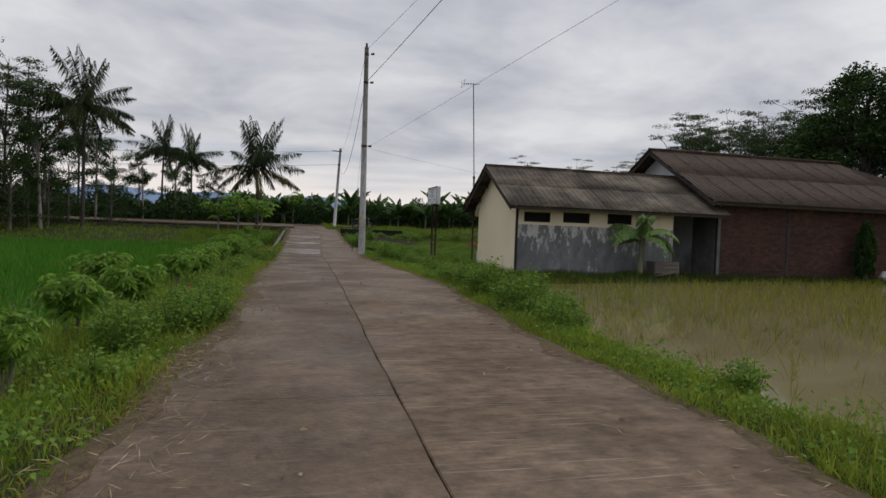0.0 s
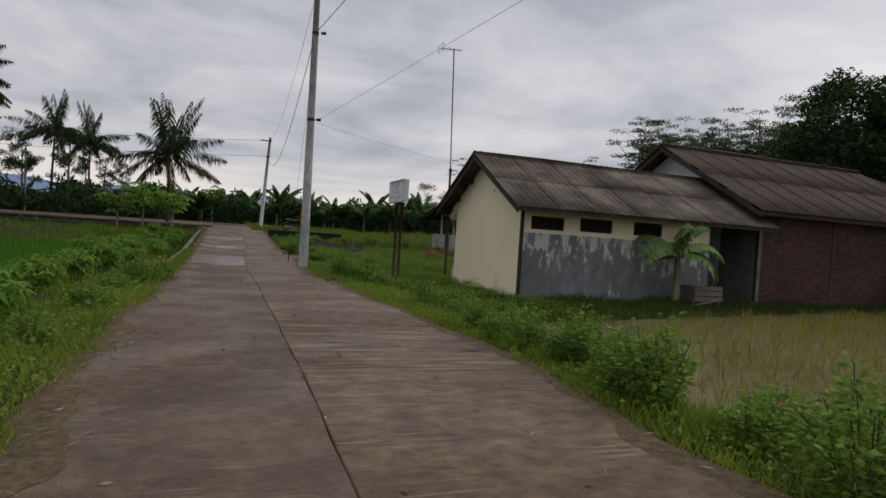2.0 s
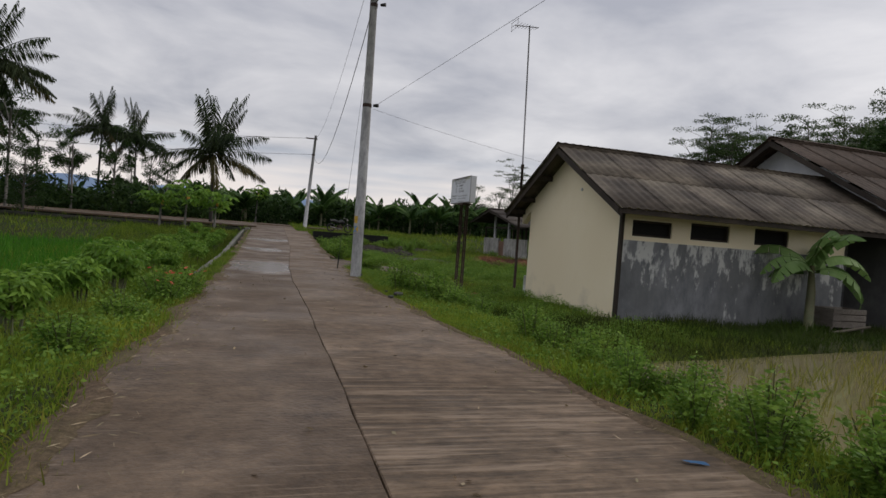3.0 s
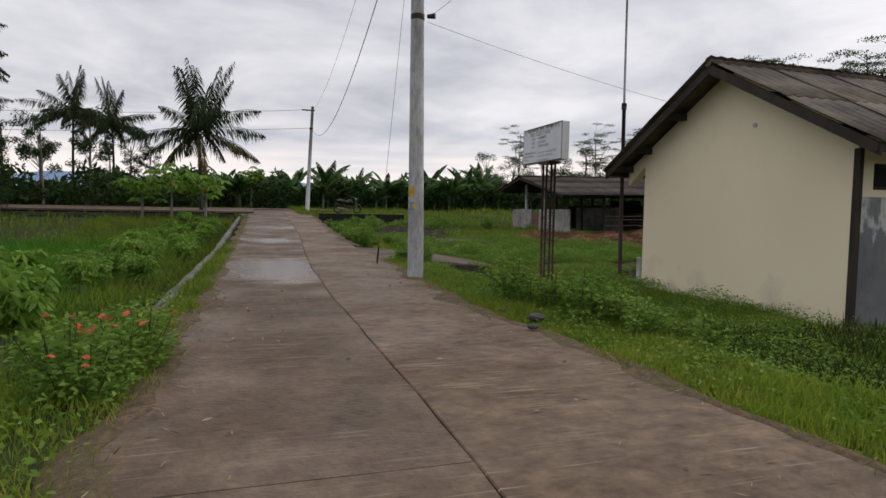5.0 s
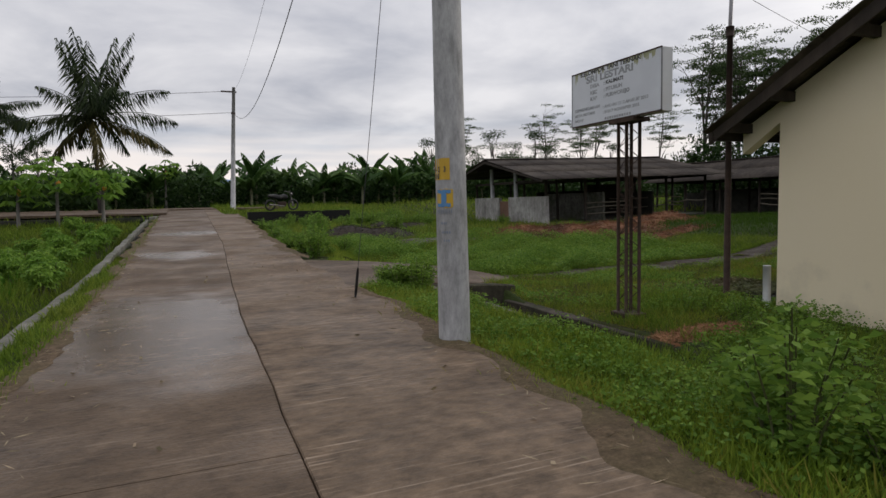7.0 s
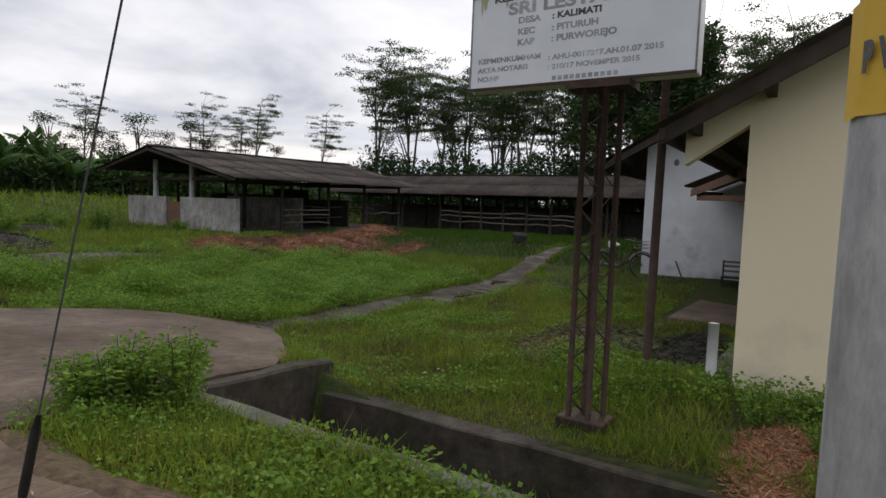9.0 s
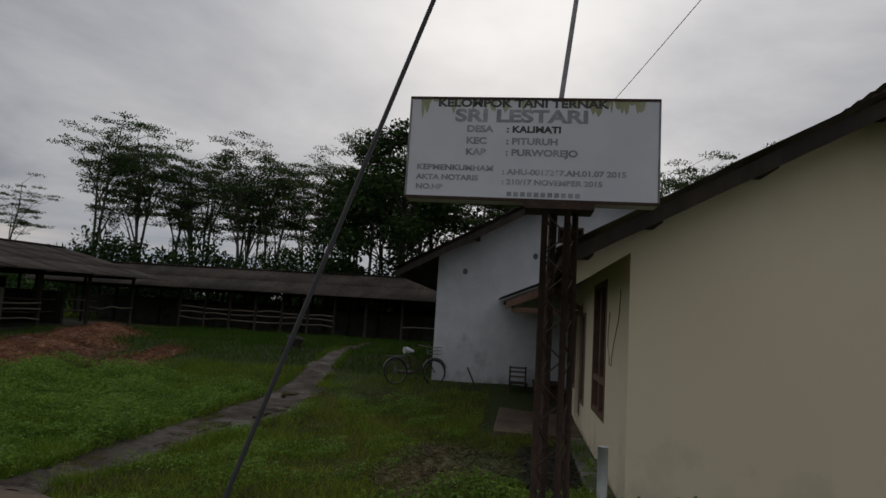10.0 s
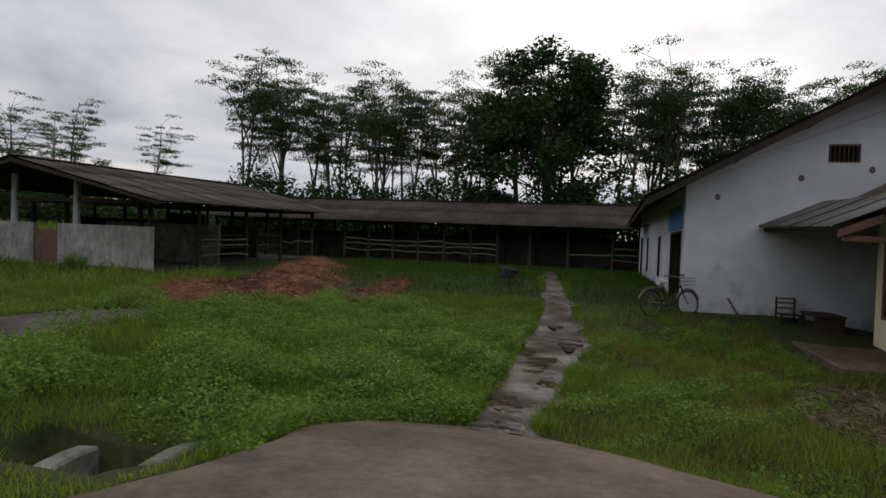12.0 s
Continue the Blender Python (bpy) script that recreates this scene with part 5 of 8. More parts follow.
    ys = [17.2, 18.4, 19.6, 20.8, 22.0, 23.2, 24.4, 25.6, 26.8, 28.6, 30.2, 31.6, 32.8, 34.0, 35.2, 36.4, 37.6, 38.8, 41.2, 43.6, 45.8]
    post_line(c, [(FX, y) for y in ys], 0.0, 1.8, M["timber"])
    post_line(c, [(RX, y) for y in ys], 0.0, 2.75, M["timber"])
    post_line(c, [(BX, y) for y in ys], 0.0, 1.95, M["timber"])
    part("manger_wall", wall_boxes(bmesh.new(), "y", RX + 0.3, 0.14, YA, YB, -0.2, 1.1), M["dark_concrete"], c, "low dark feeding wall")
    part("back_boarding", wall_boxes(bmesh.new(), "y", BX - 0.05, 0.05, YA, YB, -0.2, 1.25), M["timber"], c, "dark back boarding")
    for a, b in ((19.6, 22.0), (22.0, 24.4), (24.4, 26.8), (26.8, 28.6), (31.6, 34.0), (34.0, 36.4), (36.4, 38.8)):
        rails(c, (FX, a), (FX, b), (0.42, 0.66, 0.88) if a > 30 or a < 26 else (0.6,), r=0.035)
    for y in ys:
        part("tie_beam", box_bm(FX, BX, y - 0.04, y + 0.04, 1.66, 1.76), M["timber"], c)
    part("plate", box_bm(FX - 0.05, FX + 0.05, YA, YB, 1.72, 1.82), M["timber"], c)
    e1, e2 = 2.75, 2.2
    sl = (RZ - EZ) / e1
    su = math.hypot(1, sl)
    roof_slope(c, (RX - e1, YB + 0.4, EZ), (0, -1, 0), (1, 0, sl), YB - YA + 0.8, e1 * su, 26, 2, [M["sheet_old"]])
    roof_slope(c, (RX + e2, YA - 0.4, RZ - sl * e2), (0, 1, 0), (-1, 0, sl), YB - YA + 0.8, e2 * su, 26, 2, [M["sheet_old"]])
    part("ridge_cap", tube_bm([(RX, YA - 0.4, RZ + 0.03), (RX, 32, RZ + 0.01), (RX, YB + 0.4, RZ + 0.03)], 0.07, n=8), M["sheet_old"], c)


build_sheds()


# ---------------------------------------------------------------- poles, wires, sign
def catenary(p, q, sag, n=24):
    p, q = Vector(p), Vector(q)
    return [p.lerp(q, k / n) - Vector((0, 0, sag * 4 * (k / n) * (1 - k / n))) for k in range(n + 1)]


def cable(p, q, sag, r, label):
    tagged(part("overhead_cable", tube_bm(catenary(p, q, sag), r, n=5), M["wire"], None), label, "cable")


def text_mesh(name, body, size, m, mat, parent, extrude=0.001, squash=1.0, label=""):
    cu = bpy.data.curves.new(name, "FONT")
    cu.body, cu.size, cu.extrude, cu.align_x = body, size, extrude, "LEFT"
    cu.offset = 0.04 * size
    tmp = bpy.data.objects.new(name, cu)
    me = bpy.data.meshes.new_from_object(tmp)
    bpy.data.objects.remove(tmp)
    me.transform(m @ Matrix.Diagonal((squash, 1, 1, 1)))
    me.materials.clear()
    me.materials.append(mat)
    ob = new(name, me)
    ob.parent = parent
    return tagged(ob, label)


def bent_plate(bm, c, r, a0, a1, z0, z1, n=8, ragged=0.0):
    """A thin sheet wrapped round a vertical cylinder."""
    rnd = random.Random(int(z0 * 1000))
    top, bot = [], []
    for k in range(n + 1):
        a = a0 + (a1 - a0) * k / n
        d = (r * math.cos(a), r * math.sin(a))
        top.append(bm.verts.new((c[0] + d[0], c[1] + d[1], z1 + rnd.uniform(-ragged, ragged))))
        bot.append(bm.verts.new((c[0] + d[0], c[1] + d[1], z0 + rnd.uniform(-ragged, ragged))))
    for k in range(n):
        bm.faces.new((bot[k], bot[k + 1], top[k + 1], top[k]))
    return bm


def build_utility_pole():
    X, Y = 2.868, 21.83
    p = thing("utility_pole", pose(X, Y, 0.025), "tall grey concrete utility pole with yellow stencil at the road edge", "utility pole")
    part("shaft", tube_bm([(0, 0, -0.4), (0, 0, 0.0), (-0.02, 0, 3.0), (-0.05, 0, 7.35)], [0.124, 0.122, 0.104, 0.073], n=28), M["pole"], p)
    part("cap", tube_bm([(-0.05, 0, 7.35), (-0.05, 0, 7.5)], [0.05, 0.03], n=8), M["rust"], p)
    for z in (3.85, 6.1, 7.1):
        r = 0.122 - 0.0065 * z + 0.006
        bm = tube_bm([(-0.006 * z, 0, z - 0.04), (-0.006 * z, 0, z + 0.04)], r, n=20, caps=False)
        part("clamp", bm, M["rust"], p)
        part("insulator", tube_bm([(0.1, -0.1, z), (0.2, -0.16, z)], [0.03, 0.045], n=8), M["black"], p)
    base = math.radians(214)
    rr_ = 0.1215
    part("number_plate", bent_plate(bmesh.new(), (0, 0), rr_ + 0.002, base - 1.95, base + 0.44, 1.19, 1.345, ragged=0.004), M["yellow"], p, "yellow stencilled number field")
    part("paper_notice", bent_plate(bmesh.new(), (0, 0), rr_ - 0.002, base - 0.9, base - 0.15, 1.36, 1.445, ragged=0.002), M["paper"], p, "blank pale paper notice")
    part("sticker", bent_plate(bmesh.new(), (0, 0), rr_ - 0.003, base - 0.82, base - 0.3, 1.447, 1.53), M["ink_dark"], p, "small dark printed sticker")
    part("emblem_field", bent_plate(bmesh.new(), (0, 0), rr_ + 0.001, base - 0.56, base + 0.61, 0.985, 1.12, ragged=0.006), M["yellow"], p, "faded yellow emblem field")
    bm = bent_plate(bmesh.new(), (0, 0), rr_ + 0.004, base - 0.5, base + 0.48, 1.09, 1.115, ragged=0.004)
    bent_plate(bm, (0, 0), rr_ + 0.004, base - 0.16, base + 0.2, 1.015, 1.09, n=4)
    bent_plate(bm, (0, 0), rr_ + 0.004, base - 0.48, base + 0.46, 0.99, 1.015, ragged=0.004)
    part("emblem", bm, M["blue"], p, "blue painted emblem")
    for z0, h, a, b in ((0.94, 0.028, -0.55, 0.5), (0.86, 0.02, -0.2, 0.2), (0.79, 0.02, -0.15, 0.4), (0.73, 0.015, 0.0, 0.3)):
        bm = bmesh.new()
        k = a
        rnd = random.Random(int(z0 * 77))
        while k < b:
            bent_plate(bm, (0, 0), rr_ + 0.0045, base + k, base + k + 0.06, z0, z0 + h, n=2, ragged=0.004)
            k += rnd.uniform(0.09, 0.16)
        part("faded_writing", bm, M["blue_faint"], p, "faded blue painted writing")
    # stencilled characters laid round the shaft
    for body, z, a0 in (("20K", 1.298, -1.25), ("PW001-2 3", 1.248, -1.58), ("0810", 1.198, -1.02)):
        a = base + a0
        for ch in body:
            if ch != " ":
                d = Vector((math.cos(a + 0.05), math.sin(a + 0.05), 0))
                t = Vector((-math.sin(a + 0.05), math.cos(a + 0.05), 0))
                m = Matrix((t, Vector((0, 0, 1)), d)).transposed().to_4x4()
                m.translation = d * (rr_ + 0.006) + Vector((0, 0, z)) - t * 0.006
                text_mesh("stencil_character", ch, 0.055, m, M["ink_dark"], p, extrude=0.0004, squash=0.62)
            a += 0.205
    # stay wire with its black guard
    g, top = Vector((2.738, 24.234, -0.05)), Vector((2.898, 22.259, 6.0))
    guy = thing("stay_wire", pose(0, 0, 0), "steel stay wire with black plastic guard anchored by the road", "wire")
    part("strand", tube_bm([g, g.lerp(top, 0.5), top], 0.0036, n=5), M["wire"], guy)
    d = (top - g).normalized()
    part("guard", tube_bm([g + d * 0.05, g + d * 0.12, g + d * 0.36, g + d * 0.42], [0.010, 0.017, 0.016, 0.008], n=8), M["black"], guy, "black plastic guard")
    part("anchor", tube_bm([g - d * 0.2, g + d * 0.06], 0.014, n=6), M["rust"], guy)
    # the second pole at the junction
    q = thing("utility_pole", pose(3.85, 54.9, 0.9), "slender grey concrete utility pole at the junction", "utility pole")
    part("shaft", tube_bm([(0, 0, -0.4), (0.18, 0, 3.5), (0.36, 0, 7.05)], [0.15, 0.12, 0.09], n=14), M["pole"], q)
    part("crossarm", box_bm(-0.35, 0.5, -0.04, 0.04, 6.75, 6.83), M["rust"], q)
    part("clamp", tube_bm([(0.27, 0, 5.5), (0.28, 0, 5.62)], 0.12, n=12, caps=False), M["rust"], q)
    behind = (9.7, -28)
    r = thing("utility_pole", pose(behind[0], behind[1], -0.3), "tall grey concrete utility pole beside the field", "utility pole")
    part("shaft", tube_bm([(0, 0, -0.4), (0, 0, 8.2)], [0.15, 0.09], n=12), M["pole"], r)
    cable((2.8, 21.75, 7.25), (behind[0], behind[1], 7.7), 0.35, 0.005, "thin black overhead cable along the road")
    cable((2.85, 21.75, 6.15), (7.5, -28, 7.7), 0.4, 0.009, "twisted black overhead cable along the road")
    cable((2.98, 21.72, 3.85), (10.2, -28, 6.2), 0.15, 0.0032, "thin black service cable from the pole")
    cable((2.98, 21.75, 3.8), (14.95, 24.6, 3.0), 0.25, 0.003, "thin black service cable to the farm building")
    cable((2.8, 21.9, 7.2), (4.2, 54.9, 7.75), 0.9, 0.005, "thin black overhead cable along the road")
    cable((2.82, 21.9, 6.1), (4.1, 54.9, 6.6), 1.9, 0.010, "slack twisted overhead cable between the poles")
    cable((3.75, 54.9, 7.7), (-40, 60, 7.4), 0.8, 0.012, "overhead cable along the cross road")
    cable((4.0, 54.9, 6.5), (-40, 60, 6.3), 0.8, 0.012, "overhead cable along the cross road")


build_utility_pole()


def build_sign():
    s = thing("sign_board", pose(5.77, 23.525, 0), "white farm sign board with algae stains on rusty lattice legs", "sign")
    w, z0, z1, t = 0.805, 1.985, 2.665, 0.15
    part("box", box_bm(0.004, t, -w, w, z0, z1, bevel=0.006), M["plastic_white"], s, "white sign box")
    part("face", box_bm(-0.002, 0.003, -w + 0.012, w - 0.012, z0 + 0.015, z1 - 0.012), M["signface"], s, "faded white sign face")
    for a, b, c, d in ((-w, w, z1 - 0.012, z1 + 0.004), (-w, w, z0 - 0.004, z0 + 0.015)):
        part("trim", box_bm(-0.006, 0.004, a, b, c, d), M["rust"], s)
    for a in (-w, w - 0.012):
        part("trim", box_bm(-0.006, 0.004, a, a + 0.012, z0 + 0.015, z1 - 0.012), M["galv"], s)
    rows = [("KELOMPOK TANI TERNAK", 0.62, 2.605, 0.072, M["ink_dark"], 1.28), ("SRI LESTARI", 0.50, 2.505, 0.115, M["ink"], 1.45), ("DESA", 0.42, 2.435, 0.06, M["ink"], 1.2), (": KALIMATI", 0.16, 2.435, 0.06, M["ink_dark"], 1.2), ("KEC", 0.42, 2.355, 0.06, M["ink"], 1.2), (": PITURUH", 0.16, 2.355, 0.06, M["ink"], 1.2),
            ("KAB", 0.42, 2.28, 0.06, M["ink"], 1.2), (": PURWOREJO", 0.16, 2.28, 0.06, M["ink"], 1.2), ("KEPMENKUMHAM", 0.735, 2.175, 0.05, M["ink"], 1.25), (": AHU-0017267.AH.01.07 2015", 0.175, 2.155, 0.05, M["ink"], 1.22),
            ("AKTA NOTARIS", 0.735, 2.11, 0.048, M["ink"], 1.2), (": 210/17 NOVEMBER 2015", 0.175, 2.09, 0.048, M["ink"], 1.2), ("NO.HP", 0.735, 2.045, 0.048, M["ink"], 1.2)]
    face = Matrix(((0, 0, -1, -0.0025), (-1, 0, 0, 0), (0, 1, 0, 0), (0, 0, 0, 1)))
    for body, y, z, size, mat, sq in rows:
        text_mesh("lettering", body, size, Matrix.Translation((0, y, z)) @ face, mat, s, extrude=0.0006, squash=sq)
    bm = bmesh.new()
    for k in range(11):
        y = 0.14 - k * 0.043
        box(bm, -0.0032, -0.0026, y - 0.03, y, 2.012, 2.042)
    part("lettering_worn", bm, M["ink"], s, "worn unreadable number")
    rnd = random.Random(3)
    bm = bmesh.new()
    for k in range(46):
        y = rnd.choice((rnd.uniform(0.45, 0.72), rnd.uniform(0.1, 0.4), rnd.uniform(-0.7, -0.25), rnd.uniform(-0.7, 0.7)))
        h = abs(rnd.gauss(0, 0.05)) + 0.012
        ww = rnd.uniform(0.008, 0.03)
        v = [bm.verts.new((-0.0022 - 0.000004 * k, y + dy * ww, zz)) for dy, zz in ((-1, z1 - 0.013), (1, z1 - 0.013), (0.7, z1 - 0.013 - h * 0.6), (0.1, z1 - 0.013 - h), (-0.6, z1 - 0.013 - h * 0.7))]
        bm.faces.new(v)
    part("algae_streaks", bm, M["algae"], s, "olive algae streaks along the top edge")
    part("head_plate", box_bm(-0.04, 0.2, -0.41, 0.02, z0 - 0.05, z0 - 0.006), M["rust"], s, "rusty head plate")
    legs = [(0.0, -0.11), (0.0, -0.25), (0.14, -0.17), (0.14, -0.31)]
    for x, y in legs:
        part("leg", tube_bm([(x, y, -0.55), (x, y, z0 - 0.03)], 0.021, n=7), M["rust"], s)
    part("base_plate", box_bm(-0.06, 0.2, -0.38, -0.04, -0.42, -0.3, bevel=0.01), M["rust"], s, "dark steel base plate")
    for i, j in ((0, 1), (1, 3), (0, 2)):
        (ax, ay), (bx, by) = legs[i], legs[j]
        n = 17
        for k in range(n):
            za, zb = -0.3 + k * 0.13, -0.3 + (k + 1) * 0.13
            p, q = ((ax, ay, za), (bx, by, zb)) if k % 2 else ((bx, by, za), (ax, ay, zb))
            part("lattice_bar", tube_bm([p, q], 0.005, n=4, caps=False), M["rust"], s)


build_sign()


def build_mast():
    m = thing("antenna_mast", pose(7.46, 23.32, -0.45), "thin dark television antenna mast standing at the house corner", "antenna")
    part("lower_pole", tube_bm([(0, 0, 0), (-0.06, -0.04, 3.6)], [0.042, 0.036], n=8), M["rust"], m)
    part("upper_pole", tube_bm([(-0.06, -0.04, 3.6), (-0.34, -0.42, 7.2)], [0.024, 0.018], n=8), M["galv"], m)
    top = Vector((-0.34, -0.42, 7.15))
    b = part("boom", tube_bm([top + Vector((-0.42, 0.02, 0)), top + Vector((0.25, 0, 0.04))], 0.012, n=5), M["galv"], m)
    for k in range(8):
        x = -0.40 + k * 0.085
        l = 0.26 - 0.015 * k
        part("element", tube_bm([top + Vector((x, -l, 0)), top + Vector((x, l, 0.02))], 0.006, n=4), M["galv"], b)
    for s_ in (-1, 1):
        part("reflector", tube_bm([top + Vector((-0.42, -0.25, 0.1 * s_)), top + Vector((-0.42, 0.25, 0.1 * s_))], 0.006, n=4), M["galv"], b)
        part("reflector", tube_bm([top + Vector((-0.42, 0.2 * s_, -0.12)), top + Vector((-0.42, 0.2 * s_, 0.12))], 0.006, n=4), M["galv"], b)
    part("guy_ring", tube_bm([(-0.06, -0.04, 3.5), (-0.06, -0.04, 3.62)], 0.05, n=8), M["rust"], m)


build_mast()


# ---------------------------------------------------------------- plants
def rand_dirs(k, up=0.0):
    d = RNG.normal(size=(k, 3))
    d[:, 2] += up
    return d / (np.linalg.norm(d, axis=1, keepdims=True) + 1e-9)


def blades(name, x, y, h, w, mat, label, category="grass", lean=0.35, droop=0.15, base=None, parent=None):
    z = ground_z(x, y) if base is None else np.full(len(x), base)
    tuft = np.clip(noise_field(3.1 * x + 1, 2.7 * y) + 0.35 * noise_field(7.3 * x, 6.1 * y + 2), 0.15, 1.3)
    h = h * RNG.uniform(0.5, 1.35, len(x)) * (0.55 + 0.65 * tuft)
    along = np.stack([RNG.normal(0, lean, len(x)), RNG.normal(0, lean, len(x)), np.ones(len(x))], 1)
    v = leaves(np.stack([x, y, z - 0.015], 1), along, h, w, droop)
    ob = fast_mesh(name, v, mat)
    return tagged(ob, label, category, kind="stuff")


def in_yard_gap(x, y):
    """True where nothing may grow: walls, apron, track, drain."""
    house = (x > 7.35) & (x < 15.05) & (y > 18.4) & (y < 22.7)
    porch = (x > 10.6) & (x < 15.05) & (y > 22.5) & (y < 24.1)
    farm = (x > 14.95) & (y > 18.3) & (y < 25.5) & (x < 25.7)
    apron = (x > 2.6) & (x < 6.74) & (y > apron_lo(x) + 0.05 * np.sin(6 * x + y)) & (y < apron_hi(x) - 0.05 * np.sin(7 * x))
    drain = ((x > 3.94) & (x < 5.38) & (y > 21.6) & (y < 25.4)) | ((x > 4.0) & (x < 5.2) & (y > 29.1) & (y < 30.3))
    cy, cw = np.interp(x, TRACK_X, TRACK_Y), np.interp(x, TRACK_X, TRACK_W)
    track = (x > 6.5) & (x < 24) & (np.abs(y - cy) < cw * (0.82 + 0.16 * np.sin(6 * x) * np.sin(9 * x + 3 * y)))
    shed = ((x > 14.4) & (x < 23.7) & (y > 38.1) & (y < 44.6)) | ((x > 27.2) & (x < 31.4) & (y > 16.8) & (y < 46.2))
    bare = (np.hypot((x - 7.6) / 1.7, (y - 33.4) / 0.55) < 1) | (np.hypot((x - 12.6) / 3.6, (y - 33.6) / 1.7) < 0.75) | (np.hypot((x - 5.9) / 0.85, (y - 22.15) / 0.36) < 0.35 + 0.5 * noise_field(5 * x, 6 * y)) | (np.hypot((x - 8.4) / 1.4, (y - 24.3) / 0.8) < 0.3 + 0.5 * noise_field(4 * x, 5 * y)) | (np.hypot((x - 8.9) / 1.5, (y - 23.2) / 0.45) < 0.9)
    return house | porch | farm | apron | drain | track | shed | bare


def spread(n, x0, x1, y0, y1):
    return RNG.uniform(x0, x1, n), RNG.uniform(y0, y1, n)


def build_grass():
    # verge on the field side of the road
    y = RNG.uniform(-4, 20, 42000)
    d = RNG.beta(1.2, 1.6, len(y)) * 1.9 - 0.06
    x = road_left(y) - d
    blades("verge_grass", x, y, 0.11 + 0.10 * np.clip(d, 0, 1), 0.008, M["grass_b"], "lush bright green grass on the road verge")
    y = RNG.uniform(-4, 20, 9000)
    x = road_left(y) - RNG.normal(0.08, 0.10, len(y))
    blades("dry_grass", x, y, 0.11, 0.008, M["grass_y"], "yellowing trodden grass along the road edge", lean=0.9)
    y = RNG.uniform(19, 46, 16000)
    x = road_left(y) - RNG.uniform(-0.04, 0.3, len(y))
    blades("verge_grass", x, y, 0.13, 0.010, M["grass"], "short green grass between road and kerb")
    x, y = spread(46000, -7, -0.6, 19, 47)
    k = x < road_left(y) - 0.5
    x, y = x[k], y[k]
    blades("ditch_grass", x, y, 0.30, 0.016, M["grass"], "dense tall grass filling the ditch")
    # verge on the house side
    y = RNG.uniform(-4, 16, 42000)
    d = RNG.beta(1.2, 1.5, len(y)) * 1.5 - 0.05
    x = road_right(y) + d
    blades("verge_grass", x, y, 0.11 + 0.08 * np.clip(d, 0, 1), 0.008, M["grass_b"], "lush bright green grass on the road verge")
    y = RNG.uniform(-4, 25, 8000)
    x = road_right(y) + RNG.normal(0.08, 0.10, len(y))
    blades("dry_grass", x, y, 0.10, 0.008, M["grass_y"], "yellowing trodden grass along the road edge", lean=0.9)
    y = RNG.uniform(13.5, 25, 9000)
    x = road_right(y) + RNG.normal(0.16, 0.16, len(y))
    k = ~in_yard_gap(x, y) & (noise_field(2 * x, 2.3 * y) > 0.4)
    blades("dry_grass", x[k], y[k], 0.13, 0.008, M["grass_y"], "yellowing trodden grass along the road edge", lean=0.9)
    x, y = spread(80000, 2.7, 9.5, 14.3, 25.2)
    k = ~in_yard_gap(x, y) & (x > road_right(y) + 0.02)
    blades("yard_grass", x[k], y[k], 0.06 + 0.13 * np.clip(noise_field(x[k] * 1.4, y[k] * 1.4), 0, 1), 0.008, M["grass"], "uneven green grass between road and house")
    x, y = spread(230000, 4.5, 15, 22.7, 36.5)
    k = ~in_yard_gap(x, y) & ((x - 5.6) ** 2 + (y - 27) ** 2 > 0.1)
    x, y = x[k], y[k]
    k = (y > 27.6) | (RNG.random(len(x)) < 0.3 + 0.4 * noise_field(1.3 * x, 1.7 * y))
    x, y = x[k], y[k]
    hh = 0.06 + 0.13 * np.clip(noise_field(x, y), 0, 1)
    blades("yard_grass", x, y, hh, 0.007, M["grass"], "uneven green farmyard grass")
    x, y = spread(56000, 4.65, 13, 22.5, 27.4)
    k = ~in_yard_gap(x, y)
    blades("dry_grass", x[k], y[k], 0.09, 0.006, M["grass_y"], "yellow-green trampled farmyard grass", lean=0.7)
    x = RNG.uniform(6.8, 19, 22000)
    cy, cw = np.interp(x, TRACK_X, TRACK_Y), np.interp(x, TRACK_X, TRACK_W)
    y = cy + np.where(RNG.random(len(x)) < 0.5, -1, 1) * cw * RNG.uniform(0.78, 1.3, len(x))
    k = noise_field(3 * x, 3 * y) > 0.3
    blades("track_grass", x[k], y[k], 0.12, 0.007, M["grass"], "grass hanging over the rim of the muddy track", lean=0.6)
    x, y = spread(60000, 15, 28, 22, 37.5)
    k = ~in_yard_gap(x, y)
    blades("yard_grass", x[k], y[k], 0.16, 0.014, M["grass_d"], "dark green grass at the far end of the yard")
    x, y = spread(46000, 3.1, 14, 28.8, 60)
    k = ~in_yard_gap(x, y) & (x > road_right(y) + 0.02) & (y > 35.5)
    blades("field_grass", x[k], y[k], 0.24, 0.02, M["grass"], "rough green grass beyond the apron")
    x, y = spread(26000, 3.1, 4.7, 28.9, 36)
    k = ~in_yard_gap(x, y) & (x > road_right(y) + 0.3 + 0.5 * noise_field(2 * x, 3 * y))
    blades("drain_grass", x[k], y[k], 0.11, 0.007, M["grass_b"], "short bright grass along the drain")
    x, y = spread(24000, 14, 60, 44, 75)
    blades("field_grass", x, y, 0.4, 0.06, M["grass"], "green fields behind the cattle shed")
    x, y = spread(16000, 3.0, 12, 49, 62)
    blades("field_grass", x, y, 0.3, 0.04, M["grass"], "green grass bank by the junction")
    x, y = spread(46000, 4.4, 26, 14.0, 18.4)
    k = (y > np.minimum(14.35 + 0.24 * (x - 6.4), 16.9) + 0.25 * np.sin(2.3 * x) * np.sin(5.1 * x)) & ~in_yard_gap(x, y)
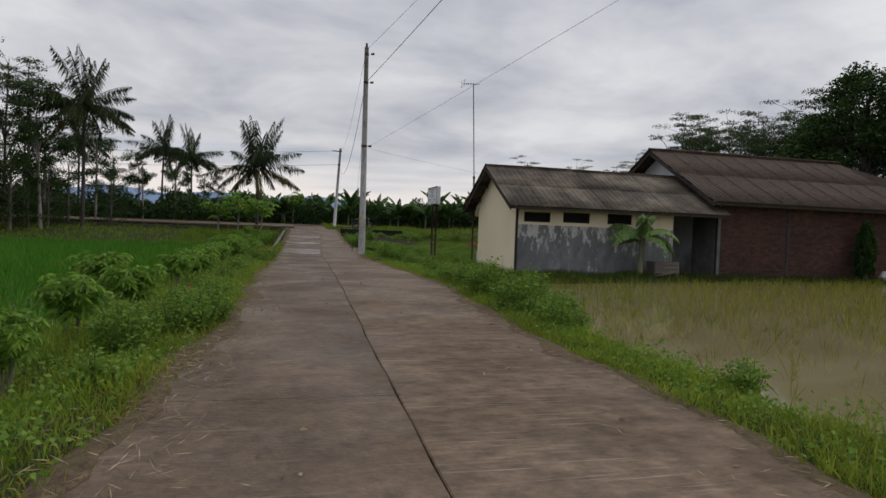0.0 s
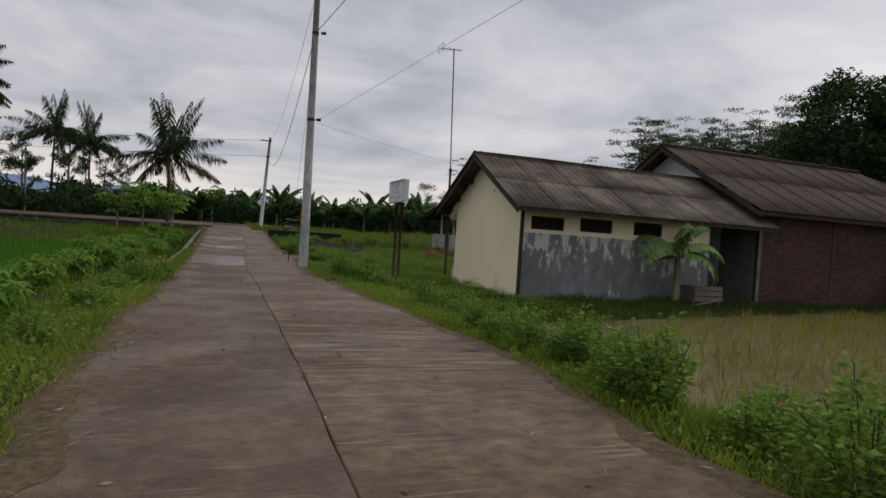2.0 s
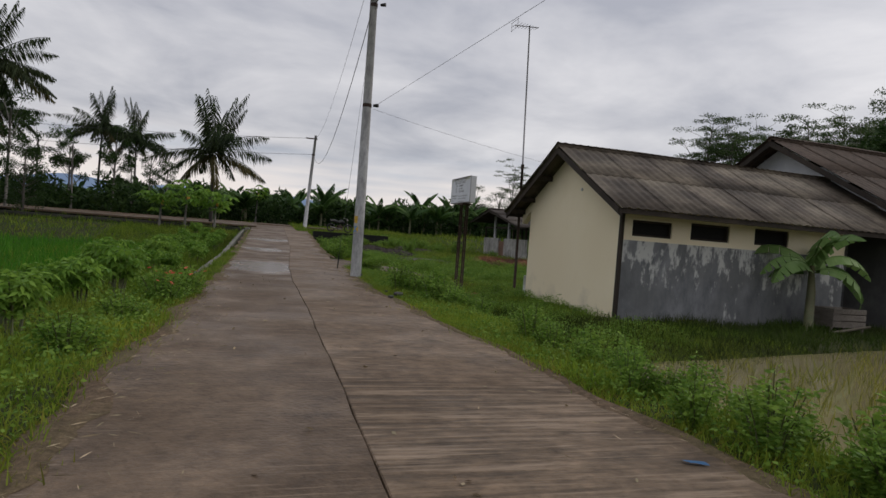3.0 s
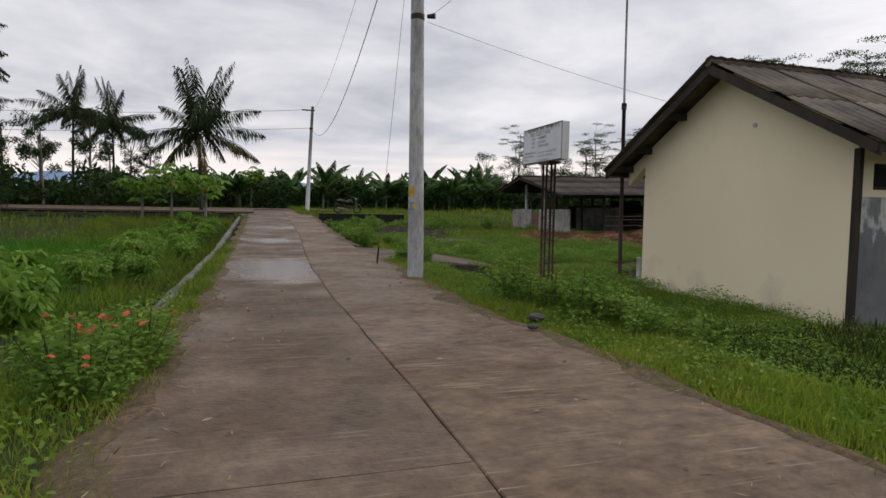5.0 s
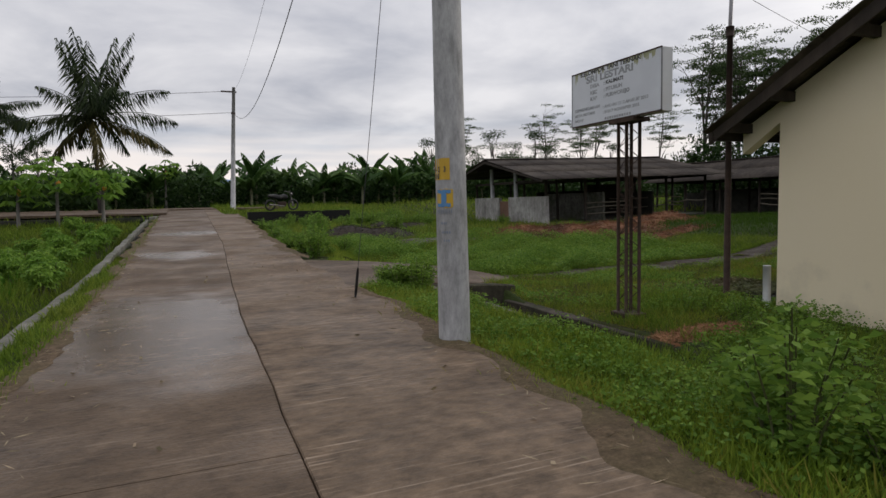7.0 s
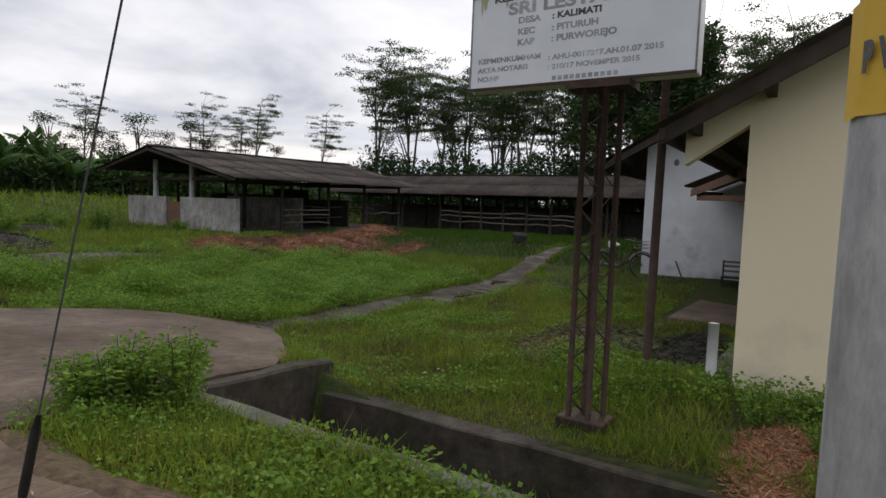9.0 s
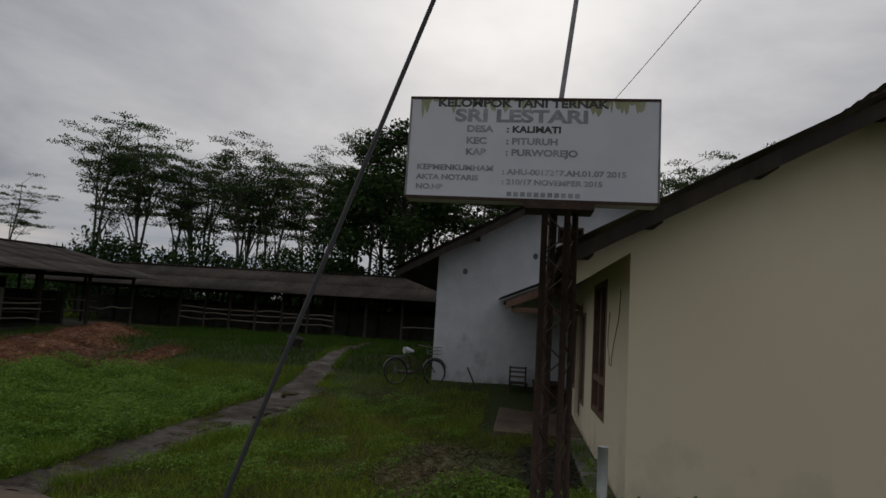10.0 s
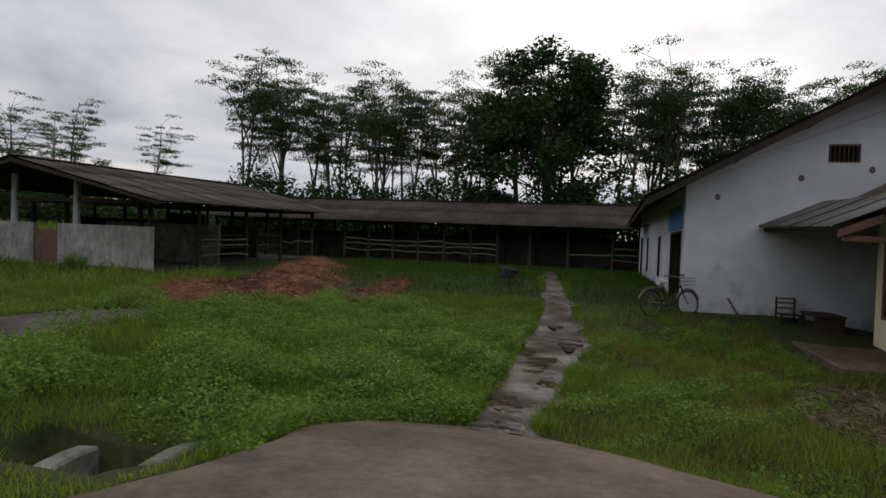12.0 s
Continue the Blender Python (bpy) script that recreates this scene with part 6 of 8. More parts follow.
    # the bank's shadow is put into this grass colour
    blades("bank_grass", x[k], y[k], 0.2, 0.012, M["bank"], "grass bank in front of the houses, shade painted into its green")
    x, y = spread(30000, -40, 0, 40, 62)
    k = (y < 47.3) | (y > 56.2) | ((y > 48.2) & (y < 49.8))
    blades("field_grass", x[k], y[k], 0.3, 0.04, M["grass"], "green bank along the cross road")
    # dead and broad-leaved patches between the track and the house
    x, y = spread(60000, 5.5, 13.5, 22.9, 27.2)
    k = ~in_yard_gap(x, y) & (noise_field(2.2 * x + 1, 2.6 * y) + 0.35 * noise_field(5.5 * x, 6.1 * y) > 0.9)
    blades("dead_grass", x[k], y[k], 0.12, 0.007, M["deadweed"], "patches of brown withered grass in the farmyard", lean=0.7)
    # taller tufts scattered through the yard
    x, y = spread(90000, 4.8, 14, 22.8, 35)
    k = ~in_yard_gap(x, y) & (noise_field(4.1 * x, 4.7 * y) + 0.3 * noise_field(1.1 * x, 0.9 * y) > 0.98)
    blades("yard_grass", x[k], y[k], 0.17, 0.006, M["grass_b"], "taller tufts of grass in the farmyard", lean=0.45)
    # stray tufts that creep over the concrete edge
    for edge, sg in ((road_left, -1), (road_right, 1)):
        y = RNG.uniform(-3, 40, 26000)
        x = edge(y) - sg * RNG.normal(0.03, 0.11, len(y))
        k = noise_field(x * 2.3, y * 2.1) + 0.3 * np.sin(7 * y) > 0.62
        x, y = x[k], y[k]
        k = (y < 25.2) | (y > 29) | (sg < 0)
        blades("edge_grass", x[k], y[k], 0.075, 0.007, M["grass_b"], "low grass creeping over the concrete edge", lean=0.8, base=None)
    # rice
    x, y = spread(150000, -34, -1.7, -5, 40)
    keep = RNG.random(len(x)) < np.clip(1.3 - 0.012 * y - 0.02 * np.abs(x), 0.3, 1)
    x, y = x[keep], y[keep]
    keep = x < road_left(y) - 1.75
    x, y = x[keep], y[keep]
    blades("rice_field", x, y, 0.44, 0.022, M["rice"], "even bright green young rice", "rice", lean=0.22, base=-0.64)
    gx, gy = np.meshgrid(np.arange(4.3, 34, 0.24), np.arange(-5, 17.0, 0.24))
    gx, gy = gx.ravel(), gy.ravel()
    gx = gx + RNG.normal(0, 0.05, len(gx))
    gy = gy + RNG.normal(0, 0.05, len(gy))
    keep = (gy < np.minimum(14.4 + 0.24 * (gx - 6.4), 17.0)) & (gx > road_right(gy) + 1.15)
    dens = 0.2 + 0.7 * sstep(gy + 0.15 * gx, 5, 13)
    keep &= RNG.random(len(gx)) < dens
    gx, gy = gx[keep], gy[keep]
    x, y = np.repeat(gx, 7), np.repeat(gy, 7)
    x, y = x + RNG.normal(0, 0.02, len(x)), y + RNG.normal(0, 0.02, len(y))
    blades("rice_field", x, y, 0.30, 0.009, M["rice_thin"], "sparse yellow-green rice tufts in shallow water", "rice", lean=0.3, base=-0.4)
    # low broad-leaved weeds
    def weeds(x, y, size, label, lift=0.07):
        z = ground_z(x, y) + RNG.uniform(0.0, 1.0, len(x)) * lift * (0.25 + 1.6 * np.clip(noise_field(3.7 * x + 3, 3.3 * y) + 0.4 * noise_field(5.2 * x, 5.9 * y) - 0.25, 0, 1.2))
        d = rand_dirs(len(x), 0.5)
        d[:, 2] = np.abs(d[:, 2]) * 0.6
        v = leaves(np.stack([x, y, z], 1), d, size, size * 0.6, 0.2)
        tagged(fast_mesh("ground_cover", v, M["weed"]), label, "weeds", kind="stuff")
    y = RNG.uniform(-3, 20, 16000)
    x = road_left(y) - 0.05 - RNG.beta(1.3, 1.2, len(y)) * 1.7
    weeds(x, y, 0.042, "low broad-leaved weeds on the verge", 0.16)
    y = RNG.uniform(-3, 24, 26000)
    x = road_right(y) + 0.03 + RNG.beta(1.2, 1.4, len(y)) * 1.5
    k = ~in_yard_gap(x, y)
    weeds(x[k], y[k], 0.036, "low broad-leaved weeds on the verge", 0.11)
    x, y = spread(160000, 4.6, 13, 27.9, 34)
    k = ~in_yard_gap(x, y) & (noise_field(x * 0.7, y * 0.7) + 0.3 * noise_field(2.9 * x, 3.3 * y) > 0.1)
    weeds(x[k], y[k], 0.043, "bright creeping weeds in the farmyard", 0.19)
    y = RNG.uniform(19.5, 25.2, 15000)
    x = road_right(y) + 0.02 + RNG.random(len(y)) ** 0.8 * (4.0 - road_right(y))
    k = ((noise_field(2.6 * x, 2.2 * y) > 0.4) | (x > 3.7)) & (x < 3.94)
    weeds(x[k], y[k], 0.027, "lush weeds between road and drain", 0.08)
    x, y = spread(20000, 4.6, 7.3, 15.5, 21.8)
    weeds(x, y, 0.034, "dark leafy weeds below the house wall", 0.14)
    x, y = spread(70000, 5.45, 13, 23.0, 27.2)
    k = ~in_yard_gap(x, y) & (noise_field(1.7 * x + 2, 2.0 * y + 1) + 0.35 * noise_field(4.7 * x, 5.3 * y) > 0.82)
    weeds(x[k], y[k], 0.034, "patches of leafy weeds in the trampled yard", 0.12)
    y = RNG.uniform(13.5, 25, 60000)
    x = road_right(y) + RNG.beta(1.1, 1.6, len(y)) * 1.5
    k = ~in_yard_gap(x, y)
    blades("verge_grass", x[k], y[k], 0.12, 0.007, M["grass_b"], "bright green grass along the road edge")
    x, y = spread(16000, 5.0, 9, 21.6, 24.8)
    k = ~in_yard_gap(x, y) & (noise_field(x, y + 5) > 0.4)
    weeds(x[k], y[k], 0.042, "dark creeping weeds by the house wall", 0.12)


def noise_field(x, y):
    return 0.5 + 0.28 * np.sin(0.9 * x + 1.3 * np.sin(0.7 * y)) + 0.26 * np.sin(1.1 * y - 0.6 * x + 2) + 0.2 * np.sin(2.3 * x + 1.9 * y)


build_grass()


def make_cassava(h, seed):
    rnd = random.Random(seed)
    t = thing("cassava_shrub", pose(0, 0, -50), "leafy green cassava shrub on the field bank", "shrub", "cassava on the bank")
    bm = bmesh.new()
    base, tips = [], []
    for k in range(5):
        a = rnd.uniform(0, 6.28)
        r = rnd.uniform(0.06, 0.24)
        p = [(0.05 * math.cos(a), 0.05 * math.sin(a), -0.05), (r * 0.5 * math.cos(a), r * 0.5 * math.sin(a), h * 0.5), (r * math.cos(a), r * math.sin(a), h * rnd.uniform(0.75, 1.0))]
        tube(bm, p, [0.014, 0.011, 0.006], n=5)
        tips.append(p)
    part("stalk", bm, M["stem"], t)
    cs, ds = [], []
    for p in tips:
        for q in range(30):
            f = rnd.uniform(0.2, 1.0) ** 0.6
            a, b = (p[0], p[1]) if f < 0.5 else (p[1], p[2])
            g = f * 2 if f < 0.5 else f * 2 - 1
            o = Vector(a).lerp(Vector(b), g)
            an = rnd.uniform(0, 6.28)
            c = o + Vector((math.cos(an), math.sin(an), rnd.uniform(-0.1, 0.6))) * rnd.uniform(0.08, 0.18)
            n = Vector((math.cos(an) * 0.6, math.sin(an) * 0.6, 1)).normalized()
            u = n.orthogonal().normalized()
            v = n.cross(u)
            for s in range(6):
                an2 = s * 1.05 + rnd.uniform(-0.1, 0.1)
                cs.append(c)
                ds.append(u * math.cos(an2) + v * math.sin(an2) - n * 0.25)
    fast_mesh("foliage", leaves(np.array(cs), np.array(ds), 0.10, 0.038, 0.15), M["cassava"], t)
    return t


def make_weed_shrub(h, r, seed, flowers, name="flowering_shrub", label="bushy green shrub with coral flowers at the road edge"):
    rnd = random.Random(seed)
    t = thing(name, pose(0, 0, -50), label, "shrub", "shrubs along the road")
    bm = bmesh.new()
    cs, ds = [], []
    tops = []
    for k in range(16):
        a, q = rnd.uniform(0, 6.28), r * math.sqrt(rnd.random())
        hh = h * (1 - 0.4 * (q / r) ** 2) * rnd.uniform(0.75, 1.05)
        p0, p1 = Vector((0.3 * q * math.cos(a), 0.3 * q * math.sin(a), -0.05)), Vector((q * math.cos(a), q * math.sin(a), hh))
        tube(bm, [p0, p0.lerp(p1, 0.5) + Vector((0, 0, 0.05)), p1], [0.006, 0.005, 0.003], n=4)
        tops.append(p1)
        for s in range(88):
            f = rnd.uniform(0.12, 1.0)
            o = p0.lerp(p1, f)
            an = rnd.uniform(0, 6.28)
            d = Vector((math.cos(an), math.sin(an), rnd.uniform(-0.2, 0.7)))
            cs.append(o + d * rnd.uniform(0, 0.07))
            ds.append(d)
    part("stalk", bm, M["stem"], t)
    fast_mesh("foliage", leaves(np.array(cs), np.array(ds), 0.050, 0.024, 0.15), M["weed"], t)
    for k in range(flowers):
        p = rnd.choice(tops) + Vector((rnd.uniform(-0.1, 0.1), rnd.uniform(-0.1, 0.1), rnd.uniform(0.02, 0.14)))
        fb = bmesh.new()
        tilt = Euler((rnd.uniform(-0.6, 0.6), rnd.uniform(-0.6, 0.6), rnd.uniform(0, 6))).to_matrix()
        for ring, (nn, rad, dz) in enumerate(((10, 0.030, 0.0), (8, 0.020, 0.006))):
            for j in range(nn):
                a = 6.283 * j / nn + ring * 0.3
                e = 0.26
                pts = [(0.004 * math.cos(a), 0.004 * math.sin(a), dz), (0.7 * rad * math.cos(a - e), 0.7 * rad * math.sin(a - e), dz + 0.004), (rad * math.cos(a), rad * math.sin(a), dz), (0.7 * rad * math.cos(a + e), 0.7 * rad * math.sin(a + e), dz + 0.004)]
                fb.faces.new([fb.verts.new(p + tilt @ Vector(v)) for v in pts])
        part("flower", fb, M["petal"], t, "coral-red flower head")
    return t


def scatter_copies(protos, spots, smin, smax, seed):
    rnd = random.Random(seed)
    for x, y in spots:
        s = rnd.uniform(smin, smax)
        copy_thing(rnd.choice(protos), Matrix.Translation((x, y, gz(x, y))) @ Matrix.Rotation(rnd.uniform(0, 6.28), 4, "Z") @ Matrix.Diagonal((s, s, s * rnd.uniform(0.85, 1.1), 1)))


def drop_things(protos):
    for p in protos:
        for o in (*p.children_recursive, p):
            bpy.data.objects.remove(o)


def build_shrubs():
    rnd = random.Random(11)
    cas = [make_cassava(h, k) for k, h in enumerate((0.75, 0.95, 0.85, 0.7))]
    scatter_copies(cas, [(-1.38, 6.25), (-1.32, 7.85), (-1.75, 8.3)], 0.95, 1.08, 21)
    scatter_copies(cas, [(-1.12, 4.3), (-1.3, 4.75)], 0.55, 0.65, 22)
    sp = [(-1.4 + rnd.uniform(-0.25, 0.25), y + rnd.uniform(-0.3, 0.3)) for y in np.arange(11.2, 20, 0.8)]
    sp += [(-1.9 + rnd.uniform(-0.9, 0.7), y) for y in np.arange(20, 44, 0.7)]
    sp += [(-2.9 + rnd.uniform(-0.5, 0.5), y) for y in np.arange(26, 43, 1.1)]
    scatter_copies(cas, sp, 0.8, 1.1, 1)
    fl = [make_weed_shrub(0.42, 0.28, 21, 4), make_weed_shrub(0.5, 0.32, 22, 3), make_weed_shrub(0.36, 0.25, 23, 5)]
    gr = [make_weed_shrub(0.42, 0.30, 24, 0, "green_shrub", "bushy green weed shrub at the road edge"), make_weed_shrub(0.55, 0.30, 25, 0, "green_shrub", "bushy green weed shrub at the road edge")]
    sp = [(3.15 + 0.1 * (y - 6.5) + rnd.uniform(-0.08, 0.42), y + rnd.uniform(-0.15, 0.15)) for y in np.arange(6.5, 11.0, 0.25)]
    scatter_copies(gr, sp, 0.6, 1.05, 2)
    scatter_copies(fl, [(x + 0.2, y) for x, y in sp[::4]], 0.8, 1.1, 18)
    sp = [(3.35 + 0.09 * (y - 10) + rnd.uniform(-0.1, 0.45), y + rnd.uniform(-0.15, 0.15)) for y in np.arange(11.0, 14.4, 0.26)] + [(3.25, 5.9), (3.6, 3.6), (3.8, 2.6)]
    scatter_copies(gr, sp, 0.55, 0.85, 3)
    sp = [(3.45, 19.0), (3.3, 19.35), (3.6, 18.7), (3.65, 18.2), (3.85, 17.9), (3.78, 17.5), (4.1, 17.8), (3.95, 18.5), (3.62, 19.6), (4.2, 17.2)]
    scatter_copies(gr, sp, 0.85, 1.2, 14)
    sp = [(5.0, 20.2), (5.3, 19.6), (4.9, 19.0), (5.7, 20.8), (5.2, 18.3), (5.75, 21.3), (6.5, 22.3), (6.9, 22.0), (6.2, 21.9), (3.4, 25.25)]
    scatter_copies(gr, sp, 0.42, 0.62, 4)
    scatter_copies(gr, [(3.55, 25.15), (3.68, 25.3), (3.95, 25.1), (3.8, 25.0)], 0.5, 0.85, 15)
    sp = [(3.6, 30.4), (3.7, 31.6), (3.5, 33.0), (3.6, 35.5), (3.9, 37.0), (4.8, 36), (6.2, 37.5), (8.2, 38.5), (12.9, 38.9)]
    scatter_copies(gr, sp, 0.9, 1.5, 5)
    sp = [(rnd.uniform(3.9, 11.5), rnd.uniform(40, 48)) for k in range(40)]
    scatter_copies(gr, sp, 0.7, 1.5, 25)
    sp = [(rnd.uniform(3.4, 4.6), rnd.uniform(30.4, 35)) for k in range(16)]
    scatter_copies(gr, sp, 0.45, 0.8, 26)
    sp = [(-0.2, 16.9), (-0.32, 17.2), (-0.15, 17.25), (-0.4, 17.6), (-0.55, 17.1), (-0.45, 16.7), (-0.3, 16.5)]
    scatter_copies(fl, sp, 0.75, 1.0, 6)
    sp = [(-0.3, 6.15), (-0.24, 6.5), (-0.45, 6.85), (-0.5, 6.0), (-0.62, 6.45), (-0.35, 7.2), (-0.55, 7.6), (-0.75, 5.4), (-0.9, 5.9)]
    scatter_copies(gr, sp, 0.6, 0.85, 17)
    scatter_copies(fl, [(-0.85, 8.5), (-0.95, 9.1), (-0.8, 9.7)], 0.7, 0.9, 19)
    sp = [(-0.6, 4.2), (-0.5, 8.4), (-0.7, 9.6), (-0.6, 11.2), (-0.6, 13.4), (-0.55, 15.0), (-0.75, 3.0), (-0.9, 2.1), (-0.4, 40), (-0.5, 41), (-0.6, 39.4), (-0.6, 42), (-0.5, 43)]
    scatter_copies(gr, sp, 0.55, 0.9, 7)
    drop_things(cas + fl + gr)


build_shrubs()


def banana_leaf(bm, root, az, length, width, rise_a, seed, torn=True, droop=2.4):
    rnd = random.Random(seed)
    n = 9
    pts = []
    p = Vector(root)
    el = rise_a
    for k in range(n + 1):
        pts.append(p.copy())
        p = p + Vector((math.cos(az) * math.cos(el), math.sin(az) * math.cos(el), math.sin(el))) * (length / n)
        el -= droop / n * rnd.uniform(0.6, 1.15)
    side = Vector((-math.sin(az), math.cos(az), 0))
    rows = []
    for k, q in enumerate(pts):
        f = k / n
        w = width * (math.sin(math.pi * min(1, 0.08 + f * 0.92)) ** 0.6) * (0.15 if k == 0 else 1) + 0.005
        dz = -0.5 * w
        rows.append((q + side * w / 2 + Vector((0, 0, dz)), q, q - side * w / 2 + Vector((0, 0, dz))))
    for k in range(1, n):
        a, b = rows[k], rows[k + 1]
        g = rnd.uniform(0.1, 0.45) if torn and rnd.random() < 0.7 else 0.0
        bl = b[0].lerp(a[0], g)
        br_ = b[2].lerp(a[2], g)
        V = [bm.verts.new(v) for v in (a[0], a[1], b[1], bl)]
        bm.faces.new(V)
        V = [bm.verts.new(v) for v in (a[1], a[2], br_, b[1])]
        bm.faces.new(V)
    tube(bm, pts, [0.02 - 0.016 * k / n for k in range(n + 1)], n=4)


def make_banana(h, nleaf, seed, label, group="", root=0.34, lift=(0.9, 1.52), wide=1.0, mat="banana"):
    rnd = random.Random(seed)
    t = thing("banana_plant", pose(0, 0, -50), label, "banana plant", group)
    part("stem", tube_bm([(0, 0, -0.1), (0.03, 0.02, h * 0.3), (0.02, 0.05, h * (root + 0.04))], [0.1, 0.085, 0.05], n=9), M["banana_stem"], t)
    for k in range(nleaf):
        bm = bmesh.new()
        banana_leaf(bm, (0.02, 0.05, h * root), 6.283 * k / nleaf + rnd.uniform(-0.4, 0.4), h * rnd.uniform(0.5, 0.68), wide * h * rnd.uniform(0.12, 0.17), rnd.uniform(*lift), seed * 40 + k, droop=2.4 if mat == "banana_near" else 1.5)
        part("leaf", bm, M[mat], t)
    return t


def build_bananas():
    b = make_banana(2.75, 11, 3, "green banana plant in front of the plastered wall", root=0.46, lift=(0.05, 1.4), wide=0.85, mat="banana_near")
    b.matrix_world = Matrix.Translation((11.55, 17.75, -0.33))
    protos = [make_banana(3.6, 10, 30 + k, "banana plant in the grove beyond the fields", "banana grove") for k in range(4)]
    rnd = random.Random(9)
    for k in range(170):
        x = -8 + 66 * k / 170 + rnd.uniform(-0.8, 0.8)
        y = 64 + rnd.uniform(-2.5, 8) + max(0, x - 20) * 0.25
        s = rnd.uniform(0.7, 1.3)
        copy_thing(rnd.choice(protos), Matrix.Translation((x, y, gz(x, y))) @ Matrix.Rotation(rnd.uniform(0, 6.28), 4, "Z") @ Matrix.Diagonal((s, s, s * rnd.uniform(0.75, 1.25), 1)))
    drop_things(protos)


build_bananas()


def frond(cs, ds, ls, ribs, root, az, length, el, curve, rnd, n=54):
    p = Vector(root)
    pts = []
    for k in range(n + 1):
        pts.append(p.copy())
        d = Vector((math.cos(az) * math.cos(el), math.sin(az) * math.cos(el), math.sin(el)))
        side = Vector((-math.sin(az), math.cos(az), 0))
        if k > 3:
            f = k / n
            L_ = length * 0.21 * math.sin(math.pi * (0.12 + 0.85 * f)) ** 0.7
            for s in (-1, 1):
                cs.append(p.copy())
                ds.append(side * s * 0.6 + d * 0.55 + Vector((0, 0, -0.85 - 0.35 * f)) + Vector((rnd.gauss(0, 0.12), rnd.gauss(0, 0.12), rnd.gauss(0, 0.1))))
                ls.append(L_)
        p = p + d * (length / n)
        el -= curve / n
    ribs.append(pts)


def make_palm(h, flen, nf, seed, label, up=0.5, dry=2):
    rnd = random.Random(seed)
    t = thing("coconut_palm", pose(0, 0, -60), label, "palm tree")
    lean = rnd.uniform(-0.3, 0.3)
    top = Vector((lean, 0.1, h))
    part("trunk", tube_bm([(0, 0, -0.3), (0, 0, 0.3), (lean * 0.3, 0, h * 0.5), top], [0.2, 0.13, 0.105, 0.09], n=9), M["bark_dark"], t)
    for kind, n, elr, mat in (("crown", nf, (-0.25, 1.45), M["palm"]), ("dry_fronds", dry, (-0.5, -0.1), M["palm_dry"])):
        cs, ds, ls, ribs = [], [], [], []
        for k in range(n):
            if kind == "crown" and k < n * 0.5 * up:
                el, cv, ln = rnd.uniform(1.15, 1.52), rnd.uniform(0.1, 0.6), flen * rnd.uniform(0.75, 1.1)
            elif kind == "crown":
                el, cv, ln = rnd.uniform(-0.15, 0.75), rnd.uniform(0.6, 1.1), flen * rnd.uniform(0.75, 1.05)
            else:
                el, cv, ln = rnd.uniform(*elr), 0.6, flen * 0.85
            frond(cs, ds, ls, ribs, top + Vector((0, 0, 0.1)), 2.4 * k + rnd.uniform(-0.3, 0.3), ln, el, cv, rnd)
        if not cs:
            continue
        c = fast_mesh(kind, leaves(np.array(cs), np.array(ds), np.array(ls), 0.075, 0.2), mat, t)
        bm = bmesh.new()
        for r in ribs:
            tube(bm, r[::4], [0.035 - 0.03 * k / len(r[::4]) for k in range(len(r[::4]))], n=4)
        part("midrib", bm, mat, c)
    return t


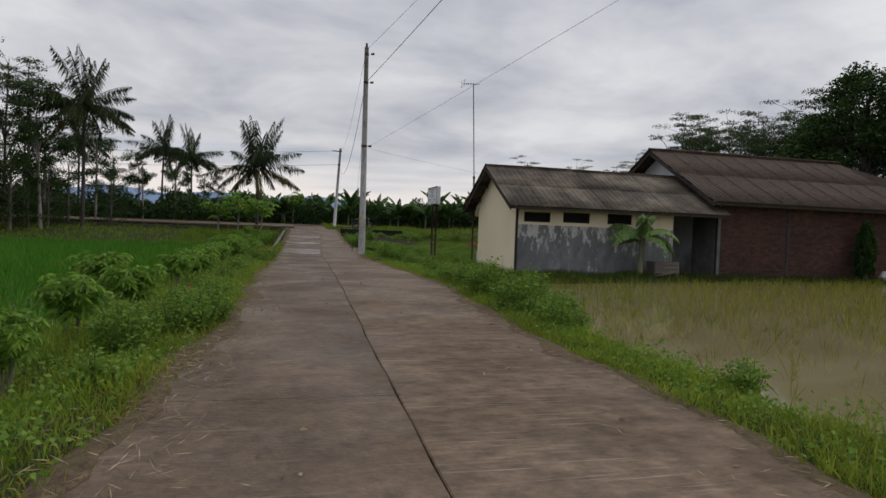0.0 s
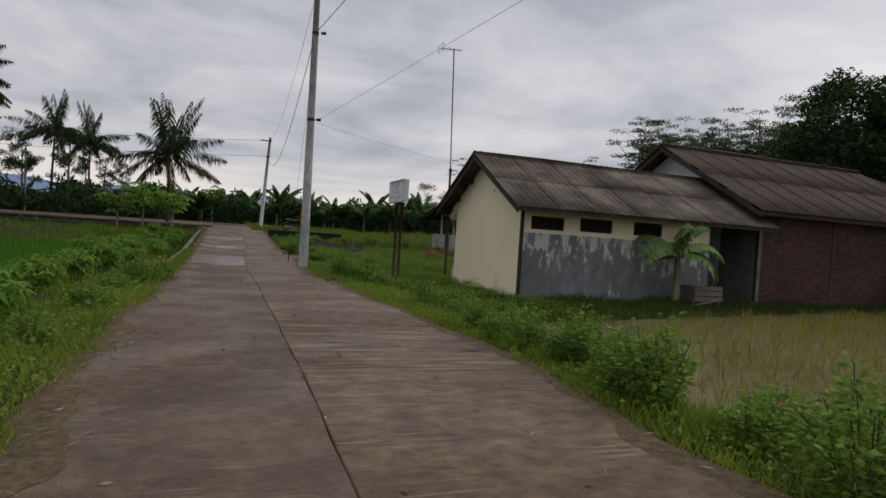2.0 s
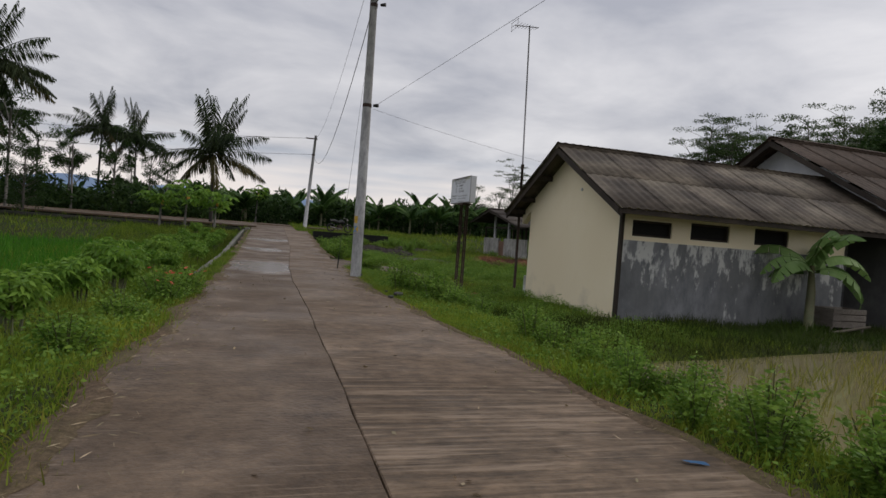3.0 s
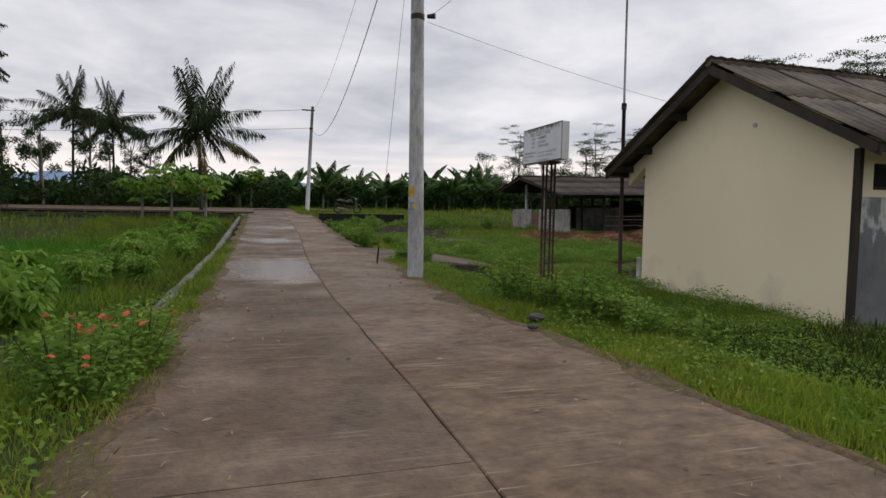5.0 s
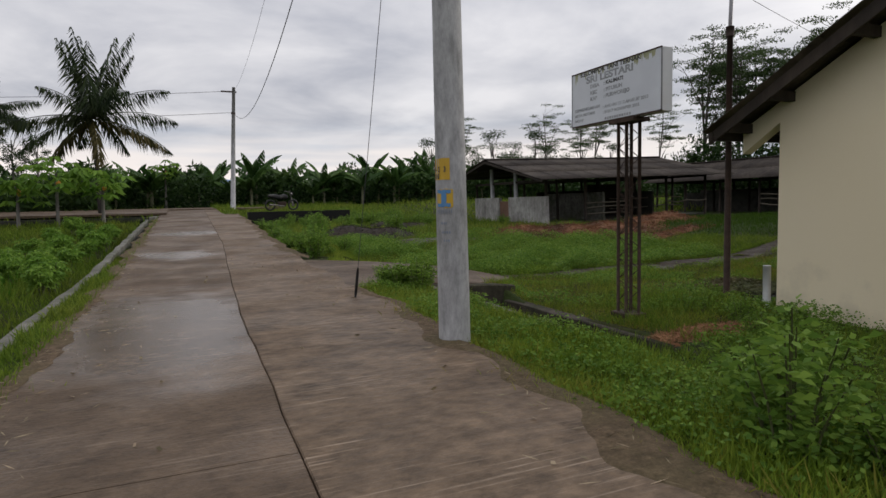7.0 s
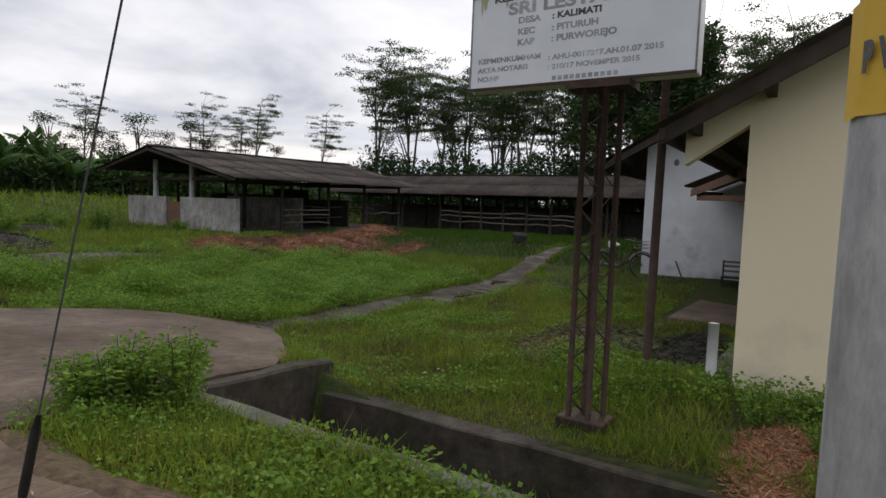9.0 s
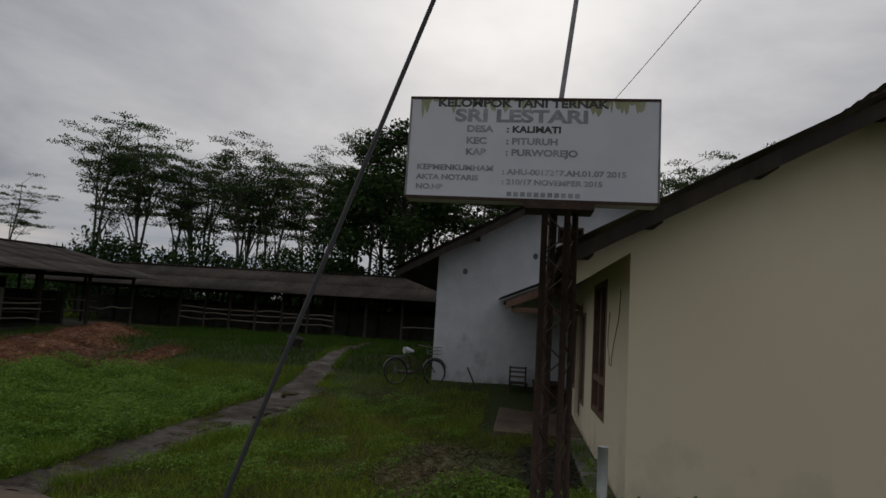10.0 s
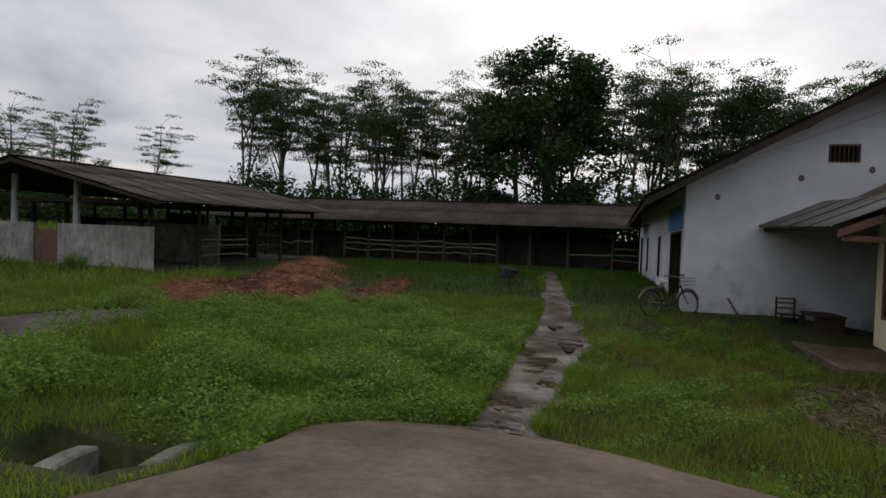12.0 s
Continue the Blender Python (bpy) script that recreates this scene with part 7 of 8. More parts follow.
def make_tree(h, seed, label, style, name="tree"):
    """style: 'umbrella' (feathery layered), 'broad' (dense), 'tall' (thin trunk with a small high crown)."""
    rnd = random.Random(seed)
    t = thing(name, pose(0, 0, -80), label, "tree")
    bm = bmesh.new()
    blobs = []
    if style == "umbrella":
        lean = Vector((rnd.uniform(-0.09, 0.09), rnd.uniform(-0.09, 0.09), 1.0))
        axes = [[lean * (h * f) + Vector((rnd.uniform(-0.15, 0.15), rnd.uniform(-0.15, 0.15), 0)) * f for f in (-0.03, 0.25, 0.5, 0.75, 0.95)]]
        tube(bm, axes[0], [0.12, 0.10, 0.08, 0.055, 0.02], n=6)
        for k in range(3):
            f0, a = rnd.uniform(0.34, 0.6), rnd.uniform(0, 6.28)
            o = lean * (h * f0)
            tip = o + Vector((math.cos(a) * 0.13 * h, math.sin(a) * 0.13 * h, h * rnd.uniform(0.24, 0.36)))
            axes.append([o, o.lerp(tip, 0.35) + Vector((0, 0, 0.3)), o.lerp(tip, 0.7) + Vector((0, 0, 0.25)), tip])
            tube(bm, axes[-1], [0.06, 0.05, 0.035, 0.015], n=5)
        for ax in axes:
            for k in range(17 if ax is axes[0] else 10):
                f = (rnd.uniform(0.5, 1.0) if ax is axes[0] else rnd.uniform(0.3, 1.0)) * (len(ax) - 1)
                i = min(len(ax) - 2, int(f))
                o = ax[i].lerp(ax[i + 1], f - i)
                a, r = rnd.uniform(0, 6.28), h * rnd.uniform(0.03, 0.19)
                c = o + Vector((r * math.cos(a), r * math.sin(a), r * rnd.uniform(0.25, 0.7)))
                tube(bm, [o, o.lerp(c, 0.5) + Vector((0, 0, 0.1)), c], [0.022, 0.016, 0.006], n=3)
                blobs.append((c, h * rnd.uniform(0.045, 0.085), h * rnd.uniform(0.005, 0.012)))
        nl, size, mat, bark = 4600, 0.15, M["tree_light"], M["bark"]
    elif style == "broad":
        trunk_top = Vector((rnd.uniform(-0.3, 0.3), 0, h * 0.45))
        tube(bm, [(0, 0, -0.3), trunk_top * 0.5, trunk_top, (0, 0, h * 0.85)], [0.22, 0.18, 0.13, 0.04], n=7)
        for k in range(66 if seed == 60 else 38):
            f = rnd.uniform(0.1, 0.97)
            a = rnd.uniform(0, 6.28)
            r = h * 0.27 * math.sin(math.pi * min(1, 0.15 + f * 0.85)) ** 0.7 * rnd.uniform(0.5, 1.0)
            c = Vector((r * math.cos(a), r * math.sin(a), h * f))
            tube(bm, [(0, 0, h * f * 0.7), c], [0.05, 0.015], n=4)
            blobs.append((c, h * rnd.uniform(0.06, 0.1), h * rnd.uniform(0.05, 0.08)))
        nl, size, mat, bark = (20000 if seed == 60 else 6000), 0.23, M["tree"], M["bark"]
    else:
        trunk_top = Vector((rnd.uniform(-0.5, 0.5), rnd.uniform(-0.5, 0.5), h * 0.8))
        tube(bm, [(0, 0, -0.3), trunk_top * 0.5, trunk_top], [0.15, 0.12, 0.07], n=6)
        for k in range(16):
            f = rnd.uniform(0.3, 1.0) ** 0.7
            a = rnd.uniform(0, 6.28)
            r = h * rnd.uniform(0.05, 0.17)
            c = Vector((trunk_top.x + r * math.cos(a), trunk_top.y + r * math.sin(a), h * f))
            tube(bm, [trunk_top * (f * 0.9), c], [0.04, 0.012], n=4)
            blobs.append((c, h * rnd.uniform(0.05, 0.085), h * rnd.uniform(0.035, 0.06)))
        nl, size, mat, bark = 2400, 0.24, M["tree"], M["bark_pale"]
    part("trunk", bm, bark, t)
    idx = RNG.integers(0, len(blobs), nl)
    C = np.array([list(b[0]) for b in blobs])[idx]
    S = np.array([[b[1], b[1], b[2]] for b in blobs])[idx]
    d = rand_dirs(nl)
    pos = C + d * S * (RNG.random((nl, 1)) ** 0.45)
    fast_mesh("crown", leaves(pos, rand_dirs(nl, -0.1), size, size * 0.5, 0.1), mat, t)
    return t


def at(ob, x, y, s=1.0, rot=0.0, zs=1.0):
    return copy_thing(ob, Matrix.Translation((x, y, gz(x, y))) @ Matrix.Rotation(rot, 4, "Z") @ Matrix.Diagonal((s, s, s * zs, 1)))


def build_trees():
    rnd = random.Random(4)
    um = [make_tree(12, 50 + k, "slender feathery tree with layered crown behind the sheds", "umbrella") for k in range(5)]
    for k in range(62):
        y = 8 + 42 * k / 61 + rnd.uniform(-0.9, 0.9)
        at(rnd.choice(um), 36 + rnd.uniform(-1.5, 6), y, rnd.uniform(0.82, 1.0), rnd.uniform(0, 6.28))
    for x, y, s in ((45, 75, 1.0), (38, 96, 1.05), (50, 70, 0.9), (41, 72, 0.8), (33, 66, 0.72), (-16.6, 45, 0.92), (-18.6, 46.4, 0.98), (-20.6, 44, 0.9)):
        at(rnd.choice(um), x, y, s, rnd.uniform(0, 6.28))
    br = [make_tree(11.5, 60 + k, "dense dark broadleaf tree behind the sheds", "broad") for k in range(3)]
    at(br[0], 34.8, 30.4, 1.42, 0.3, 0.75)
    at(br[1], 36, 20.5, 0.9, 1.0)
    for x, y, s in ((26, 64, 0.85), (29, 66, 0.75), (33, 68, 0.95), (37, 66, 0.8), (22, 68, 0.8), (42, 68, 0.8), (24, 66, 0.7), (31, 64, 0.7)):
        at(br[1 + rnd.randrange(2)], x, y, s, rnd.uniform(0, 6.28), 0.62)
    for x, y, s in ((34, 33.5, 0.45), (34.5, 38, 0.5), (35, 44, 0.42), (34, 25, 0.45), (34, 48, 0.5), (36, 15, 0.7), (-24, 50, 0.6), (-20, 47, 0.55), (-17.6, 47, 0.62), (-19.2, 44.5, 0.6), (-22, 46, 0.55), (-15.2, 48, 0.5), (-13, 50, 0.4), (-26, 47, 0.6), (-27, 44, 0.6), (-30, 40, 0.65), (-17, 43.5, 0.55), (-19.5, 43, 0.62), (-15.4, 45, 0.42), (-21.5, 41, 0.6)):
        at(br[1 + rnd.randrange(2)], x, y, s, rnd.uniform(0, 6.28))
    tl = [make_tree(11.5, 70 + k, "tall thin-trunked tree by the rice field", "tall") for k in range(3)]
    for x, y, s in ((-15.6, 44.4, 0.8), (-12.6, 58, 0.55), (-10.4, 60, 0.62), (-14.6, 52, 0.7), (-8.2, 62, 0.5), (-17.5, 50, 0.8), (-22, 43, 1.0), (-15.5, 60, 0.6), (-13.6, 61, 0.55), (-6.8, 61, 0.42), (-9.3, 61.5, 0.5)):
        at(rnd.choice(tl), x, y, s, rnd.uniform(0, 6.28))
    p = make_palm(4.9, 4.4, 23, 80, "coconut palm with upright ragged fronds by the junction", up=0.8, dry=3)
    p.matrix_world = Matrix.Translation((-2.6, 52, 0.55)) @ Matrix.Diagonal((1, 1, 1, 1))
    ps = [make_palm(8.4, 4.3, 28, 81 + k, "tall coconut palm beyond the rice field", up=0.45, dry=2) for k in range(2)]
    for x, y, s in ((-13.5, 45.5, 0.97), (-11.9, 62, 0.8), (-9.3, 62, 0.74), (-19, 62, 0.85), (-24, 52, 1.0)):
        at(rnd.choice(ps), x, y, s, rnd.uniform(0, 6.28))
    drop_things(um + br + tl + ps)
    # papayas beside the palm
    for x, y, h in ((-3.6, 46.6, 2.3), (-2.0, 47.0, 2.0), (-5.0, 46.8, 1.8), (0.2, 62, 3.0)):
        t = thing("papaya_tree", pose(x, y, gz(x, y)), "young papaya tree with broad lobed leaves", "tree", "papayas by the canal")
        part("trunk", tube_bm([(0, 0, -0.1), (0.05, 0, h)], [0.08, 0.04], n=7), M["bark_pale"], t)
        cs, ds = [], []
        for k in range(30):
            a, e = rnd.uniform(0, 6.28), rnd.uniform(-0.5, 0.7)
            c = Vector((0, 0, h * rnd.uniform(0.75, 1))) + Vector((math.cos(a), math.sin(a), e)) * rnd.uniform(0.4, 1.2)
            for s in range(7):
                q = s * 0.9
                cs.append(c)
                ds.append((math.cos(q), math.sin(q), -0.35))
        fast_mesh("foliage", leaves(np.array([list(c) for c in cs]), np.array(ds), 0.42, 0.16, 0.2), M["cassava"], t)
        fb = bmesh.new()
        bmesh.ops.create_uvsphere(fb, u_segments=8, v_segments=6, radius=0.11, matrix=Matrix.LocRotScale((0.12, -0.1, h * 0.8), None, (0.8, 0.8, 1.4)))
        part("fruit", fb, M["papaya"], t, "ripe orange papaya fruit")
    # small shrub-tree against the brick wall
    t = make_tree(2.4, 95, "small leafy tree against the brick wall", "broad", "small_tree")
    t.matrix_world = Matrix.Translation((20.9, 17.9, gz(20.9, 17.9))) @ Matrix.Diagonal((0.5, 0.5, 0.9, 1))
    # far belt of woods closing the horizon
    n = 52000
    a = RNG.uniform(0, 6.283, n)
    r = RNG.uniform(96, 125, n)
    hh = 3.4 + 1.8 * np.sin(9 * a) * np.sin(23 * a + 1) + 0.9 * np.sin(61 * a)
    z = RNG.random(n) ** 0.8 * hh + 0.6
    pos = np.stack([10 + r * np.sin(a), 20 + r * np.cos(a), z], 1)
    tagged(fast_mesh("far_woods", leaves(pos, rand_dirs(n, 0.3), 1.5, 0.9), M["tree"]), "dark green woods along the horizon", "woods", kind="stuff")
    n = 26000
    x, y = RNG.uniform(-14, 70, n), RNG.uniform(70, 82, n)
    hh = 2.4 + 0.9 * np.sin(0.9 * x) + 0.5 * np.sin(2.7 * x)
    pos = np.stack([x, y + np.maximum(0, x - 20) * 0.25, RNG.random(n) * hh + 0.8], 1)
    tagged(fast_mesh("far_woods", leaves(pos, rand_dirs(n, 0.4), 0.7, 0.3), M["tree"]), "dark undergrowth behind the banana grove", "woods", kind="stuff")
    for name, n, x0, x1, y0, y1, h0, sz in (("grove", 16000, -6, 46, 61.5, 66, 2.1, 0.42), ("left", 15000, -48, -3, 57.5, 63, 2.0, 0.5), ("rear", 38000, 31.8, 35, 12, 50, 3.9, 0.3)):
        x, y = RNG.uniform(x0, x1, n), RNG.uniform(y0, y1, n)
        w_ = y if name == "rear" else x
        hh = h0 + 0.7 * np.sin(1.1 * w_) + 0.5 * np.sin(2.9 * w_ + 1)
        pos = np.stack([x, y, ground_z(x, y) + RNG.random(n) * hh], 1)
        tagged(fast_mesh("undergrowth", leaves(pos, rand_dirs(n, 0.4), sz, sz * 0.4), M["tree"]), "dense dark undergrowth at the field edge", "bushes", kind="stuff")
    # hills, with the distance haze put into their blue colour
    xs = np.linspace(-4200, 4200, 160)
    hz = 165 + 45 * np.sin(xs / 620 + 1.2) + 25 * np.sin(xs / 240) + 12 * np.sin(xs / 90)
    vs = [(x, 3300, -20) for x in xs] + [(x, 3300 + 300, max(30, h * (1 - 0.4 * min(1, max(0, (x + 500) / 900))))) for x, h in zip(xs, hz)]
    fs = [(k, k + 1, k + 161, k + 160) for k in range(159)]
    tagged(link_mesh("backdrop_hills", vs, fs, M["hill"], smooth=True), "hills on the horizon with blue haze painted into their colour", "hills", kind="structure")


build_trees()


# ---------------------------------------------------------------- yard things
def ring(bm, c, R_, r, axis_u, axis_v, n=26, m=6):
    u, v = Vector(axis_u).normalized(), Vector(axis_v).normalized()
    w = u.cross(v)
    vs = []
    for k in range(n):
        a = 6.28318 * k / n
        d = u * math.cos(a) + v * math.sin(a)
        vs.append([bm.verts.new(Vector(c) + d * (R_ + r * math.cos(b)) + w * (r * math.sin(b))) for b in (6.28318 * j / m for j in range(m))])
    for k in range(n):
        for j in range(m):
            f = bm.faces.new((vs[k][j], vs[(k + 1) % n][j], vs[(k + 1) % n][(j + 1) % m], vs[k][(j + 1) % m]))
            f.smooth = True
    return bm


def build_bicycle():
    """Local x runs from the rear hub to the front hub."""
    a, b = Vector((14.22, 26.02)), Vector((14.70, 25.29))
    ang = math.atan2(b.y - a.y, b.x - a.x)
    z = gz(14.3, 25.6)
    b_ = thing("bicycle", Matrix.Translation((a.x, a.y, z)) @ Matrix.Rotation(ang, 4, "Z") @ Matrix.Rotation(radians(-6), 4, "X") @ Matrix.Diagonal((0.85, 0.85, 0.87, 1)), "old black city bicycle with basket parked beside the white wall", "bicycle")
    L_, R_ = 1.03, 0.31
    for name, x in (("rear_wheel", 0.0), ("front_wheel", L_)):
        w = part(name, ring(bmesh.new(), (x, 0, R_), R_ - 0.018, 0.018, (1, 0, 0), (0, 0, 1)), M["black"], b_)
        part("rim", ring(bmesh.new(), (x, 0, R_), R_ - 0.042, 0.009, (1, 0, 0), (0, 0, 1)), M["chrome"], w)
        sp = bmesh.new()
        for k in range(14):
            q = 6.283 * k / 14
            tube(sp, [(x, 0.02 * (-1) ** k, R_), (x + (R_ - 0.045) * math.cos(q), 0, R_ + (R_ - 0.045) * math.sin(q))], 0.0022, n=3, caps=False)
        part("spoke_set", sp, M["chrome"], w)
        part("mudguard", tube_bm([(x + (R_ + 0.025) * math.cos(q), 0, R_ + (R_ + 0.025) * math.sin(q)) for q in np.linspace(0.3, 2.8, 9)], 0.02, n=6), M["chrome"], w)
    P = {"bb": (0.44, 0, 0.27), "seat": (0.33, 0, 0.68), "head": (0.84, 0, 0.72), "crown": (0.89, 0, 0.55), "rear": (0, 0, R_), "front": (L_, 0, R_)}
    for n, (p, q, r) in {"down_tube": ("crown", "bb", 0.017), "seat_tube": ("bb", "seat", 0.016), "loop_tube": ("head", "bb", 0.014), "head_tube": ("head", "crown", 0.019), "chain_stay": ("bb", "rear", 0.011), "seat_stay": ("seat", "rear", 0.009), "fork": ("crown", "front", 0.013)}.items():
        part(n, tube_bm([P[p], P[q]], r, n=7), M["rust"], b_)
    part("saddle", tube_bm([(0.2, 0, 0.80), (0.28, 0, 0.81), (0.46, 0, 0.79)], [0.085, 0.08, 0.025], n=10), M["plastic_white"], b_, "pale worn saddle")
    part("seat_post", tube_bm([(0.33, 0, 0.66), (0.31, 0, 0.79)], 0.012, n=6), M["chrome"], b_)
    part("stem", tube_bm([(0.84, 0, 0.7), (0.81, 0, 0.9)], 0.012, n=6), M["chrome"], b_)
    part("handlebar", tube_bm([(0.62, -0.27, 0.95), (0.76, -0.24, 0.95), (0.84, -0.1, 0.92), (0.82, 0, 0.9), (0.84, 0.1, 0.92), (0.76, 0.24, 0.95), (0.62, 0.27, 0.95)], 0.011, n=6), M["chrome"], b_)
    for s in (-1, 1):
        part("grip", tube_bm([(0.60, 0.27 * s, 0.95), (0.70, 0.262 * s, 0.95)], 0.016, n=6), M["black"], b_)
    rk = bmesh.new()
    for s in (-0.06, 0.0, 0.06):
        tube(rk, [(-0.22, s, 0.67), (0.24, s, 0.67)], 0.007, n=4)
    for s in (-1, 1):
        tube(rk, [(0, 0.06 * s, R_), (-0.12, 0.06 * s, 0.67)], 0.006, n=4)
    part("rear_rack", rk, M["galv"], b_, "flat metal rear rack")
    bk = bmesh.new()
    for zz in (0.74, 0.82, 0.90):
        pts = [(0.92, -0.14, zz), (1.16, -0.13, zz), (1.16, 0.13, zz), (0.92, 0.14, zz), (0.92, -0.14, zz)]
        tube(bk, pts, 0.005, n=4)
    for x in np.linspace(0.92, 1.16, 5):
        for s in (-1, 1):
            tube(bk, [(x, 0.135 * s, 0.73), (x, 0.137 * s, 0.9)], 0.003, n=3)
    part("basket", bk, M["galv"], b_, "wire front basket")
    part("chain_guard", box_bm(0.08, 0.5, 0.03, 0.05, 0.28, 0.34, bevel=0.01), M["galv"], b_)
    for s in (-1, 1):
        part("pedal", box_bm(0.44 + 0.12 * s - 0.04, 0.44 + 0.12 * s + 0.04, 0.1 * s - 0.04, 0.1 * s + 0.04, 0.20 - 0.05 * s, 0.225 - 0.05 * s, bevel=0.005), M["black"], b_)


build_bicycle()


def build_porch_things():
    z = -0.29
    c = thing("wooden_chair", pose(14.5, 23.55, z, 0, 0, 95) @ Matrix.Diagonal((0.85, 0.85, 0.82, 1)), "old dark wooden chair on the porch by the white wall", "chair")
    for x in (-0.19, 0.19):
        part("front_leg", box_bm(x - 0.018, x + 0.018, 0.16, 0.195, 0, 0.40, bevel=0.004), M["timber"], c)
        part("back_leg", box_bm(x - 0.018, x + 0.018, -0.195, -0.16, 0, 0.80, bevel=0.004), M["timber"], c)
    part("seat", box_bm(-0.22, 0.22, -0.2, 0.22, 0.40, 0.43, bevel=0.008), M["timber"], c)
    for z0 in (0.52, 0.64, 0.74):
        part("back_slat", box_bm(-0.19, 0.19, -0.19, -0.172, z0, z0 + 0.05, bevel=0.004), M["timber_grey"], c)
    for y in (-0.178, 0.178):
        part("stretcher", box_bm(-0.19, 0.19, y - 0.01, y + 0.01, 0.14, 0.17), M["timber"], c)
    b = thing("wooden_bench", pose(14.4, 22.72 + 0.28, z, 0, 0, 0), "dark red-brown wooden bench on the porch", "bench")
    for x in (-0.38, 0.36):
        for y in (-0.22, 0.22):
            part("leg", box_bm(x - 0.025, x + 0.025, y - 0.025, y + 0.025, 0, 0.36, bevel=0.004), M["rust"], b)
    part("seat", box_bm(-0.44, 0.42, -0.26, 0.26, 0.36, 0.40, bevel=0.006), M["rust"], b)
    part("side_panel", box_bm(-0.41, -0.39, -0.22, 0.22, 0.06, 0.36), M["rust"], b)
    tagged(part("leaning_stick", tube_bm([(14.3, 24.35, gz(14.3, 24.35)), (14.55, 24.6, 0.28)], [0.02, 0.015], n=6), M["timber"], None), "dark stick leaning against the white wall", "stick")
    # crate on legs by the plaster wall
    k = thing("wooden_crate", pose(12.45, 17.85, -0.3), "weathered grey wooden crate standing by the plaster wall", "crate")
    for j, (z0, z1) in enumerate(((0.12, 0.24), (0.26, 0.38), (0.40, 0.5))):
        for y in (-0.27, 0.25):
            part("board", box_bm(-0.45, 0.45, y, y + 0.02, z0, z1, bevel=0.004), M["timber_grey"], k)
    for x in (-0.43, 0.41):
        part("end_board", box_bm(x, x + 0.02, -0.25, 0.25, 0.12, 0.5, bevel=0.004), M["timber_grey"], k)
        for y in (-0.22, 0.2):
            part("leg", box_bm(x - 0.01, x + 0.03, y - 0.02, y + 0.02, -0.15, 0.12), M["timber_grey"], k)
    part("bottom", box_bm(-0.41, 0.41, -0.25, 0.25, 0.14, 0.16), M["timber_grey"], k)
    t = bmesh.new()
    tube(t, [(11.75, 17.6, -0.33), (12.6, 17.25, -0.1)], [0.03, 0.025], n=6)
    tagged(part("bamboo_stick", t, M["bamboo"], None), "pale bamboo stick lying on the bank", "stick")
    for x, y, s in ((22.0, 17.95, 1.0), (22.55, 17.9, 0.8)):
        bm = bmesh.new()
        bmesh.ops.create_icosphere(bm, subdivisions=2, radius=0.25 * s, matrix=Matrix.LocRotScale((x, y, gz(x, y) + 0.17 * s), None, (1.2, 0.8, 0.85)))
        for v in bm.verts:
            v.co += Vector((0.03 * math.sin(17 * v.co.z + 9 * v.co.x), 0.03 * math.sin(13 * v.co.x), 0.03 * math.sin(21 * v.co.x)))
        tagged(part("sack", bm, M["paper"], None), "filled pale sack lying by the brick wall", "sack", "sacks by the wall")
    # tipped wheelbarrow in the grass
    w = thing("wheelbarrow", pose(17.3, 29.45, gz(17.3, 29.45) + 0.02, 4, -8, 28) @ Matrix.Diagonal((0.72, 0.72, 0.72, 1)), "grey metal wheelbarrow standing in the grass", "wheelbarrow")
    bm = bmesh.new()
    lo = [bm.verts.new(p) for p in ((-0.28, -0.18, 0.2), (0.3, -0.15, 0.2), (0.3, 0.15, 0.2), (-0.28, 0.18, 0.2))]
    hi = [bm.verts.new(p) for p in ((-0.42, -0.3, 0.5), (0.55, -0.24, 0.46), (0.55, 0.24, 0.46), (-0.42, 0.3, 0.5))]
    bm.faces.new(lo)
    for q in range(4):
        bm.faces.new((lo[q], hi[q], hi[(q + 1) % 4], lo[(q + 1) % 4]))
    bmesh.ops.solidify(bm, geom=bm.faces[:], thickness=0.012)
    part("tray", bm, M["sheet_light"], w, "dented grey metal tray")
    part("wheel", ring(bmesh.new(), (0.62, 0, 0.14), 0.13, 0.035, (1, 0, 0), (0, 0, 1), n=18), M["black"], w)
    for s in (-1, 1):
        part("handle", tube_bm([(0.62, 0.06 * s, 0.15), (-0.3, 0.22 * s, 0.22), (-0.85, 0.28 * s, 0.38)], 0.017, n=6), M["timber"], w)
        part("leg", tube_bm([(-0.3, 0.2 * s, 0.22), (-0.36, 0.22 * s, -0.05)], 0.014, n=6), M["rust"], w)


build_porch_things()


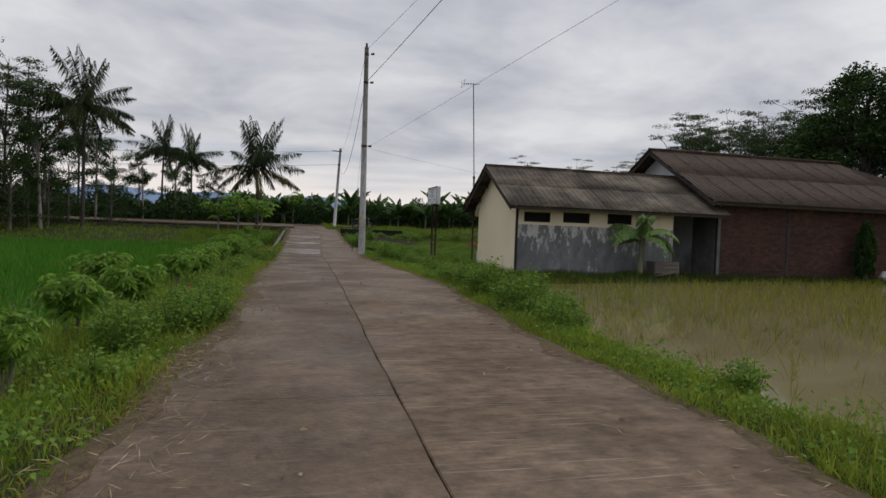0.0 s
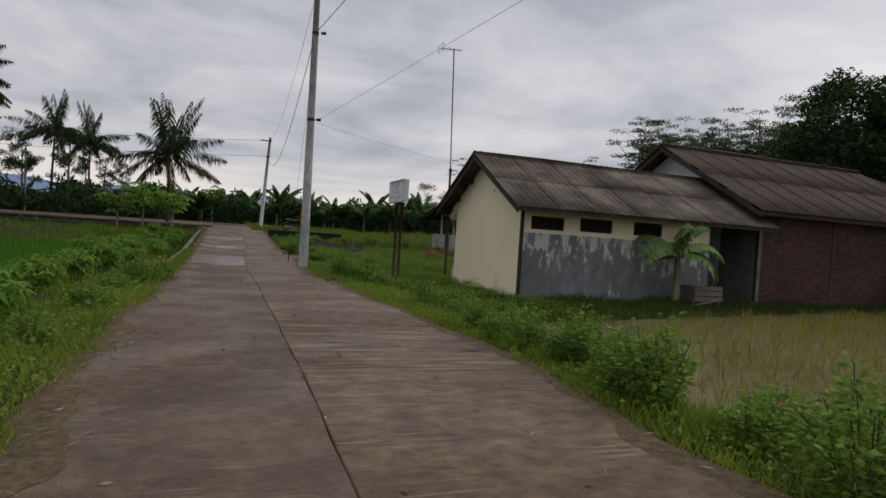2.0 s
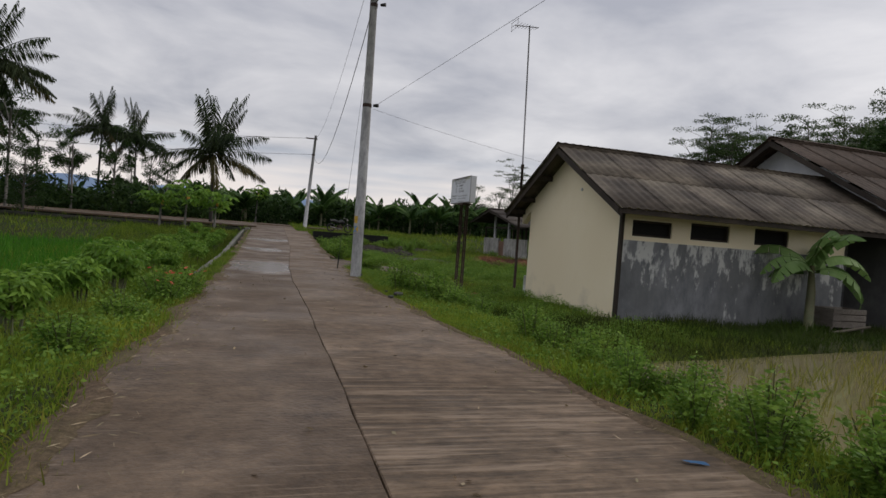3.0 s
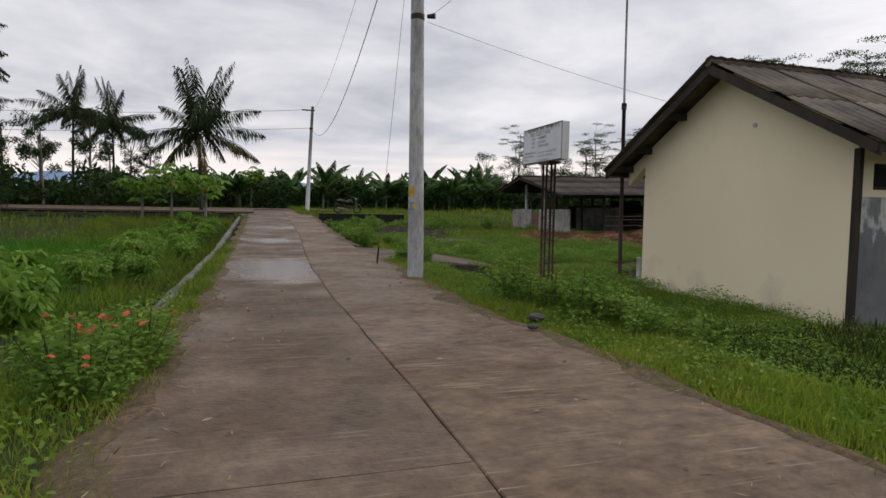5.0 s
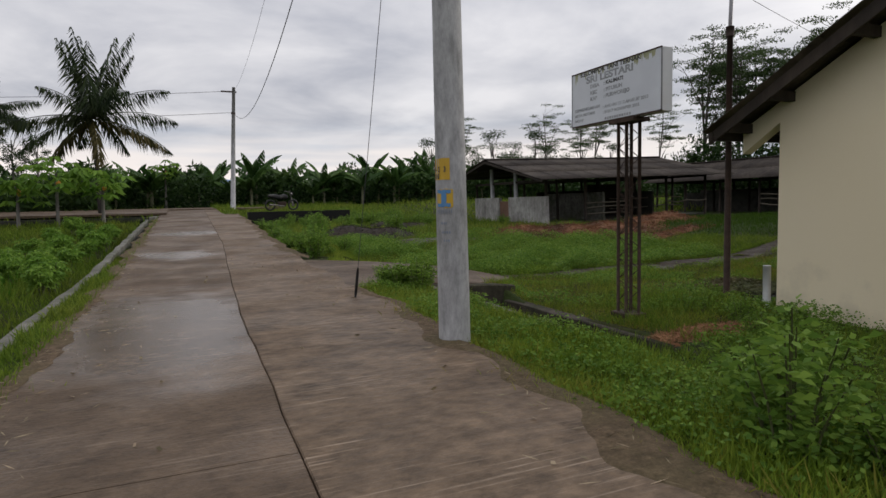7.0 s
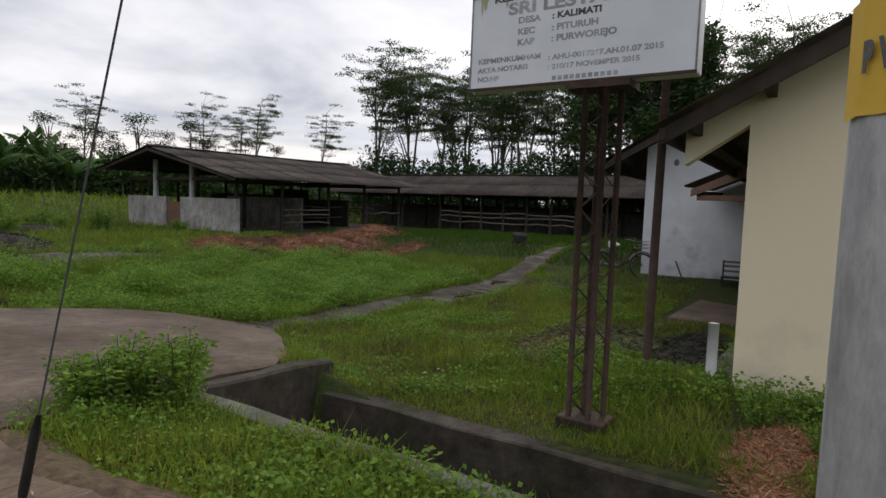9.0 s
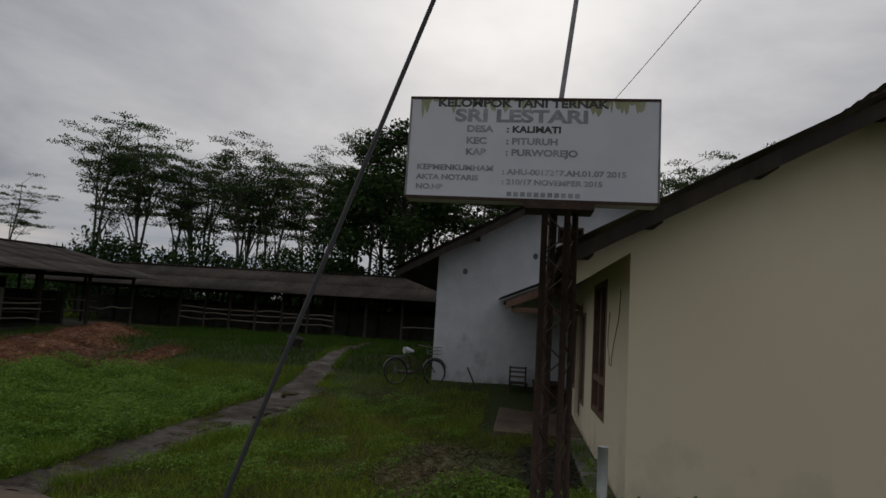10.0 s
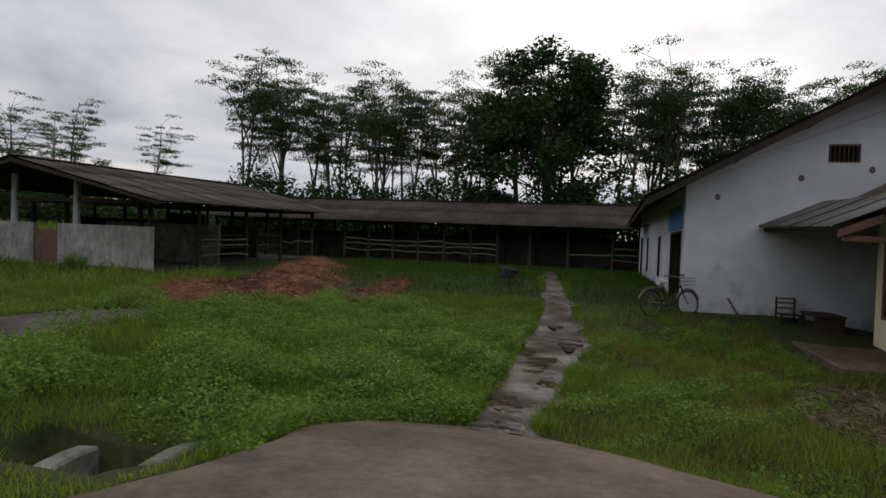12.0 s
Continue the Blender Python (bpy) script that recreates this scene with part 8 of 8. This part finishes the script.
def straw_heap(cx, cy, rx, ry, h, n, mat, label, seed):
    rng = np.random.default_rng(seed)
    vs, fs, m = [], [], 22
    for i in range(m + 1):
        for j in range(m + 1):
            u, v = 2 * i / m - 1, 2 * j / m - 1
            x, y = cx + u * rx, cy + v * ry
            lump = 0.65 + 0.35 * math.sin(2.1 * x + 1.7 * y) * math.sin(1.3 * x - 2.3 * y)
            e = max(0.0, 1 - math.hypot(u, v)) ** 0.6
            vs.append((x, y, gz(x, y) - 0.06 + (h * lump + 0.06) * e))
    for i in range(m):
        for j in range(m):
            a = i * (m + 1) + j
            fs.append((a, a + m + 1, a + m + 2, a + 1))
    root = thing("manure_heap", pose(0, 0, 0), label, "heap")
    link_mesh("mound", vs, fs, mat, root, smooth=True)
    a, r = rng.uniform(0, 6.283, n), np.sqrt(rng.random(n)) * 0.95
    x, y = cx + rx * r * np.cos(a), cy + ry * r * np.sin(a)
    lump = 0.65 + 0.35 * np.sin(2.1 * x + 1.7 * y) * np.sin(1.3 * x - 2.3 * y)
    z = ground_z(x, y) - 0.05 + (h * lump + 0.06) * np.maximum(0, 1 - r) ** 0.6
    d = rng.normal(size=(n, 3))
    d[:, 2] = np.abs(d[:, 2]) * 0.35
    tagged(fast_mesh("straw", leaves(np.stack([x, y, z], 1), d, min(0.22, 0.015 + 0.075 * rx), 0.012 if rx > 1 else 0.008, 0.15), mat, root), kind="stuff")


straw_heap(11.6, 33.5, 2.7, 1.4, 0.36, 7000, M["straw"], "rotting red-brown straw and manure heap in the yard", 1)
straw_heap(14.3, 34.0, 2.4, 1.2, 0.4, 4000, M["straw"], "rotting red-brown straw heap spread in the yard grass", 12)
straw_heap(14.6, 32.0, 2.6, 0.5, 0.2, 2500, M["straw"], "thin trail of rotting straw in the yard grass", 13)
straw_heap(17.6, 35.2, 2.0, 1.0, 0.5, 3500, M["straw"], "rotting red-brown straw heap by the cattle shed", 2)
straw_heap(5.9, 22.15, 0.85, 0.36, 0.09, 5000, M["straw_pale"], "scattered red-brown straw by the house", 3)
straw_heap(8.5, 24.2, 1.5, 0.85, 0.34, 3600, M["deadweed"], "tangle of dead brown weeds beside the porch", 6)
straw_heap(8.9, 23.25, 1.5, 0.5, 0.1, 900, M["soil_wet"], "dark wet soil and refuse beside the house corner", 7)
straw_heap(6.2, 35.4, 1.7, 1.1, 0.55, 2500, M["timber"], "dark heap of cut branches in the grass", 4)
straw_heap(8.6, 39.5, 1.6, 0.9, 0.45, 2000, M["timber"], "dark heap of cut branches in the grass", 5)


def build_motorcycle():
    x, y = 5.75, 48.9
    z = 0.82
    m = thing("motorcycle", pose(x, y, z, 0, 0, 12), "dark motorcycle parked on the field bank by the junction", "motorcycle")
    for name, wx in (("rear_wheel", -0.6), ("front_wheel", 0.6)):
        w = part(name, ring(bmesh.new(), (wx, 0, 0.28), 0.24, 0.045, (1, 0, 0), (0, 0, 1), n=20), M["black"], m)
        part("hub", tube_bm([(wx, -0.05, 0.28), (wx, 0.05, 0.28)], 0.07, n=10), M["chrome"], w)
    part("engine", box_bm(-0.18, 0.2, -0.14, 0.14, 0.2, 0.45, bevel=0.04), M["rust"], m)
    part("tank", tube_bm([(-0.1, 0, 0.66), (0.12, 0, 0.7), (0.32, 0, 0.66)], [0.1, 0.15, 0.08], n=10), M["black"], m)
    part("seat", tube_bm([(-0.68, 0, 0.74), (-0.4, 0, 0.72), (-0.08, 0, 0.66)], [0.08, 0.12, 0.1], n=8), M["black"], m)
    part("fork", tube_bm([(0.6, 0, 0.28), (0.42, 0, 0.9)], 0.035, n=7), M["chrome"], m)
    part("handlebar", tube_bm([(0.3, -0.32, 0.98), (0.42, 0, 0.92), (0.3, 0.32, 0.98)], 0.015, n=6), M["chrome"], m)
    part("headlight", tube_bm([(0.46, 0, 0.82), (0.56, 0, 0.82)], [0.09, 0.07], n=10), M["chrome"], m)
    part("exhaust", tube_bm([(0.1, -0.15, 0.22), (-0.7, -0.17, 0.3)], [0.03, 0.05], n=8), M["chrome"], m)


build_motorcycle()


def build_litter():
    rnd = random.Random(8)
    for k, (x, y, s) in enumerate(((3.0, 17.95, 0.075), (2.8, 17.6, 0.045), (2.9, 18.5, 0.03), (3.0, 22.0, 0.05))):
        bm = bmesh.new()
        bmesh.ops.create_icosphere(bm, subdivisions=2, radius=s, matrix=Matrix.LocRotScale((x, y, 0.02 + s * 0.4), None, (1.1, 0.9, 0.55)))
        for v in bm.verts:
            v.co += Vector((rnd.uniform(-1, 1), rnd.uniform(-1, 1), rnd.uniform(-1, 1))) * s * 0.1
        tagged(part("stone", bm, M["stone"], None), "rough grey stone at the road edge", "stone", "stones by the road")
    # soil washed over both rims of the concrete
    for edge, sg in ((road_left, 1), (road_right, -1)):
        vs, fs = [], []
        yy = np.arange(-3, 46, 0.07)
        for k, y in enumerate(yy):
            e = float(edge(y)) + (0.05 * math.sin(2.3 * y) + 0.03 * math.sin(5.9 * y) if sg > 0 else 0.05 * math.sin(1.9 * y + 1) + 0.03 * math.sin(5.1 * y))
            w = 0.04 + (0.27 if sg < 0 and y > 13 else 0.2) * max(0.0, float(noise_field(1.9 * y, 0.6 * y + 3 * sg)) - 0.35) + 0.03 * math.sin(11 * y) * math.sin(4.3 * y) + rnd.uniform(-0.01, 0.01)
            z = float(rise(y))
            vs += [(e - sg * 0.15, y, z - 0.03), (e - sg * 0.02, y, z + 0.016), (e + sg * max(0.01, 0.5 * w), y, z + 0.010), (e + sg * max(0.02, w), y, z + 0.002)]
            if k and not (sg < 0 and 25.0 < y < 29.5):
                fs += [(4 * k - 4 + j, 4 * k - 3 + j, 4 * k + 1 + j, 4 * k + j) for j in range(3)]
        tagged(link_mesh("soil_spill", vs, fs, M["soil_dry"], smooth=True), "crumbled brown soil spilling over the road edge", "soil", kind="stuff")
    n = 1300
    y = RNG.uniform(0, 30, n)
    side = RNG.random(n) < 0.6
    x = np.where(side, road_left(y) + np.abs(RNG.normal(0.05, 0.22, n)), road_right(y) - np.abs(RNG.normal(0.1, 0.35, n)))
    d = RNG.normal(size=(n, 3)) * np.array([1, 1, 0.05])
    v = leaves(np.stack([x, y, rise(y) + 0.012 + RNG.random(n) * 0.01], 1), d, 0.085, 0.006)
    tagged(fast_mesh("dry_stalks", v, M["dry"]), "dry straw stalks scattered on the concrete road", "straw", kind="stuff")
    n = 520
    y = RNG.uniform(1.2, 5.6, n)
    x = road_left(y) + RNG.normal(0.1, 0.2, n)
    d = RNG.normal(size=(n, 3)) * np.array([1, 0.7, 0.25])
    v = leaves(np.stack([x, y, rise(y) + 0.012 + RNG.random(n) * 0.03], 1), d, 0.09, 0.004)
    tagged(fast_mesh("dry_stalks", v, M["dry"]), "mat of dry straw raked onto the road edge", "straw", kind="stuff")
    bm = bmesh.new()
    g = [[bm.verts.new((2.88 + 0.028 * i + rnd.uniform(-0.006, 0.006), 10.72 + 0.02 * j - 0.012 * i, 0.012 + rnd.uniform(0.0, 0.014))) for j in range(3)] for i in range(5)]
    for i in range(4):
        for j in range(2):
            bm.faces.new((g[i][j], g[i + 1][j], g[i + 1][j + 1], g[i][j + 1]))
    bmesh.ops.solidify(bm, geom=bm.faces[:], thickness=0.002)
    tagged(part("plastic_scrap", bm, M["blue"], None), "crumpled scrap of blue plastic at the road edge", "litter")
    n = 160
    y = RNG.uniform(0, 30, n)
    x = RNG.uniform(0.2, 2.8, n)
    d = RNG.normal(size=(n, 3)) * np.array([1, 1, 0.08])
    v = leaves(np.stack([x, y, rise(y) + 0.01], 1), d, 0.045, 0.02)
    tagged(fast_mesh("fallen_leaves", v, M["dry"]), "few dry leaf scraps on the road", "leaves", kind="stuff")


build_litter()


# ---------------------------------------------------------------- bricks of the farm building, last
def build_bricks():
    rnd = random.Random(6)
    bw, bh, j = 0.225, 0.062, 0.014
    protos = []
    for k in range(4):
        bm = box_bm(0, bw, -0.006 - 0.002 * k, 0.012, 0, bh)
        for v in bm.verts:
            v.co += Vector((rnd.uniform(-0.004, 0.004), 0, rnd.uniform(-0.003, 0.003)))
        me = bpy.data.meshes.new("brick")
        bm.to_mesh(me)
        bm.free()
        me.materials.append(M["brick"])
        protos.append(me)
    rest_v, rest_f, singles = [], [], 0
    row, z = 0, -0.2
    while z < 2.2:
        x = 15.12 + (0.12 if row % 2 else 0)
        while x < 25.3:
            if not 17.86 < x + bw / 2 < 18.09:
                if x < 17.8 and z < 1.5 and singles < 290:
                    ob = new("brick", protos[rnd.randrange(4)])
                    ob.parent = FARM
                    ob.location = (x, 18.45, z)
                    singles += 1
                else:
                    d = rnd.uniform(0.004, 0.012)
                    b = len(rest_v)
                    for xx, yy in ((x, 18.45 - d), (x + bw, 18.45 - d), (x + bw, 18.46), (x, 18.46)):
                        rest_v += [(xx, yy, z), (xx, yy, z + bh)]
                    rest_f += [(b, b + 2, b + 3, b + 1), (b + 1, b + 3, b + 5, b + 7), (b, b + 1, b + 7, b + 6), (b + 2, b + 4, b + 5, b + 3), (b, b + 6, b + 4, b + 2)]
            x += bw + j
        z += bh + j
        row += 1
    tagged(link_mesh("brick_rest", rest_v, rest_f, M["brick_far"], FARM), "weathered red brick courses", kind="stuff")


build_bricks()
